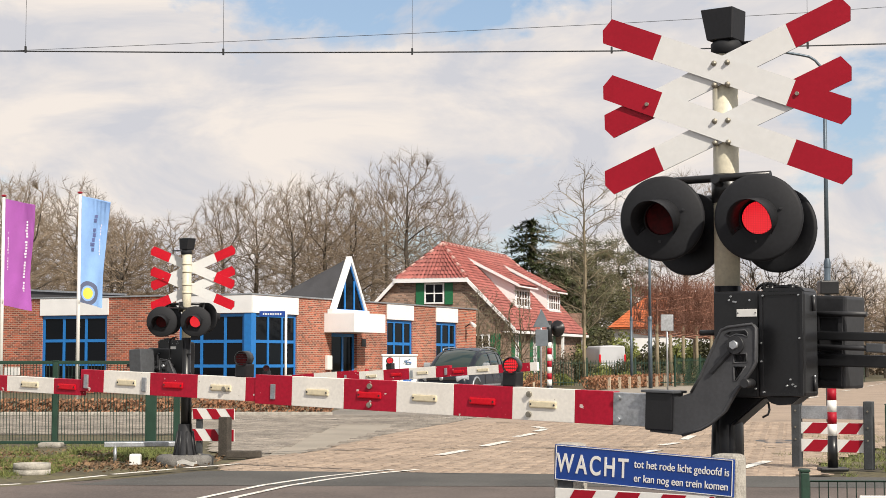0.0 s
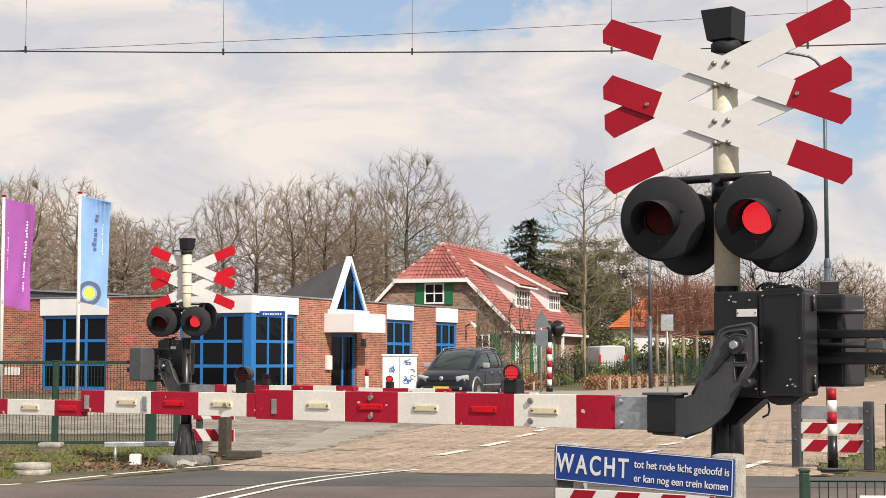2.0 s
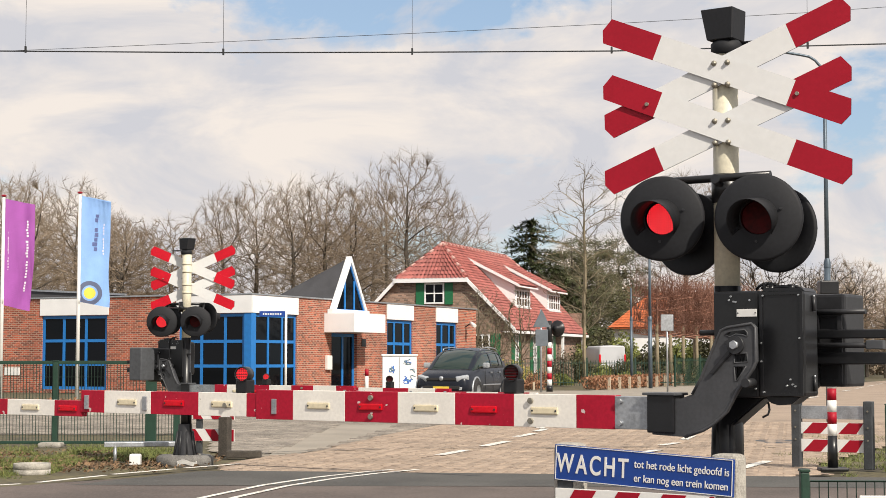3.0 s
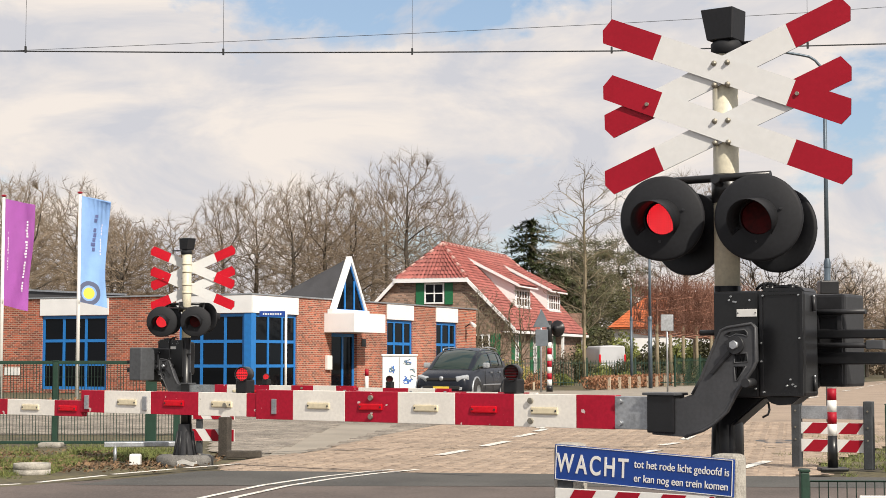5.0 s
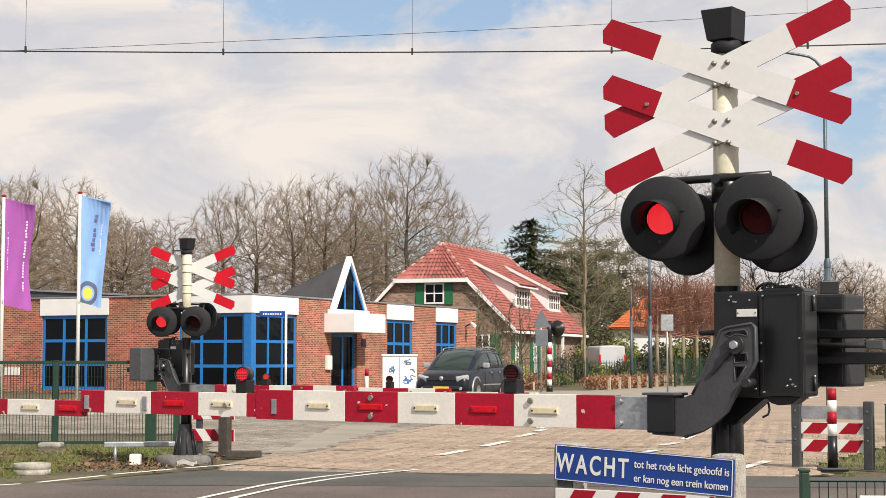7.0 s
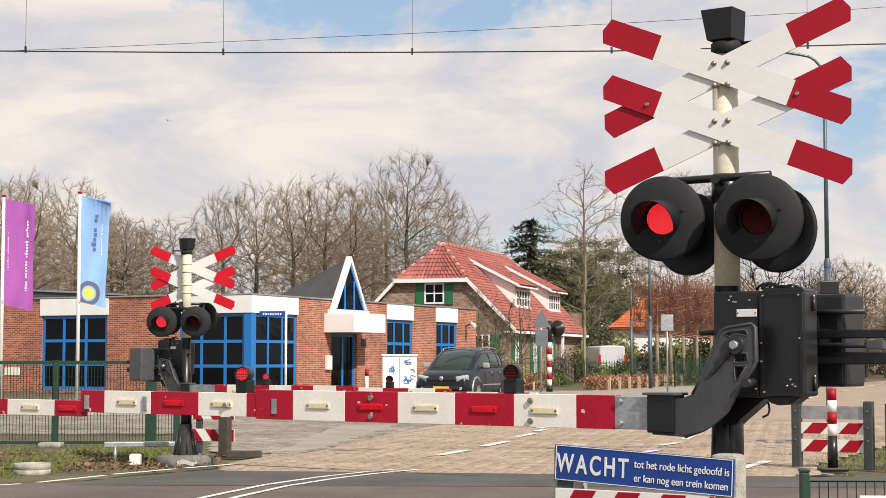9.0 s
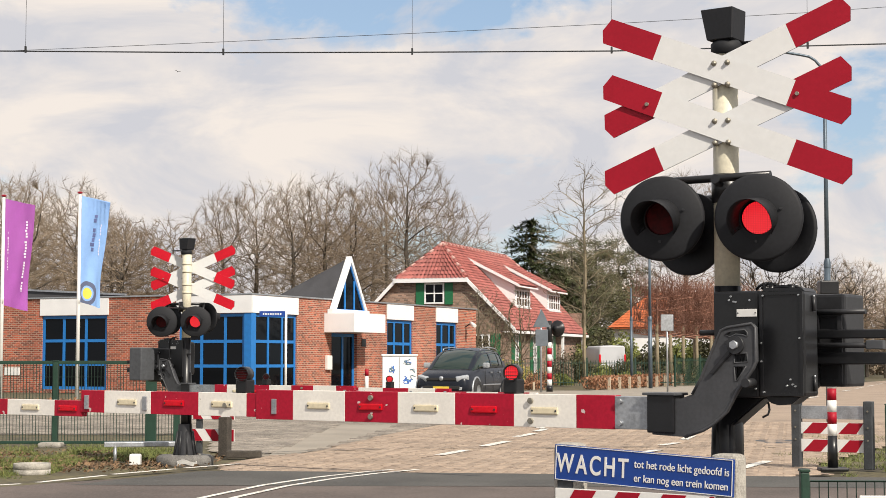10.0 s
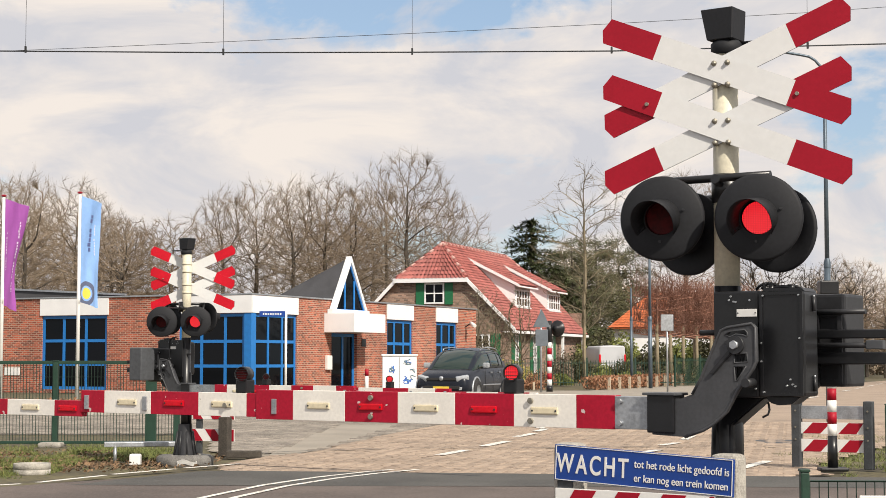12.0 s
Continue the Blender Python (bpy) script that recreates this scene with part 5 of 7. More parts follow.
def crown_tree(seed, m, label, height, wide, low=0.22, points=2600, mats=(None, None), trunk_r=0.0, spray=7, twig=0.013, leader=0.62, sweep=0.28):
    """A bare tree whose limbs fork outwards until they fill a rounded, uneven crown."""
    rng = np.random.default_rng(seed)
    zc, rz = (low + 1) * height / 2, (1 - low) * height / 2
    aim = []
    while len(aim) < points:
        p = rng.uniform(-1, 1, 3)
        d = float(np.linalg.norm(p))
        if not 0.15 < d < 1 or rng.random() > 0.25 + 0.75 * d:
            continue
        a = math.atan2(p[1], p[0])
        lump = 0.86 + 0.10 * math.sin(3 * a + seed) + 0.08 * math.sin(5 * a - 2 * p[2] + seed * 2) + 0.06 * math.sin(7 * p[2] + 2 * a)
        taper = 1 - 0.25 * max(0.0, -p[2])
        aim.append((p[0] * wide * lump * taper, p[1] * wide * lump * taper, zc + p[2] * rz * (0.93 + 0.07 * lump)))
    aim = np.array(aim)
    step = height / (38 if points > 1000 else 30)
    nodes, up_of = [np.zeros(3)], [-1]
    while nodes[-1][2] < height * leader:
        nodes.append(nodes[-1] + np.array([rng.normal(0, 0.05), rng.normal(0, 0.05), 1]) * step)
        up_of.append(len(nodes) - 2)
    pts = np.array(nodes)
    dist = np.linalg.norm(aim[:, None] - pts[None], axis=2)
    near, gap = dist.argmin(1), dist.min(1)
    alive = np.ones(len(aim), bool)
    for _ in range(110):
        live = np.where(alive)[0]
        if not len(live):
            break
        pull = {}
        for k in live:
            v = aim[k] - pts[near[k]]
            pull.setdefault(int(near[k]), []).append(v / (gap[k] + 1e-6))
        fresh = []
        for n, vs in pull.items():
            v = np.sum(vs, 0) / len(vs) + rng.normal(0, 0.14, 3) + np.array([0, 0, sweep])
            if up_of[n] >= 0:
                old = pts[n] - pts[up_of[n]]
                v = v + 0.55 * old / (np.linalg.norm(old) + 1e-6)
            fresh.append((n, pts[n] + step * v / (np.linalg.norm(v) + 1e-6)))
        first = len(pts)
        up_of += [n for n, _ in fresh]
        new_pts = np.array([p for _, p in fresh])
        pts = np.vstack([pts, new_pts])
        dd = np.linalg.norm(aim[live][:, None] - new_pts[None], axis=2)
        best = dd.min(1)
        closer = best < gap[live]
        near[live[closer]] = first + dd.argmin(1)[closer]
        gap[live[closer]] = best[closer]
        alive[live[gap[live] < step * 1.25]] = False
    load = np.zeros(len(pts))
    kids = np.zeros(len(pts), int)
    for i in range(len(pts) - 1, 0, -1):
        load[i] = max(load[i], 1.0)
        load[up_of[i]] += load[i]
        kids[up_of[i]] += 1
    thick = twig * np.maximum(load, 1) ** 0.46
    if trunk_r:
        thick = np.minimum(thick, trunk_r)
    heavy, light = [], []
    for i in range(1, len(pts)):
        p = up_of[i]
        a, b = Vector(pts[p]), Vector(pts[i])
        r0 = min(thick[p], thick[i] * 1.35)
        (heavy if thick[i] > 0.055 else light).append((a, b, r0, thick[i], 0 if thick[i] > 0.12 else (1 if thick[i] > 0.055 else 2)))
        if load[i] < 7:
            d = (b - a).normalized()
            for _ in range(spray if kids[i] == 0 else spray // 2):
                s = a.lerp(b, rng.random())
                e = (d + Vector(rng.normal(0, 0.30, 3)) + Vector((0, 0, 0.25))).normalized()
                light.append((s, s + e * float(rng.uniform(0.35, 1.0)) * step * 2.3, twig * 0.55, twig * 0.25, 2))
    t = thing("tree", m, label, "tree")
    for name, segs, mm in (("trunk", heavy, mats[0] or M_BARK), ("crown", light, mats[1] or M_TWIG)):
        o = new(name, tube_mesh(name, segs, [mm]))
        o.parent = t
    return t


BARE = "tall bare deciduous tree with fine grey-brown twigs"
protos = [crown_tree(11, pose(-30.9, 138, 0), BARE, 16.6, 5.2, 0.2),
          crown_tree(12, pose(-3.1, 140, 0), "tall bare tree with a wide rounded crown", 19.2, 6.2, 0.2, points=3400),
          crown_tree(13, pose(-12.4, 136, 0), BARE, 16.4, 4.3, 0.24),
          crown_tree(14, pose(-25.6, 131, 0), "broad bare tree with spreading limbs", 13.0, 5.4, 0.14, mats=(M_BARK, M_TWIG), sweep=0.0)]
for o in protos:
    tagged(o, group="bare trees behind the houses")
trng = random.Random(5)
for i, x, y, k in [(0, -37.5, 142, 1.02), (2, -34.2, 134, 1.02), (1, -40.5, 150, 0.92), (0, -27.5, 136, 0.82), (3, -22.2, 134, 1.02), (3, -29.6, 150, 1.12),
                   (2, -18.4, 137, 0.96), (0, -16.0, 140, 1.0), (0, -9.9, 138, 1.02), (2, -7.9, 141, 1.02), (0, 0.4, 150, 1.0), (2, -5.2, 150, 1.08), (3, -12.6, 156, 1.15), (3, -35.4, 160, 1.25),
                   (3, -42, 168, 1.25), (3, -7.0, 164, 1.2), (3, 1.2, 168, 1.1), (3, -10.2, 178, 1.3),
                   (1, 21.6, 145, 0.94), (0, 15, 200, 0.9), (2, 36, 150, 0.66), (1, 41, 160, 0.58), (3, 31, 165, 0.8), (3, 22, 190, 1.0), (3, 10, 180, 0.8), (3, 44, 150, 0.75), (2, 47, 140, 0.62), (3, 39, 135, 0.6), (3, 34.5, 128, 0.55), (3, 31.5, 136, 0.62), (3, 37, 127, 0.62), (3, 33.5, 145, 0.7), (3, 41.5, 142, 0.68), (3, 29.0, 140, 0.6), (3, 35.6, 138, 0.66)]:
    t = copy_thing(protos[i], pose(x, y, 0, 0, 0, trng.uniform(0, 360)))
    t.scale = (k, k, k)


# ---- signs and fences at the crossing ----
def text_mesh(body, size, depth, spacing=1.0):
    cu = bpy.data.curves.new("text", "FONT")
    cu.body, cu.size, cu.extrude, cu.space_character, cu.offset = body, size, depth, spacing, size * (0.016 if size > 0.1 else 0.004)
    ob = bpy.data.objects.new("text", cu)
    scene.collection.objects.link(ob)
    me = bpy.data.meshes.new_from_object(ob.evaluated_get(bpy.context.evaluated_depsgraph_get()))
    bpy.data.objects.remove(ob)
    return me


def striped_board(parent, x0, x1, z0, z1, y, th=0.012, step=0.22, name="striped_board", lean=0.6):
    """A white board with slanting red bars on its front."""
    bd = part(name, box(x0, x1, y, y + th, z0, z1, 0.002), M_WHITE, parent, "white board with slanting red stripes")
    h = z1 - z0
    x = x0 + 0.02
    while x < x1 - 0.03:
        b = [(x, z0 + 0.004), (x + step * 0.5, z0 + 0.004), (x + step * 0.5 + h * lean, z1 - 0.004), (x + h * lean, z1 - 0.004)]
        b = [(min(max(px, x0 + 0.004), x1 - 0.004), pz) for px, pz in b]
        part("stripe", prism(b, y - 0.003, y - 0.0005), M_RED, bd)
        x += step
    return bd


warn = thing("warning_sign", pose(1.293, 7.44, 0, 0, 0, -35), "blue enamel warning board on concrete fence posts", "sign")
SB = pose(0, 0, 0.88, 0, 2.6, 0)
board = part("sign_board", box(-0.625, 0.25, -0.486, -0.478, -0.137, 0.022, 0.003), M_BLUE, warn, "blue board with white lettering")
board.matrix_basis = SB
for z in (0.018, -0.133):
    part("sign_border", box(-0.617, 0.242, -0.4885, -0.4855, z - 0.0015, z + 0.0015), M_WHITE, board)
for x in (-0.617, 0.242):
    part("sign_border", box(x - 0.0015, x + 0.0015, -0.4885, -0.4855, -0.1335, 0.0185), M_WHITE, board)
for body, size, x, z, sp in (("WACHT", 0.118, -0.612, -0.098, 1.3), ("tot het rode licht gedoofd is", 0.047, -0.222, -0.05, 1.0), ("er kan nog een trein komen", 0.047, -0.222, -0.11, 1.0)):
    me = text_mesh(body, size, 0.001, sp)
    me.materials.append(M_WHITE)
    wdt = max(v.co.x for v in me.vertices)
    want = 0.362 if body == "WACHT" else (0.45 if body[0] == "t" else 0.445)
    ob = new("lettering", me)
    ob.parent = board
    ob["label"] = "white lettering"
    ob.matrix_basis = Matrix.Translation((x, -0.4875, z)) @ Matrix.Rotation(radians(90), 4, "X") @ Matrix.Diagonal((want / wdt, 1, 1, 1))
for x, top in ((0.19, 0.91), (-0.585, 0.935)):
    part("concrete_post", box(x - 0.062, x + 0.062, -0.470, -0.36, 0.0, top, 0.025), M_CONC, warn, "pebbly concrete post")
sb = striped_board(warn, -0.625, 0.16, 0.60, 0.735, -0.485)
part("bracket", box(-0.62, -0.54, -0.476, -0.468, 0.70, 0.79, 0.004), M_GREYPOST, warn)
part("rear_strap", box(-0.66, 0.3, -0.358, -0.34, 0.5, 0.6, 0.004), M_GREYPOST, warn)


def guard_fence(m, width, label, post_h=0.82):
    g = thing("guard_fence", m, label, "guard fence", "striped guard fences")
    for x in (0.0, width):
        part("post", box(x - 0.055, x + 0.055, -0.06, 0.06, 0, post_h, 0.012), M_GREYPOST, g, "dark grey post")
        for z in (0.35, 0.5, 0.7):
            part("bolt", rod((x, -0.07, z), (x, -0.055, z), 0.012, seg=6), M_BOLT, g)
    part("plain_board", box(0.057, width - 0.057, -0.02, 0.0, 0.60, 0.76, 0.004), M_GALV, g, "plain grey board")
    striped_board(g, 0.057, width - 0.057, 0.42, 0.56, -0.02, step=0.44, lean=0.9)
    striped_board(g, 0.057, width - 0.057, 0.20, 0.355, -0.02, step=0.44, lean=0.9)
    return g


guard_fence(pose(4.35, 20.24, 0, 0, 0, -29), 0.885, "grey guard fence with striped boards on the verge")

bol = thing("marker_post", pose(4.62, 19.55, 0), "red and white banded marker post on black foot", "marker post")
part("foot", box(-0.17, 0.17, -0.1, 0.1, 0, 0.05, 0.02), M_BLACK, bol)
part("lower_post", rod((0, 0, 0.04), (0, 0, 0.42), 0.062, 0.056, seg=16), M_BLACK, bol, "black lower post")
for i in range(6):
    part("band", rod((0, 0, 0.42 + i * 0.14), (0, 0, 0.56 + i * 0.14), 0.055, seg=16), M_WHITE if i % 2 == 0 else M_RED, bol, "white band" if i % 2 == 0 else "red band")


def mesh_fence(name, m, length, z0, z1, posts, label, pitch=0.05, vr=0.0028, hr=0.0035, hstep=0.2, rail=True, post_w=0.03):
    f = thing(name, m, label, "fence", "green wire fences")
    vs, fs = [], []

    def bar(a, b, r):
        a, b = Vector(a), Vector(b)
        d = (b - a).normalized()
        x = d.orthogonal().normalized()
        y = d.cross(x)
        k = len(vs)
        for c in (a, b):
            for i in range(3):
                t = 2.0944 * i
                vs.append(c + (x * math.cos(t) + y * math.sin(t)) * r)
        for i in range(3):
            fs.append((k + i, k + (i + 1) % 3, k + 3 + (i + 1) % 3, k + 3 + i))
    n = int(length / pitch)
    for i in range(n + 1):
        bar((i * pitch, 0, z0), (i * pitch, 0, z1), vr)
    z = z0
    while z < z1 + 0.01:
        bar((0, -0.006, z), (length, -0.006, z), hr)
        z += hstep
    part_from("wire_mesh", vs, fs, M_FENCE, f, "green welded wire mesh", "stuff")
    for x, w, h in posts:
        part("post", box(x - w, x + w, -0.035, 0.035, 0, h, 0.008), M_FENCE, f, "green steel post")
        part("post_cap", box(x - w - 0.004, x + w + 0.004, -0.039, 0.039, h, h + 0.015, 0.004), M_FENCE, f)
    if rail:
        part("top_rail", box(0, length, -0.025, 0.015, z1 - 0.02, z1 + 0.03, 0.006), M_FENCE, f)
    return f


mesh_fence("wire_fence", pose(-14.0, 25.4, 0, 0, 0, 0.5), 9.95, 0.06, 1.28, [(2.0, 0.035, 1.3), (5.0, 0.035, 1.3), (8.0, 0.04, 1.3), (9.48, 0.085, 1.32), (9.88, 0.05, 1.3)], "green wire mesh fence along the verge", vr=0.0055)
part("post_footing", box(-6.2, -5.85, 25.2, 25.6, -0.02, 0.06, 0.03), M_CONC)
part("bottom_rail", box(0, 9.95, -0.02, 0.015, 0.03, 0.075, 0.006), M_FENCE, bpy.data.objects["wire_fence"])
tagged(bpy.data.objects["post_footing"], "small concrete footing under a fence post", "footing")
nf = mesh_fence("wire_fence", pose(1.95, 9.0, 0, 0, 0, -3), 2.2, 0.05, 0.645, [(0.02, 0.024, 0.70)], "low green wire mesh fence near the camera", vr=0.0035, hr=0.006, hstep=0.2, rail=False)
notice = part("notice_plate", box(0.31, 0.7, -0.03, -0.022, 0.30, 0.575, 0.006), M_WHITE, nf, "white notice plate with grey bars")
for x, z, w in ((0.37, 0.535, 0.12), (0.37, 0.505, 0.22), (0.37, 0.47, 0.2)):
    part("notice_bar", box(x, x + w, -0.034, -0.0305, z, z + 0.015), M_GREYPOST, notice)
mesh_fence("wire_fence", pose(5.27, 19.62, 0, 0, 0, -20), 2.4, 0.06, 0.75, [(0.05, 0.05, 0.78), (2.3, 0.04, 0.78)], "low green wire mesh fence by the guard boards", vr=0.004)

# left verge things
wp = thing("wooden_post", pose(-2.99, 22.6, 0, 0, 0, -20), "weathered wooden post with striped boards", "post")
part("post", box(-0.07, 0.07, -0.07, 0.07, 0, 0.54, 0.015), M_WOOD, wp)
striped_board(wp, -0.55, 0.10, 0.20, 0.37, 0.075, step=0.3, lean=-0.7)
striped_board(wp, -0.55, 0.10, 0.50, 0.65, 0.075, step=0.3, lean=-0.7)
part("rear_post", box(-0.5, -0.42, 0.09, 0.15, 0, 0.66, 0.01), M_GREYPOST, wp)
tagged(part("timber_beam", box(-2.92, -2.45, 22.15, 22.3, 0.0, 0.1, 0.02), M_WOOD), "weathered timber beam lying on the verge", "beam")
tray = thing("cable_tray", pose(-4.40, 21.4, 0, 0, 0, 12), "galvanised steel tray on short stakes", "cable tray")
part("tray", box(0, 1.15, -0.12, 0.12, 0.195, 0.255, 0.008), M_GALV, tray)
for x, y in ((0.14, -0.1), (0.95, 0.0)):
    part("stake", rod((x, y, -0.02), (x, y, 0.2), 0.022, seg=8), M_GALV, tray)
tagged(part("marker_block", box(-3.97, -3.83, 20.85, 20.97, -0.02, 0.13, 0.02), M_WHITE), "small whitewashed concrete marker block", "block")
ringc = part("concrete_ring", lathe([(0.16, 0.0), (0.212, 0.0), (0.215, 0.003), (0.215, 0.057), (0.208, 0.06), (0.215, 0.063), (0.215, 0.127), (0.212, 0.13), (0.17, 0.13), (0.16, 0.02)], 32, axis="z"), M_CONC)
ringc.matrix_basis = pose(-4.82, 19.35, -0.02)
tagged(ringc, "grey concrete ring lying on the verge", "concrete ring")
# Thin dark patch lying on the road surface.
tagged(part("manhole_cover", box(5.1, 5.75, 26.0, 27.2, 0.002, 0.012, 0.004), M_IRON), "dark flat patch in the road", "manhole cover")


# ---- hedges: many small leaves in a clipped row ----
def leaf_cloud(rng, n, place, size, squash=0.6):
    vs, fs = [], []
    for _ in range(n):
        c = Vector(place(rng))
        d = Vector((rng.gauss(0, 1), rng.gauss(0, 1), rng.gauss(0, squash))).normalized()
        x = d.orthogonal().normalized()
        y = d.cross(x)
        s = size * rng.uniform(0.6, 1.4)
        k = len(vs)
        vs += [c - x * s, c + y * s * 0.55, c + x * s, c - y * s * 0.55]
        fs += [(k, k + 1, k + 2, k + 3)]
    return vs, fs


def hedge(m, length, depth, height, label, seed, count, leaf=0.05, stakes=0):
    rng = random.Random(seed)
    h = thing("hedge", m, label, "hedge", "clipped hedges")
    vs, fs = leaf_cloud(rng, count, lambda r: (r.uniform(0, length), r.gauss(0, depth * 0.3), 0.03 + height * r.random() ** 0.75 * (0.9 + 0.1 * math.sin(r.random() * 9))), leaf)
    part_from("leaves", vs, fs, M_BEECH, h, "dry brown leaves", "stuff")
    segs = []
    for i in range(int(length * 7)):
        p = Vector((rng.uniform(0, length), rng.gauss(0, depth * 0.2), 0))
        segs.append((p, p + Vector((rng.uniform(-0.1, 0.1), rng.uniform(-0.1, 0.1), height * rng.uniform(0.6, 0.95))), 0.012, 0.004, 2))
    tw = new("stems", tube_mesh("stems", segs, [M_TWIGD]))
    tw.parent = h
    tw["kind"] = "stuff"
    for i in range(stakes):
        x = length * (i + 0.4) / stakes
        part("stake", box(x - 0.05, x + 0.05, -depth * 0.75, -depth * 0.6, 0, height * 0.92, 0.01), M_STAKE, h, "pale wooden stake")
    return h


hedge(pose(-24, 40.6, 0), 21.3, 0.45, 0.36, "low clipped beech hedge with dry brown leaves", 3, 9000, 0.05)
hedge(pose(6.75, 74.5, 0, 0, 0, 69), 16.5, 0.9, 0.62, "clipped beech hedge with pale stakes along the road", 4, 9000, 0.06, stakes=9)
hedge(pose(2.9, 74.5, 0), 1.7, 0.7, 0.4, "short low beech hedge by the crossing", 5, 900, 0.06, stakes=2)
kerb = part("kerb", box(-24, -2.7, 40.15, 40.30, -0.02, 0.07, 0.015), M_CONC)
tagged(kerb, "pale concrete kerb along the side street", "kerb", kind="structure")


# ---- cabinet, car, van ----
cab = thing("street_cabinet", pose(-2.21, 60.0, 0, 0, 0, 3), "white utility cabinet with blue and grey graffiti", "utility cabinet")
part("plinth", box(0.03, 1.22, 0.03, 0.42, 0, 0.12, 0.01), M_CONC, cab)
body = part("body", box(0, 1.25, 0, 0.45, 0.1, 1.50, 0.02), M_FASCIA, cab, "white cabinet body")
part("lid", box(-0.04, 1.29, -0.04, 0.49, 1.50, 1.56, 0.02), M_FASCIA, cab)
for x in (0.62,):
    part("door_gap", box(x - 0.006, x + 0.006, -0.004, -0.001, 0.15, 1.46), M_GREYPOST, body)
M_INK = mat("graffiti_blue", (0.04, 0.16, 0.55), 0.6)
M_INKG = mat("graffiti_grey", (0.12, 0.2, 0.25), 0.6)
rg = random.Random(8)
for k in range(13):
    cu = bpy.data.curves.new("graffiti", "CURVE")
    cu.dimensions, cu.bevel_depth = "3D", 0.014
    sp = cu.splines.new("NURBS")
    sp.points.add(7)
    x0, z0 = (0.85 + 0.3 * rg.random(), 0.55 + 0.75 * rg.random()) if k < 9 else (0.25 + 0.15 * rg.random(), 0.85 + 0.2 * rg.random())
    for p in sp.points:
        p.co = (min(max(x0 + rg.uniform(-0.17, 0.17), 0.05), 1.2), -0.004, z0 + rg.uniform(-0.16, 0.16), 1)
    cu.materials.append(M_INK if k % 2 else M_INKG)
    g = new("graffiti", cu)
    g.parent = body


def loft(sections, name, material, parent, label="", closed=True):
    """Skins rings of points (all of one count) along a thing, with capped ends."""
    bm = bmesh.new()
    rings = [[bm.verts.new(p) for p in s] for s in sections]
    n = len(rings[0])
    for a, b in zip(rings, rings[1:]):
        for i in range(n):
            bm.faces.new((a[i], a[(i + 1) % n], b[(i + 1) % n], b[i])).smooth = True
    bm.faces.new(rings[0][::-1])
    bm.faces.new(rings[-1])
    bmesh.ops.recalc_face_normals(bm, faces=bm.faces)
    return part(name, bm, material, parent, label)


def body_ring(y, half, z0, z1, r=0.12):
    return [(-half + r, y, z0), (half - r, y, z0), (half, y, z0 + r), (half + 0.015, y, (z0 + z1) / 2), (half - 0.02, y, z1 - r * 0.8), (half - r, y, z1), (0, y, z1 + 0.025), (-half + r, y, z1), (-half + 0.02, y, z1 - r * 0.8), (-half - 0.015, y, (z0 + z1) / 2), (-half, y, z0 + r)]


def wheel(parent, x, y, r=0.33):
    w = part("wheel", lathe([(0.2, -0.1), (r - 0.03, -0.11), (r, -0.08), (r, 0.08), (r - 0.03, 0.11), (0.2, 0.1)], 24), M_TYRE, parent, "black tyre")
    w.matrix_basis = pose(x, y, r, 0, 0, 90)
    part("rim", lathe([(0.001, -0.085), (0.05, -0.09), (0.19, -0.075), (0.205, -0.1), (0.205, 0.1), (0.001, 0.085)], 20), M_GALV, w, "silver alloy rim")


car = thing("car", pose(0.72, 54.2, 0, 0, 0, -20), "dark grey compact people carrier parked facing the crossing", "car")
car.scale = (1.03, 1.03, 1.06)
loft([body_ring(-2.2, 0.70, 0.38, 0.66, 0.08), body_ring(-2.12, 0.80, 0.25, 0.80), body_ring(-1.85, 0.87, 0.2, 0.92), body_ring(-1.0, 0.90, 0.2, 1.07), body_ring(0.0, 0.91, 0.2, 1.08), body_ring(1.2, 0.91, 0.2, 1.10), body_ring(1.95, 0.88, 0.25, 1.08), body_ring(2.2, 0.78, 0.35, 0.95)], "body", M_CARP, car, "dark grey metallic body")
sub = car.children[0].modifiers.new("round", "SUBSURF")
sub.levels = sub.render_levels = 2
CABIN = [(-1.50, 0.76, 0.72, 0.93, 0.97), (-1.15, 0.80, 0.70, 0.98, 1.20), (-0.80, 0.82, 0.68, 1.00, 1.42), (-0.45, 0.83, 0.665, 1.02, 1.555), (-0.10, 0.83, 0.66, 1.03, 1.605),
         (0.50, 0.83, 0.65, 1.04, 1.625), (1.10, 0.82, 0.64, 1.04, 1.605), (1.55, 0.80, 0.61, 1.03, 1.54), (1.90, 0.77, 0.58, 1.01, 1.34), (2.12, 0.73, 0.60, 0.97, 1.05)]


def cabin_at(y, q, grow=0.0):
    """A point on the cabin's skin: q runs from the belt (0) over the roof's edge (1) to its middle (2)."""
    n = max(i for i in range(len(CABIN) - 1) if CABIN[i][0] <= y + 1e-6)
    a, b = CABIN[n], CABIN[n + 1]
    f = (y - a[0]) / (b[0] - a[0])
    lo, hi, z0, z1 = (a[k] * (1 - f) + b[k] * f for k in range(1, 5))
    if q <= 1:
        return (lo + (hi - lo) * q + 0.035 * math.sin(math.pi * q) + grow, y, z0 + (z1 - 0.05 - z0) * q)
    u = q - 1
    return (hi * (1 - u), y, z1 - 0.05 + 0.075 * math.sin(u * math.pi / 2) + grow)


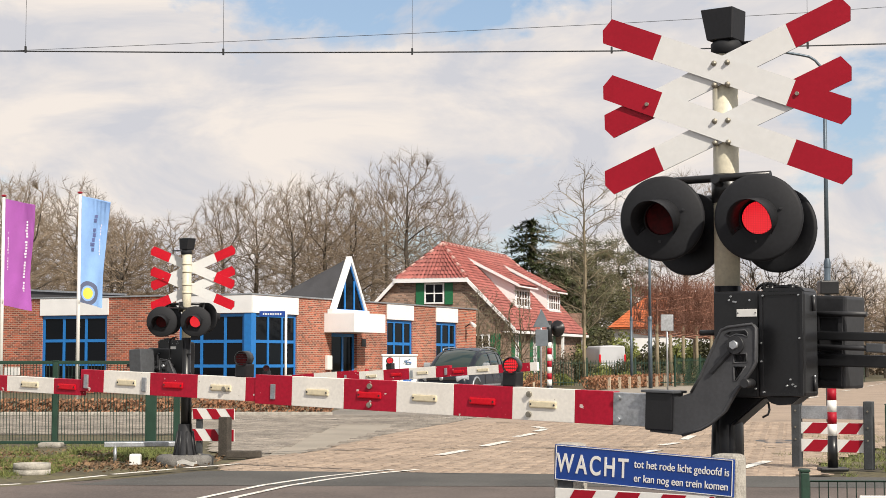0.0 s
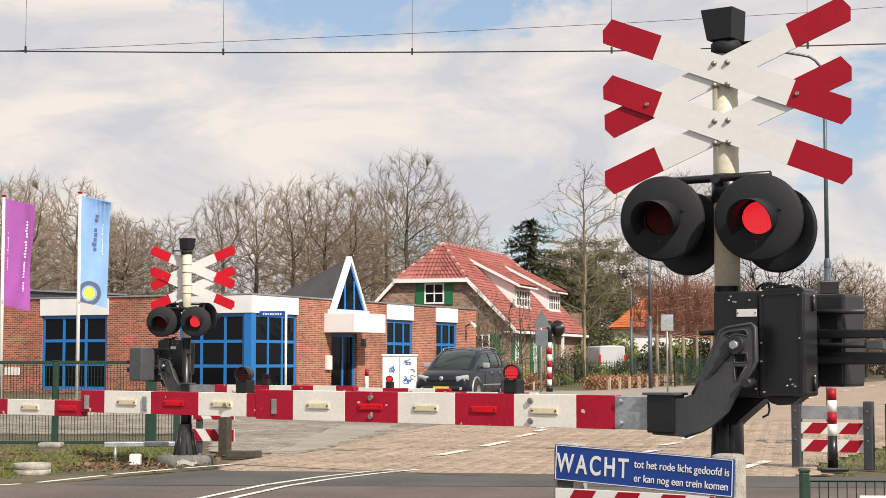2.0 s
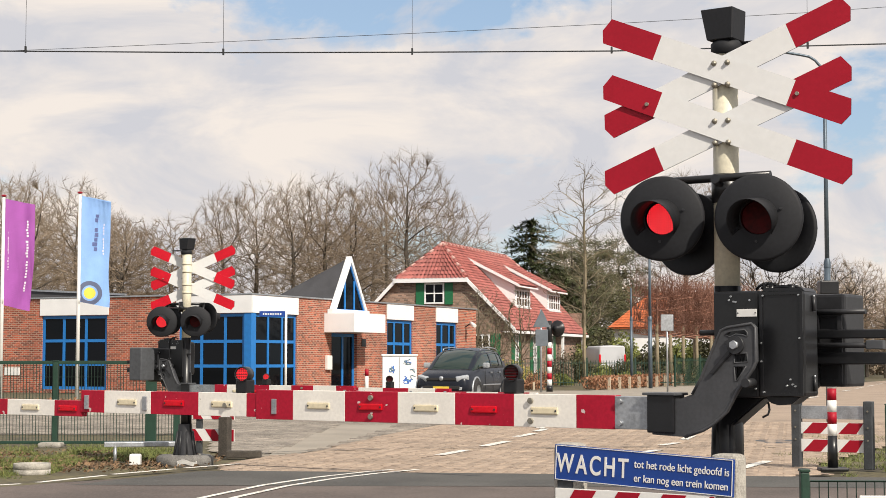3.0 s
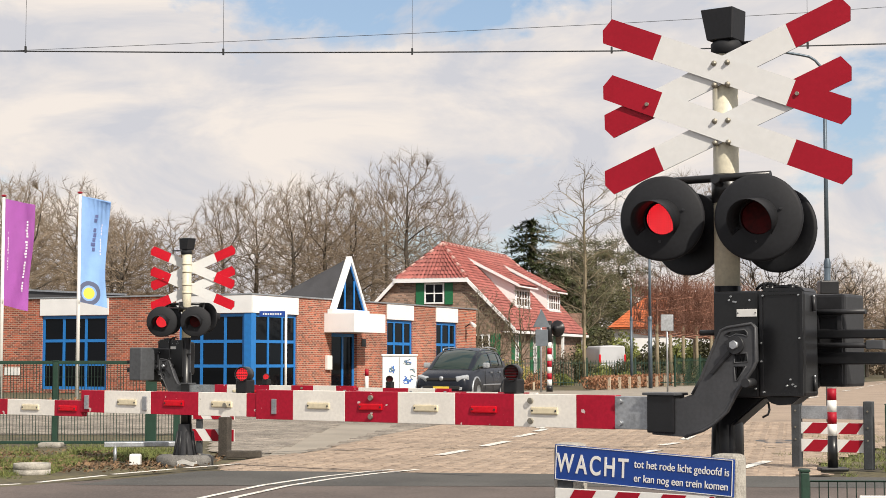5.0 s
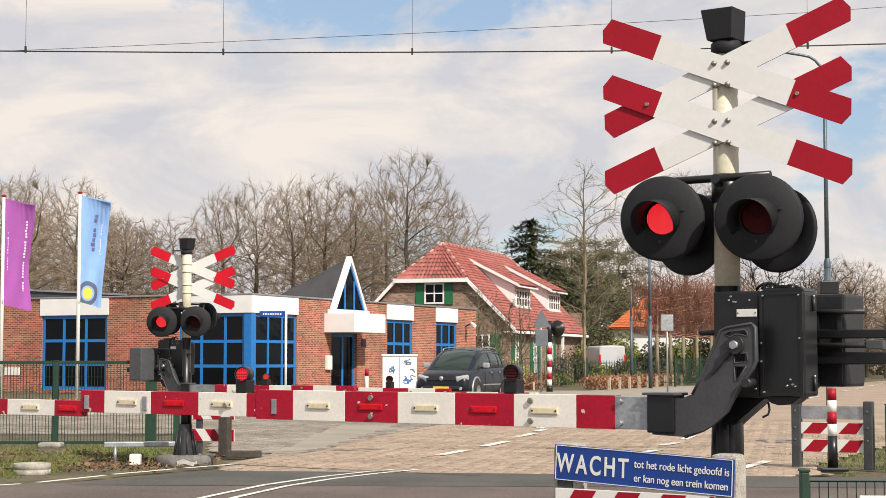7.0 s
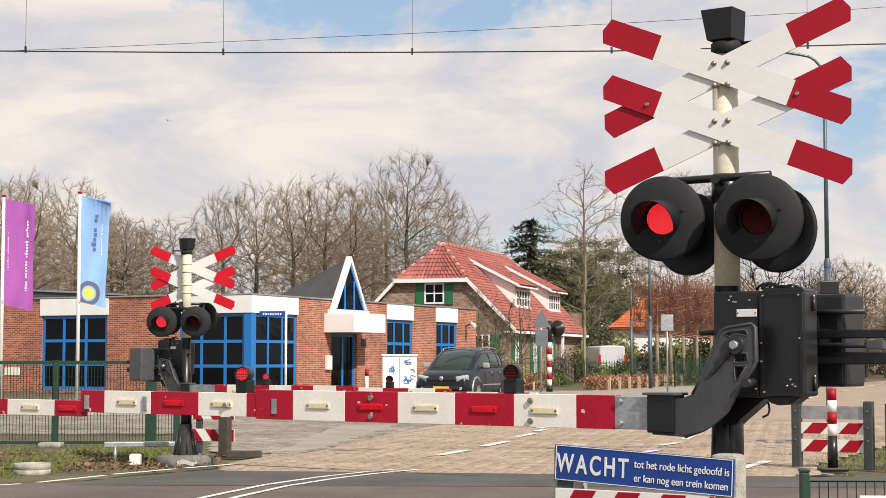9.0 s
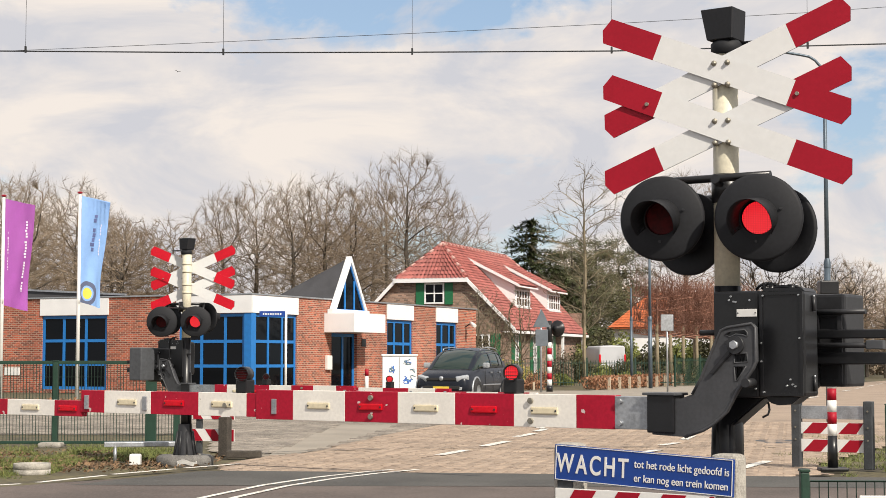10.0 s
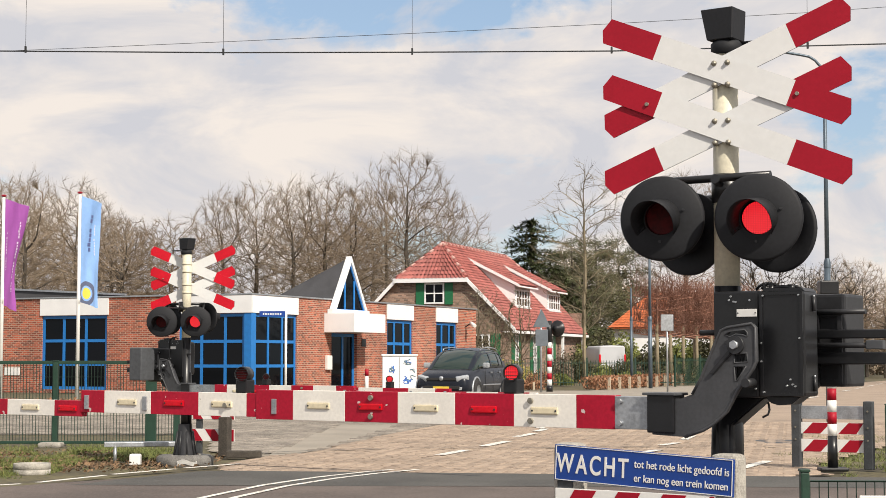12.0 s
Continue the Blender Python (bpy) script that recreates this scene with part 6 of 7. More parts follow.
def cabin_patch(name, y0, y1, q0, q1, material, label="", grow=0.012, ny=10, nq=6):
    """Panels lying on the cabin's skin, on one or both sides."""
    for s in (1, -1):
        vs, fs = [], []
        for i in range(ny + 1):
            for j in range(nq + 1):
                x, y, z = cabin_at(min(y0 + (y1 - y0) * i / ny, 2.11), q0 + (q1 - q0) * j / nq, grow)
                vs.append((s * x, y, z))
        for i in range(ny):
            for j in range(nq):
                k = i * (nq + 1) + j
                fs.append((k, k + 1, k + nq + 2, k + nq + 1))
        o = part_from(name, vs, fs, material, car, label)
        for p in o.data.polygons:
            p.use_smooth = True


rings = []
for y, *_ in CABIN:
    half = [cabin_at(min(y, 2.119), q) for q in (0, 0.25, 0.5, 0.75, 1.0, 1.2, 1.45, 1.7)]
    rings.append(half + [cabin_at(min(y, 2.119), 2.0)] + [(-x, yy, z) for x, yy, z in half[::-1]])
loft(rings, "cabin_glass", M_CARGLASS, car, "dark greenish windscreen and windows")
cabin_patch("roof_panel", -0.42, 1.75, 0.86, 2.0, M_CARP, "dark grey roof")
cabin_patch("windscreen_pillar", -1.5, -0.40, 0.86, 1.16, M_CARP, nq=3)
cabin_patch("rear_pillar", 1.42, 2.1, 0.0, 1.1, M_CARP)
cabin_patch("door_pillar", 0.10, 0.20, 0.0, 0.9, M_CARP, ny=2)
cabin_patch("door_pillar", 0.98, 1.06, 0.0, 0.9, M_CARP, ny=2)
cabin_patch("belt_line", -1.0, 2.0, 0.0, 0.10, M_TYRE, grow=0.014, nq=2)
part("cowl", box(-0.66, 0.66, -1.47, -1.36, 0.955, 1.0, 0.02), M_TYRE, car, "black wiper cowl")
for x in (-0.3, 0.28):
    part("wiper", rod((x - 0.25, -1.36, 1.06), (x + 0.2, -1.40, 1.03), 0.008, seg=6), M_TYRE, car)
for s in (1, -1):
    part("roof_rail", path_tube([(s * 0.62, -0.35, 1.57), (s * 0.635, -0.2, 1.63), (s * 0.63, 0.5, 1.66), (s * 0.62, 1.2, 1.635), (s * 0.60, 1.5, 1.56)], 0.018), M_GALV, car, "silver roof rail")
    part("mirror", box(s * 0.99 - 0.11, s * 0.99 + 0.11, -0.86, -0.74, 1.03, 1.19, 0.045), M_HEADLAMP, car, "silver door mirror")
    hl = part("headlight", box(-0.21, 0.21, -0.10, 0.08, -0.072, 0.072, 0.05), M_HEADLAMP, car, "clear headlight")
    hl.matrix_basis = pose(s * 0.63, -2.05, 0.73, 14, s * -9, s * 27)
    part("fog_light", rod((s * 0.62, -2.21, 0.42), (s * 0.62, -2.12, 0.42), 0.05, seg=12), M_HEADLAMP, car)
    for y in (-1.4, 1.35):
        part("wheel_arch", lathe([(0.37, 0.0), (0.42, 0.0), (0.42, 0.05), (0.37, 0.05), (0.37, 0.0)], 24), M_GALV, car, "silver wheel arch trim").matrix_basis = pose(s * 0.925 - 0.025, y, 0.36, 0, 0, 90)
        # Flat black disc on the uncut body stands for the shade inside the arch.
        part("wheel_well", lathe([(0.001, 0.0), (0.37, 0.0), (0.37, 0.03), (0.001, 0.03)], 24), M_TYRE, car).matrix_basis = pose(s * 0.91 - 0.015, y, 0.36, 0, 0, 90)
    wheel(car, s * 0.85, -1.4)
    wheel(car, s * 0.85, 1.35)
for s in (1, -1):
    part("door_strip", box(s * 0.92 - 0.012, s * 0.92 + 0.012, -0.9, 0.85, 0.50, 0.54, 0.008), M_GALV, car, "bright door strip")
    for y in (-0.62, 0.12, 0.95):
        part("door_seam", box(s * 0.915 - 0.004, s * 0.915 + 0.004, y - 0.006, y + 0.006, 0.35, 0.98), M_TYRE, car)
    for y in (-0.05, 0.8):
        part("door_handle", box(s * 0.915 - 0.014, s * 0.915 + 0.014, y - 0.09, y + 0.09, 0.88, 0.91, 0.008), M_GALV, car)
part("grille", box(-0.48, 0.48, -2.225, -2.17, 0.66, 0.74, 0.015), M_TYRE, car)
part("badge", lathe([(0.001, -2.24), (0.065, -2.24), (0.07, -2.22)], 20), M_GALV, car).location = (0, 0, 0.72)
part("lower_grille", box(-0.6, 0.6, -2.225, -2.15, 0.4, 0.5, 0.015), M_TYRE, car)
part("number_plate", box(-0.26, 0.26, -2.235, -2.205, 0.38, 0.48, 0.006), mat("plate_yellow", (0.7, 0.5, 0.05), 0.5), car, "plain yellow plate")

van = thing("van", pose(10.7, 110.5, 0, 0, 0, 192), "white delivery van parked behind the garden fence", "van")
van.scale = (1.0, 1.0, 1.1)
loft([body_ring(-2.2, 0.80, 0.4, 1.0), body_ring(-1.6, 0.9, 0.3, 1.15), body_ring(-1.1, 0.9, 0.3, 1.85), body_ring(-0.6, 0.9, 0.3, 2.1), body_ring(2.2, 0.9, 0.3, 2.12), body_ring(2.3, 0.86, 0.35, 2.05)], "body", mat("van_white", (0.5, 0.515, 0.54), 0.35, vary=0.06, scale=1.0), van, "white panel body")
for s in (1, -1):
    part("tail_light", box(s * 0.86 - 0.06, s * 0.86 + 0.06, 2.22, 2.33, 1.0, 1.6, 0.02), M_REFL_R, van, "red tail light")
    wheel(van, s * 0.82, -1.4)
    wheel(van, s * 0.82, 1.4)


# ---- street furniture further off ----
def post_thing(name, x, y, label, cat, group=""):
    return thing(name, pose(x, y, 0), label, cat, group)


sp_ = post_thing("warning_light", 4.6, 71.0, "striped post with black signal head", "warning light")
for i in range(7):
    part("band", rod((0, 0, 0.25 + i * 0.27), (0, 0, 0.52 + i * 0.27), 0.10, seg=12), M_RED if i % 2 else M_WHITE, sp_, "red band" if i % 2 else "white band")
part("foot", rod((0, 0, 0), (0, 0, 0.25), 0.14, seg=12), M_BLACK, sp_)
part("upper_post", rod((0, 0, 2.14), (0, 0, 3.05), 0.12, seg=12), M_BLACK, sp_, "black upper post")
part("arm", rod((0, 0, 2.75), (0.3, 0.05, 2.75), 0.05, seg=8), M_BLACK, sp_)
d = part("signal_head", lathe([(0.001, -0.05), (0.36, -0.04), (0.36, 0.02), (0.16, 0.06), (0.14, 0.2), (0.001, 0.22)], 24), M_BLACK, sp_, "black signal head seen obliquely")
d.matrix_basis = pose(0.36, 0.05, 2.72, 0, 0, 140)

ts = post_thing("road_sign", 4.15, 69.5, "grey back of a triangular road sign on a pole", "road sign", "road signs")
part("pole", rod((0, 0, 0), (0, 0, 3.5), 0.045, seg=10), M_GALV, ts)
part("triangle_plate", prism([(-0.42, 2.75), (0.42, 2.75), (0.0, 3.5)], -0.08, -0.06), M_SIGNBACK, ts, "grey triangular sign back").matrix_basis = pose(0, 0, 0, 0, 0, 25)
part("lower_plate", box(-0.3, 0.3, -0.08, -0.06, 1.95, 2.65, 0.01), M_SIGNBACK, ts, "grey rectangular sign back").matrix_basis = pose(0, 0, 0, 0, 0, 25)

bs = post_thing("road_sign", 9.56, 70.0, "grey-blue back of a square sign on a thin pole", "road sign", "road signs")
part("pole", rod((0, 0, 0), (0, 0, 3.3), 0.04, seg=10), M_GALV, bs)
part("plate", box(-0.27, 0.27, -0.07, -0.05, 2.6, 3.3, 0.03), M_GALV, bs, "pale square plate")

ss = post_thing("street_sign", -4.50, 47.0, "small blue street name plate on a white pole", "street sign", "road signs")
part("pole", rod((0, 0, 0), (0, 0, 2.78), 0.035, seg=10), M_WHITE, ss)
pl = part("plate", box(-0.76, -0.02, -0.05, -0.035, 2.58, 2.74, 0.01), M_BLUE, ss, "blue name plate with a white bar")
for i in range(8):
    part("name_bar", box(-0.66 + i * 0.07, -0.62 + i * 0.07, -0.055, -0.0505, 2.63, 2.685), M_WHITE, pl)

rp = post_thing("marker_post", -2.9, 62.5, "small red and white marker post by the entrance", "marker post")
part("post", rod((0, 0, 0), (0, 0, 0.75), 0.07, seg=12), M_WHITE, rp)
part("head", rod((0, 0, 0.75), (0, 0, 1.0), 0.075, seg=12), M_RED, rp, "red head")


def street_lamp(x, y, h, label, arm=None, r=0.07):
    s = thing("street_lamp", pose(x, y, 0), label, "street lamp", "street lamps")
    part("post", rod((0, 0, 0), (0, 0, 3.4), r * 1.35, seg=16), M_LAMPPOST, s)
    part("collar", lathe([(r * 1.5, 3.3), (r * 1.5, 3.42), (r, 3.5)], 16, axis="z"), M_LAMPPOST, s)
    part("shaft", rod((0, 0, 3.4), (0, 0, h - (0.55 if arm else 0)), r, r * 0.7, seg=14), M_LAMPPOST, s)
    if arm:
        cu = bpy.data.curves.new("arm", "CURVE")
        cu.dimensions, cu.bevel_depth = "3D", r * 0.6
        q = cu.splines.new("POLY")
        pts = [(arm * (1 - math.cos(a)), 0, h - 0.55 + 0.55 * math.sin(a)) for a in (0, 0.3, 0.6, 0.9, 1.2, 1.57)] + [(arm * 1.6, 0, h + 0.05), (arm * 3.4, 0, h + 0.22)]
        q.points.add(len(pts) - 1)
        for p, c in zip(q.points, pts):
            p.co = (*c, 1)
        cu.materials.append(M_LAMPPOST)
        o = new("arm", cu)
        o.parent = s
        part("luminaire", box(arm * 3.3 - 0.4, arm * 3.3 + 0.2, -0.11, 0.11, h + 0.14, h + 0.28, 0.04), M_LAMPPOST, s)
    return s


lamp = street_lamp(8.22, 35.0, 7.9, "slate-blue street lamp with a bent arm", arm=-0.5, r=0.05)
part("sensor_box", box(-0.2, 0.2, -0.2, 0.15, 2.72, 3.02, 0.03), M_BLACK, lamp, "black box on the lamp post")
street_lamp(10.1, 80.0, 7.2, "slim slate-blue street lamp post by the hedge", r=0.075)
street_lamp(9.25, 80.6, 4.9, "slim green lamp post by the hedge", r=0.05)


def iron_fence(m, length, height, label, pitch=0.14):
    f = thing("iron_fence", m, label, "fence", "garden fences")
    vs, fs = [], []
    x = 0.0
    while x < length:
        k = len(vs)
        for z in (0.05, height):
            for dx, dy in ((-0.012, -0.012), (0.012, -0.012), (0.012, 0.012), (-0.012, 0.012)):
                vs.append((x + dx, dy, z))
        for i in range(4):
            fs.append((k + i, k + (i + 1) % 4, k + 4 + (i + 1) % 4, k + 4 + i))
        x += pitch
    part_from("railing", vs, fs, M_FENCE, f, "dark green upright bars", "stuff")
    for z in (0.2, height - 0.15):
        part("rail", box(0, length, -0.02, 0.02, z, z + 0.04), M_FENCE, f)
    n = int(length / 2.5)
    for i in range(n + 1):
        part("post", box(i * 2.5 - 0.04, i * 2.5 + 0.04, -0.04, 0.04, 0, height + 0.15, 0.01), M_FENCE, f)
    return f


iron_fence(pose(2.4, 84, 0, 0, 0, 4), 9.5, 1.35, "dark green iron garden fence of the house")
iron_fence(pose(12.0, 85, 0, 0, 0, 50), 22, 1.5, "dark green iron fence along the road", pitch=0.11)


# ---- more trees and shrubs ----
def conifer(m, height, radius, label, seed, material, tiers=26, low=0.12, droop=0.25):
    rng = random.Random(seed)
    t = thing("tree", m, label, "tree")
    part("trunk", rod((0, 0, 0), (0, 0, height * 0.97), 0.22, 0.02, seg=8), M_BARK, t)
    vs, fs = [], []
    for i in range(tiers):
        f = i / tiers
        z = height * (low + (1 - low) * f)
        rad = radius * (1 - f) ** 0.62 * rng.uniform(0.75, 1.15) + 0.12
        for j in range(max(6, int(20 * (1 - f)) + 6)):
            a = rng.uniform(0, 6.283)
            ln = rad * rng.uniform(0.6, 1.1)
            d = Vector((math.cos(a), math.sin(a), 0))
            for s in range(60):
                u = (s + rng.random()) / 60
                c = d * ln * u + Vector((0, 0, z - droop * ln * u + rng.uniform(-0.12, 0.12))) + Vector((rng.gauss(0, 0.1), rng.gauss(0, 0.1), 0)) * (0.4 + u)
                e = (d + Vector((rng.gauss(0, 0.6), rng.gauss(0, 0.6), rng.gauss(-0.05, 0.3)))).normalized()
                w = e.cross(Vector((0, 0, 1))).normalized() * 0.09
                k = len(vs)
                L = 0.38 * rng.uniform(0.7, 1.3)
                vs += [c - w, c + w, c + e * L]
                fs.append((k, k + 1, k + 2))
    part_from("crown", vs, fs, material, t, "dark green needles", "")
    return t


conifer(pose(7.1, 131, 0), 12.9, 8.6, "dark green spruce behind the house", 21, M_NEEDLE, tiers=30, droop=0.12)
conifer(pose(9.2, 133, 0), 9.0, 4.2, "dark green spruce behind the house", 22, M_NEEDLE, low=0.05)


def pine(m, height, radius, seed, label):
    """A loose pine: bent limbs that end in needle clumps."""
    rng = random.Random(seed)
    t = thing("tree", m, label, "tree")
    segs = [(Vector((0, 0, 0)), Vector((0.2, 0, height * 0.5)), 0.2, 0.14, 0), (Vector((0.2, 0, height * 0.5)), Vector((0, 0.1, height * 0.95)), 0.14, 0.03, 0)]
    limbs, vs, fs = [], [], []
    for i in range(95):
        f = 0.12 + 0.86 * rng.random()
        a = rng.uniform(0, 6.283)
        wide = radius * (0.45 + 0.75 * math.sin(math.pi * min(f * 0.9 + 0.08, 1.0))) * rng.uniform(0.35, 1.0)
        base = Vector((0.1, 0, height * f * 0.92))
        tip = base + Vector((math.cos(a) * wide, math.sin(a) * wide, rng.uniform(-0.1, 0.12) * height * 0.5))
        limbs.append((base, tip, 0.035, 0.012, 2))
        for _ in range(110):
            c = base.lerp(tip, rng.uniform(0.45, 1.1)) + Vector((rng.gauss(0, 0.32), rng.gauss(0, 0.32), rng.gauss(0.05, 0.2)))
            e = Vector((rng.gauss(0, 1), rng.gauss(0, 1), rng.gauss(0.3, 0.7))).normalized()
            w = e.orthogonal().normalized() * 0.045
            k = len(vs)
            vs += [c - w, c + w, c + e * rng.uniform(0.2, 0.42)]
            fs.append((k, k + 1, k + 2))
    o = new("trunk", tube_mesh("trunk", segs + limbs, [M_BARK]))
    o.parent = t
    part_from("crown", vs, fs, M_PINE, t, "olive-green needle clumps")
    return t


pine(pose(13.2, 142, 0), 13.0, 4.4, 23, "broad olive-green pine behind the garden")
pine(pose(10.8, 138, 0), 12.2, 4.2, 24, "broad olive-green pine behind the garden")
pine(pose(15.6, 146, 0), 12.2, 4.4, 25, "broad olive-green pine behind the garden")
pine(pose(8.8, 140, 0), 9.4, 3.6, 26, "broad olive-green pine behind the garden")
pine(pose(12.0, 146, 0), 10.5, 4.2, 27, "broad olive-green pine behind the garden")
M_PALE = mat("pale_twigs", (0.21, 0.175, 0.115), 0.9, vary=0.25, scale=2, random_amt=0.2, island=True)
crown_tree(31, pose(7.5, 86, 0), "slender bare tree with pale spreading branches", 11.7, 3.1, 0.22, points=950, mats=(M_PALE, M_PALE), trunk_r=0.10, spray=4, twig=0.0105, leader=0.80, sweep=0.3)
crown_tree(32, pose(1.9, 91, 0), "small bare shrub tree before the gable", 5.6, 1.9, 0.05, points=620, mats=(M_PALE, M_PALE), trunk_r=0.05, spray=3, twig=0.009, leader=0.3)
crown_tree(33, pose(4.4, 92, 0), "small bare shrub tree before the house", 5.4, 1.3, 0.05, points=620, mats=(M_PALE, M_PALE), trunk_r=0.05, spray=3, twig=0.009, leader=0.3)
crown_tree(37, pose(2.8, 90, 0), "small bare shrub tree before the gable", 4.4, 1.5, 0.05, points=620, mats=(M_PALE, M_PALE), trunk_r=0.05, spray=3, twig=0.009, leader=0.3)
crown_tree(38, pose(1.3, 93, 0), "small bare shrub tree before the gable", 4.6, 1.3, 0.05, points=620, mats=(M_PALE, M_PALE), trunk_r=0.05, spray=3, twig=0.009, leader=0.3)
crown_tree(34, pose(31, 92, 0), "dark bare tree with crooked limbs", 8.2, 4.6, 0.2, points=700, mats=(M_BARK, M_BARK), spray=4, twig=0.016, leader=0.4)
crown_tree(35, pose(22.0, 112, 0), "dark bare tree with crooked limbs", 9.0, 4.4, 0.3, points=700, mats=(M_BARK, M_BARK), spray=4, twig=0.016, leader=0.4)
crown_tree(36, pose(25.5, 108, 0), "dark bare tree with crooked limbs", 7.6, 3.6, 0.3, points=700, mats=(M_BARK, M_BARK), spray=4, twig=0.016, leader=0.4)


def espalier(m, seed):
    rng = random.Random(seed)
    t = thing("tree", m, "pollarded lime with a flat russet twig screen", "tree", "trained limes along the road")
    part("trunk", rod((0, 0, 0), (0, 0, 3.4), 0.13, 0.09, seg=8), M_PALE, t)
    segs = []
    for z in (2.9, 3.6, 4.3, 5.0):
        for s in (1, -1):
            a, b = Vector((0, 0, z - 0.2)), Vector((s * 1.35, 0, z))
            segs.append((a, b, 0.05, 0.03, 1))
            for k in range(46):
                p = a.lerp(b, rng.random())
                q = p + Vector((rng.gauss(0, 0.25), rng.gauss(0, 0.3), rng.uniform(0.4, 1.5)))
                segs.append((p, q, 0.014, 0.006, 2))
                for _ in range(2):
                    p2 = p.lerp(q, rng.random())
                    segs.append((p2, p2 + Vector((rng.gauss(0, 0.3), rng.gauss(0, 0.3), rng.uniform(0.0, 0.6))), 0.009, 0.005, 2))
    segs.append((Vector((0, 0, 3.3)), Vector((0, 0, 5.4)), 0.09, 0.04, 1))
    c = new("crown", tube_mesh("crown", segs, [M_TWIGR]))
    c.parent = t
    c["label"] = "russet twigs"
    return t


lime = espalier(pose(12.0, 92, 0), 41)
lime2 = espalier(pose(13.1, 94.5, 0, 0, 0, 10), 42)
for i, (x, y) in enumerate(((14.2, 97), (15.3, 99), (16.5, 101), (18.0, 104), (19.6, 107), (15.8, 103), (17.6, 106.5), (21.3, 110))):
    copy_thing((lime, lime2)[i % 2], pose(x, y, 0, 0, 0, 25 * i))


def shrub(m, r, h, label, seed, material, count=1500, leaf=0.06):
    rng = random.Random(seed)
    s = thing("shrub", m, label, "shrub", "garden shrubs")

    def place(g):
        a, q = g.uniform(0, 6.283), g.random() ** 0.5
        return (r * q * math.cos(a), r * q * math.sin(a), 0.05 + h * g.random() * (1 - 0.55 * q * q) * (0.85 + 0.15 * math.sin(5 * a)))
    vs, fs = leaf_cloud(rng, count, place, leaf, 1.0)
    part_from("leaves", vs, fs, material, s, "", "stuff")
    segs = [(Vector((0, 0, 0)), Vector((rng.gauss(0, r * 0.4), rng.gauss(0, r * 0.4), h * 0.8)), 0.02, 0.006, 2) for _ in range(12)]
    o = new("stems", tube_mesh("stems", segs, [M_TWIGD]))
    o.parent = s
    return s


M_FORSY = mat("yellow_blossom_leaves", (0.36, 0.31, 0.09), 0.8, vary=0.3, random_amt=0.3, island=True)
M_LEAFY = mat("spring_leaves", (0.17, 0.19, 0.05), 0.8, vary=0.3, random_amt=0.35, island=True)
for i, (x, y, r, h, mm) in enumerate(((2.9, 88, 0.9, 1.5, M_FORSY), (4.0, 88.5, 0.9, 1.5, M_FORSY), (5.2, 87, 0.8, 0.9, M_BEECH), (6.3, 88, 0.7, 0.7, M_LEAFY), (8.6, 90, 0.9, 0.8, M_LEAFY), (10.4, 91, 0.9, 0.9, M_LEAFY), (12.2, 93, 1.0, 1.1, M_PINE), (14.4, 96, 1.1, 1.3, M_PINE))):
    shrub(pose(x, y, 0), r, h, "small garden shrub behind the iron fence", 60 + i, mm)
for i, (x, y, r, h, mm) in enumerate(((7.3, 100.5, 0.7, 2.1, M_TWIGD), (8.1, 101.5, 0.75, 2.4, M_PINE), (9.1, 103.5, 0.7, 1.35, M_PINE), (10.1, 104, 0.8, 1.3, M_LEAFY), (11.2, 104, 0.8, 1.45, M_PINE), (12.3, 105, 0.8, 1.2, M_TWIGD))):
    shrub(pose(x, y, 0), r, h, "brownish garden shrub in front of the parked van", 120 + i, mm, 2200, 0.07)
for i in range(9):
    shrub(pose(9.0 + i * 1.9, 113 + (i % 3) * 2, 0), 1.5, 2.9 + 0.4 * (i % 3), "tall brownish-green garden hedge shrub", 80 + i, M_PINE if i % 2 else M_LEAFY, 4200, 0.12)
# thicket behind the gardens closes the view below the crowns
for i in range(22):
    x = -46 + i * 4.6 + (i % 3) * 0.7
    shrub(pose(x, 172 - (i % 4) * 3, 0), 3.4, 5.5 + (i % 5) * 0.5, "dense brown thicket behind the houses", 90 + i, M_TWIGD if i % 3 else M_PINE, 2200, 0.2)


# ---- grass of the verges ----
def grass(name, areas, n, seed, label):
    rng = random.Random(seed)
    vs, fs = [], []
    for _ in range(n):
        x0, x1, y0, y1 = areas[rng.randrange(len(areas))]
        x, y = rng.uniform(x0, x1), rng.uniform(y0, y1)
        if noise.noise(Vector((x * 1.3, y * 1.3, 4.0))) < -0.05:
            continue
        a, h = rng.uniform(0, 6.283), rng.uniform(0.02, 0.085)
        k = len(vs)
        w = 0.005
        vs += [(x - w * math.cos(a), y - w * math.sin(a), -0.02), (x + w * math.cos(a), y + w * math.sin(a), -0.02), (x + rng.gauss(0, 0.03), y + rng.gauss(0, 0.03), -0.02 + h)]
        fs.append((k, k + 1, k + 2))
    o = part_from(name, vs, fs, M_BLADE)
    return tagged(o, label, "grass", kind="stuff")


grass("grass", [(-8.5, -4.3, 20.0, 26.5), (-7.0, -4.6, 18.6, 23.0), (-6.2, -3.6, 21.5, 25.0), (-7.5, -4.6, 19.0, 21.5)], 42000, 71, "short tufted grass on the verge")
grass("grass", [(4.6, 7.5, 18.4, 23.5), (6.2, 9.5, 20.0, 29.0)], 16000, 72, "short grass round the guard fence")

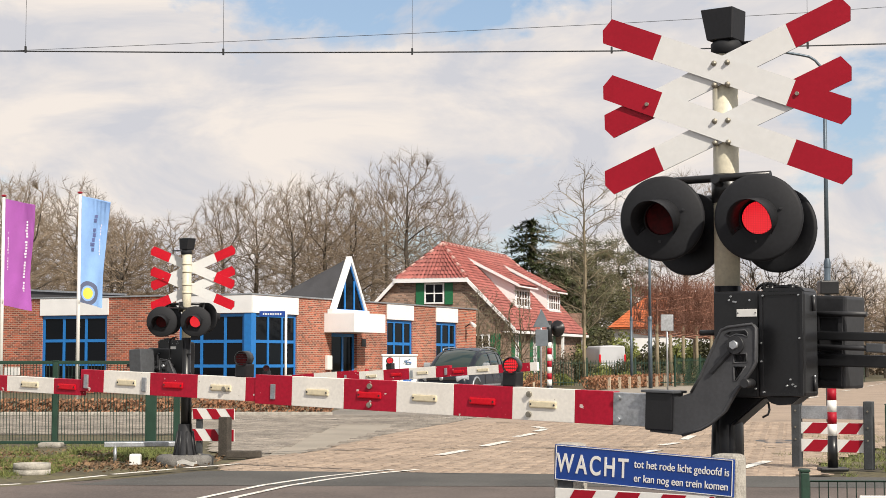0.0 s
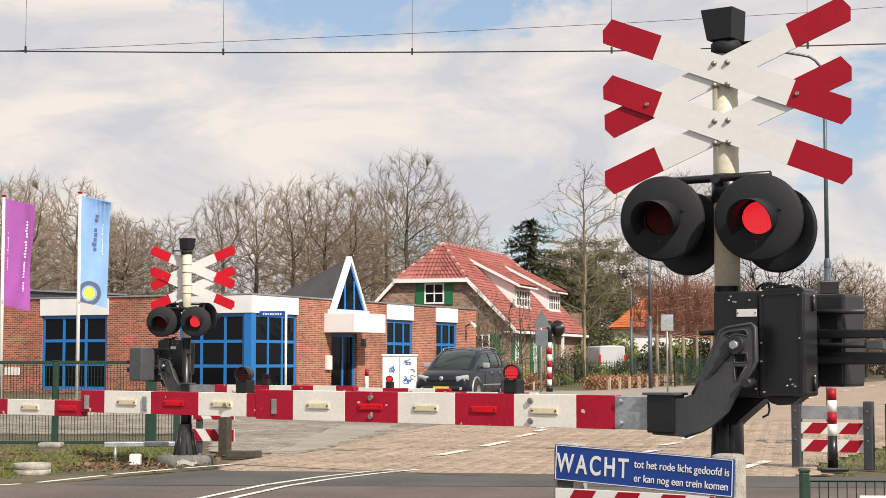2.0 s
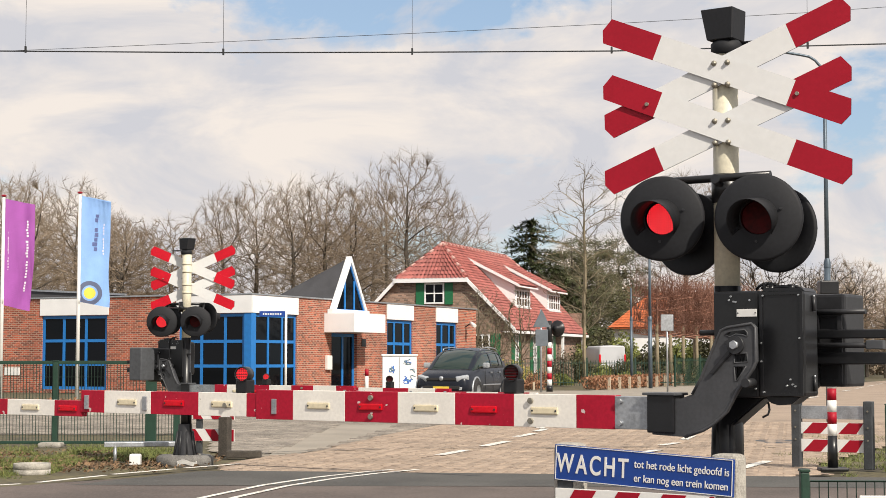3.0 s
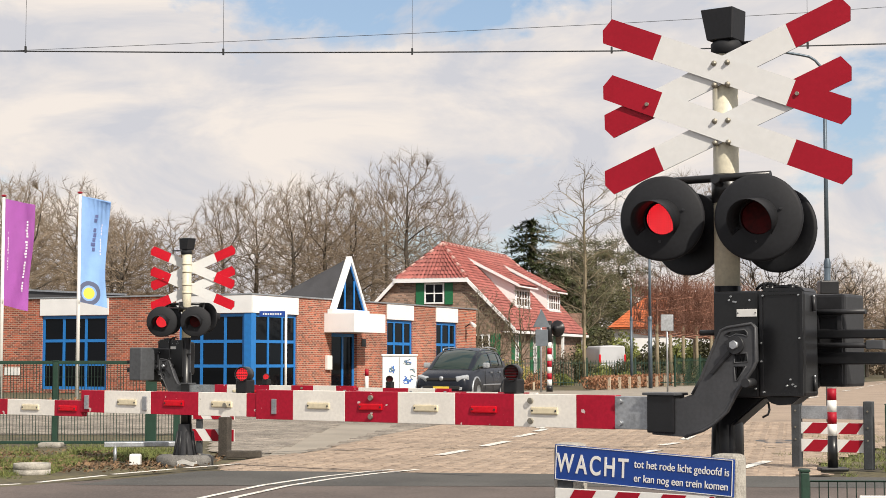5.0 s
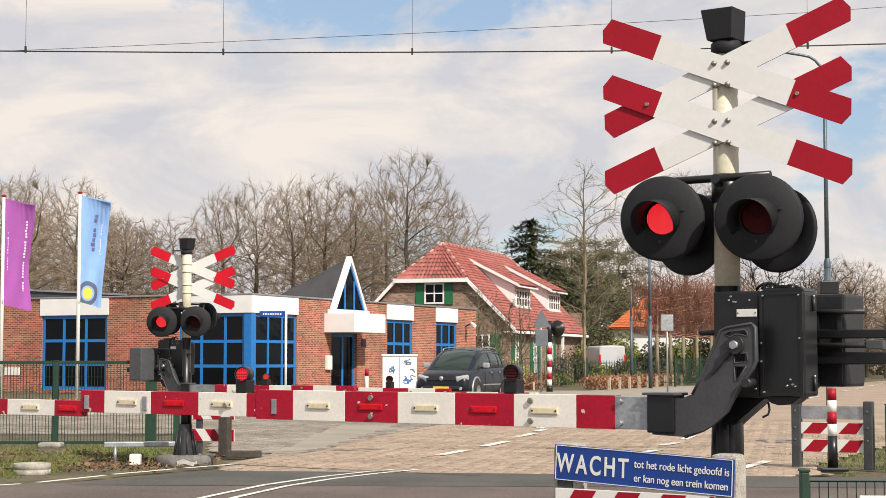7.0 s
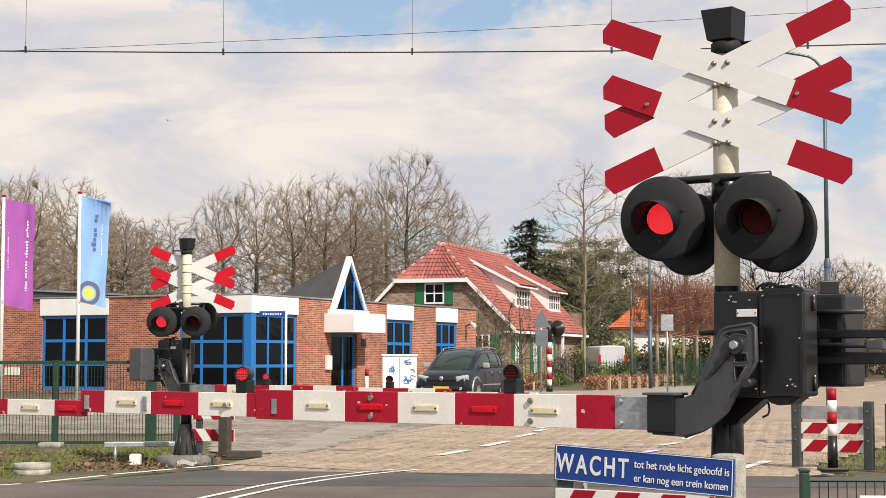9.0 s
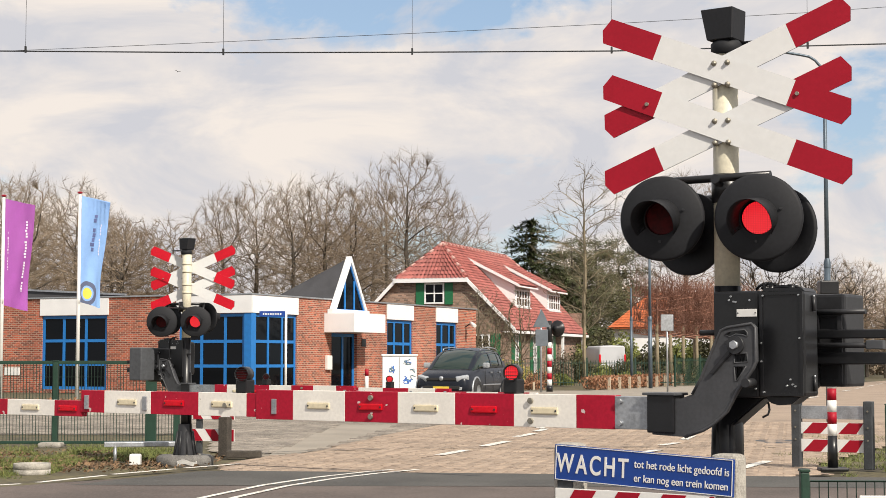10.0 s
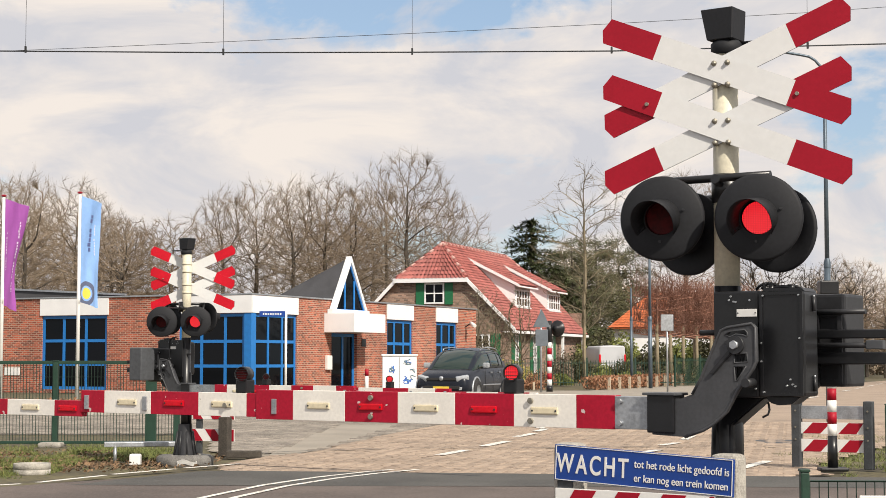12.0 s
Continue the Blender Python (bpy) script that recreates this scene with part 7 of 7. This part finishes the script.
def leaf_litter(areas, n, seed, label):
    rng = random.Random(seed)

    def place(g):
        x0, x1, y0, y1 = areas[g.randrange(len(areas))]
        return (g.uniform(x0, x1), g.uniform(y0, y1), g.uniform(-0.015, 0.03))
    vs, fs = leaf_cloud(rng, n, place, 0.028, 2.5)
    return tagged(part_from("leaf_litter", vs, fs, M_LITTER), label, "dead leaves", kind="stuff")


M_LITTER = mat("dead_leaves", (0.16, 0.10, 0.055), 0.9, vary=0.4, scale=5, random_amt=0.5, island=True)
leaf_litter([(-5.2, -2.9, 20.2, 22.6), (-6.4, -3.4, 19.6, 21.4), (-7.5, -4.6, 21.5, 24.0)], 2600, 73, "brown dead leaves and twigs lying on the verge")


# ---- bricks of the road ----
ROAD = [(-2.75, 20.6), (-2.6, 19.40), (3.4, 18.50), (4.4, 18.95), (4.6, 20.6), (6.4, 24.5), (9, 30), (11.0, 35), (0.2, 35), (-1.0, 29), (-1.9, 23.5), (-2.55, 22.2)]


def inside(x, y, poly):
    r = False
    for (x0, y0), (x1, y1) in zip(poly, poly[1:] + poly[:1]):
        if (y0 > y) != (y1 > y) and x < (x1 - x0) * (y - y0) / (y1 - y0) + x0:
            r = not r
    return r


def brick_rings():
    """One road brick, 205 x 102 mm, with worn top edges, about its centre."""
    a, b, c = 0.0945, 0.0425, 0.007
    vs = [(sx * (a - k), sy * (b - k), z) for k, z in ((0.0, 0.001), (0.0, 0.006), (c, 0.011)) for sx, sy in ((-1, -1), (1, -1), (1, 1), (-1, 1))]
    fs = [(8, 9, 10, 11)]
    for r in (0, 4):
        fs += [(r + i, r + (i + 1) % 4, r + 4 + (i + 1) % 4, r + 4 + i) for i in range(4)]
    return vs, fs


bvs, bfs = brick_rings()
one = bpy.data.meshes.new("brick")
one.from_pydata(bvs, [], bfs)
one.materials.append(mat("clinker_piece", (0.318, 0.246, 0.186), 0.9, vary=0.2, scale=9, bump=0.35, fine=70, random_amt=0.16))
road_ob = bpy.data.objects["brick_road"]
rng = random.Random(77)
rest_v, rest_f, singles = [], [], 0
turn = Matrix.Rotation(radians(33), 2)
UNIT = 0.1015
for j in range(-210, 260):
    for i in range(-210, 260):
        way = (i - j) % 4
        if way not in (0, 3):
            continue
        c = Vector((i + 1.0, j + 0.5)) if way == 0 else Vector((i + 0.5, j + 1.0))
        p = turn @ (c * UNIT)
        x, y = p.x, p.y + 24.0
        if not (-3 < x < 11.5 and 18 < y < 35.5) or not inside(x, y, ROAD):
            continue
        dz = rng.uniform(-0.002, 0.004)
        m = Matrix.Translation((x, y, dz)) @ pose(0, 0, 0, rng.gauss(0, 0.45), rng.gauss(0, 0.45), 33 + (0 if way == 0 else 90) + rng.gauss(0, 0.8))
        if singles < 300 and y < 20.6 and -1.2 < x < 3.6:
            ob = new("brick", one)
            ob.parent = road_ob
            ob.matrix_basis = m
            singles += 1
        else:
            k = len(rest_v)
            rest_v += [m @ Vector(q) for q in bvs]
            rest_f += [tuple(k + t for t in f) for f in bfs]
part_from("bricks", rest_v, rest_f, M_PAVE, road_ob, "pinkish worn road bricks", "stuff")

STREET = [(-11, 29.7), (-4.0, 29.7), (-3.4, 24), (-2.6, 22.6), (-1.95, 23.6), (-1.05, 29), (0.65, 37.8), (0.9, 40.0), (-11, 40.0)]
SLABS = [(-2.45, 22.5), (-2.05, 22.9), (-1.35, 29), (-0.9, 34), (-2.1, 34), (-2.35, 29)]
sv, sf = [], []
for j in range(170):
    for i in range(60):
        x, y = -11 + (i + 0.5 * (j % 2)) * 0.207, 22.4 + j * 0.1035
        if inside(x, y, STREET) and not inside(x, y, SLABS):
            m = Matrix.Translation((x, y, rng.uniform(-0.004, 0.002))) @ pose(0, 0, 0, rng.gauss(0, 0.5), rng.gauss(0, 0.5), rng.gauss(0, 0.8))
            k = len(sv)
            sv += [m @ Vector(q) for q in bvs]
            sf += [tuple(k + t for t in f) for f in bfs]
part_from("bricks", sv, sf, M_STREET, bpy.data.objects["street"], "worn grey street bricks", "stuff")


# ---- birds ----
def bird(label):
    b = thing("bird", pose(0, 0, 0), label, "bird", "birds in the sky")
    loft([[(0.05 * k * math.cos(a), y, 0.045 * k * math.sin(a)) for a in (0, 1.05, 2.09, 3.14, 4.19, 5.24)] for y, k in ((-0.2, 0.15), (-0.14, 0.7), (-0.02, 1.0), (0.12, 0.6), (0.24, 0.3))], "body", M_GREYPOST, b)
    part("tail", rod((0, 0.2, 0), (0, 0.33, 0.0), 0.02, 0.05, seg=6), M_GREYPOST, b)
    for s in (1, -1):
        part("wing", prism([(s * 0.03, 0.0), (s * 0.2, 0.09), (s * 0.42, 0.05), (s * 0.2, 0.06)], -0.06, 0.07), M_GREYPOST, b, "spread dark wing")
    b.scale = (0.6, 0.6, 0.6)
    return b


BIRDS = (bird("dark small bird climbing in the sky"), bird("dark small bird gliding over the trees"))


# ---- what moves ----
LEFT_ON = (0.35, 0.95, 1.65, 2.35, 2.95, 3.65, 4.25, 4.95, 5.55, 6.25, 6.85, 7.55, 8.25, 8.85, 9.55, 10.15, 10.85, 11.55)
RIGHT_ON = (0.65, 1.25, 1.95, 2.55, 3.25, 3.95, 4.55, 5.25, 5.85, 6.55, 7.15, 7.85, 8.55, 9.15, 9.85, 10.45, 11.15, 11.75)


def flash(ob, starts_lit):
    """The lens turns its dark and its glowing face forward by turns."""
    base = ob.matrix_basis.copy()
    lit = starts_lit
    rows = [(0.0, base @ pose(0, 0, 0, 0, 0, 0 if lit else 180))]
    for t in sorted(LEFT_ON + RIGHT_ON):
        seq = (0, 60, 120, 180) if lit else (180, 120, 60, 0)
        for dt, a in zip((-0.05, -1 / 60, 1 / 60, 0.05), seq):
            rows.append((t + dt, base @ pose(0, 0, 0, 0, 0, a)))
        lit = not lit
    rows.append((12.0, base @ pose(0, 0, 0, 0, 0, 0 if lit else 180)))
    walk(ob, rows)


def swing(arm, axle, angles, rest):
    rows = [(t, pose(*axle, 0, a + rest, 0)) for t, a in angles]
    walk(arm, rows)


def motions():
    for (s, arm, axle, lenses, arm_lenses), first in ((NEAR, True), (FAR, False)):
        for ln, lit in zip(lenses, (False, True, False, True)):
            flash(ln, lit)
        for pair, lit in zip(arm_lenses, (first, not first)):
            for ln in pair:
                flash(ln, lit)
    swing(NEAR[1], NEAR[2], [(0.0, 1.68), (0.1, 1.10), (0.2, 0.51), (0.3, -0.05), (0.4, -0.42), (0.5, -0.43), (0.6, -0.37), (0.7, -0.17), (0.8, 0.14), (0.9, 0.37), (1.0, 0.43), (1.1, 0.34), (1.2, 0.25), (1.3, 0.12), (1.4, 0.03), (1.6, 0.0), (12.0, 0.0)], 0.1)
    swing(FAR[1], FAR[2], [(0.0, 3.4), (0.1, 3.0), (0.2, 2.5), (0.3, 2.1), (0.4, 1.5), (0.5, 1.0), (0.6, 0.75), (0.7, 0.25), (0.8, -0.4), (0.9, -0.6), (1.0, -0.4), (1.2, 0.0), (1.6, 0.0), (12.0, 0.0)], 0.0)
    for b, turn, rows in ((BIRDS[0], 20, [(0, -46.73, 130, 3.09), (4, -37.85, 130, 6.67), (7, -30.31, 130, 12.07), (8, -26.1, 130, 16.59), (8.8, -22.72, 130, 19.82), (9.1, -21.73, 130, 20.96), (9.5, -21.35, 130, 22.82), (9.9, -21.23, 130, 24.19), (10.3, -21.56, 130, 25.34), (10.6, -22.25, 130, 26.25), (12, -25.62, 130, 30.75)]),
                          (BIRDS[1], 90, [(0, -236.56, 175, 18.47), (8.5, -51.09, 175, 18.47), (9.5, -29.27, 175, 18.47), (10.5, -7.45, 175, 18.47), (12, 25.27, 175, 18.47)])):
        walk(b, [(t, pose(x, y, z, 0, 12, turn)) for t, x, y, z in rows])
    for band in FLAG_BANDS:
        wave(*band)


motions()
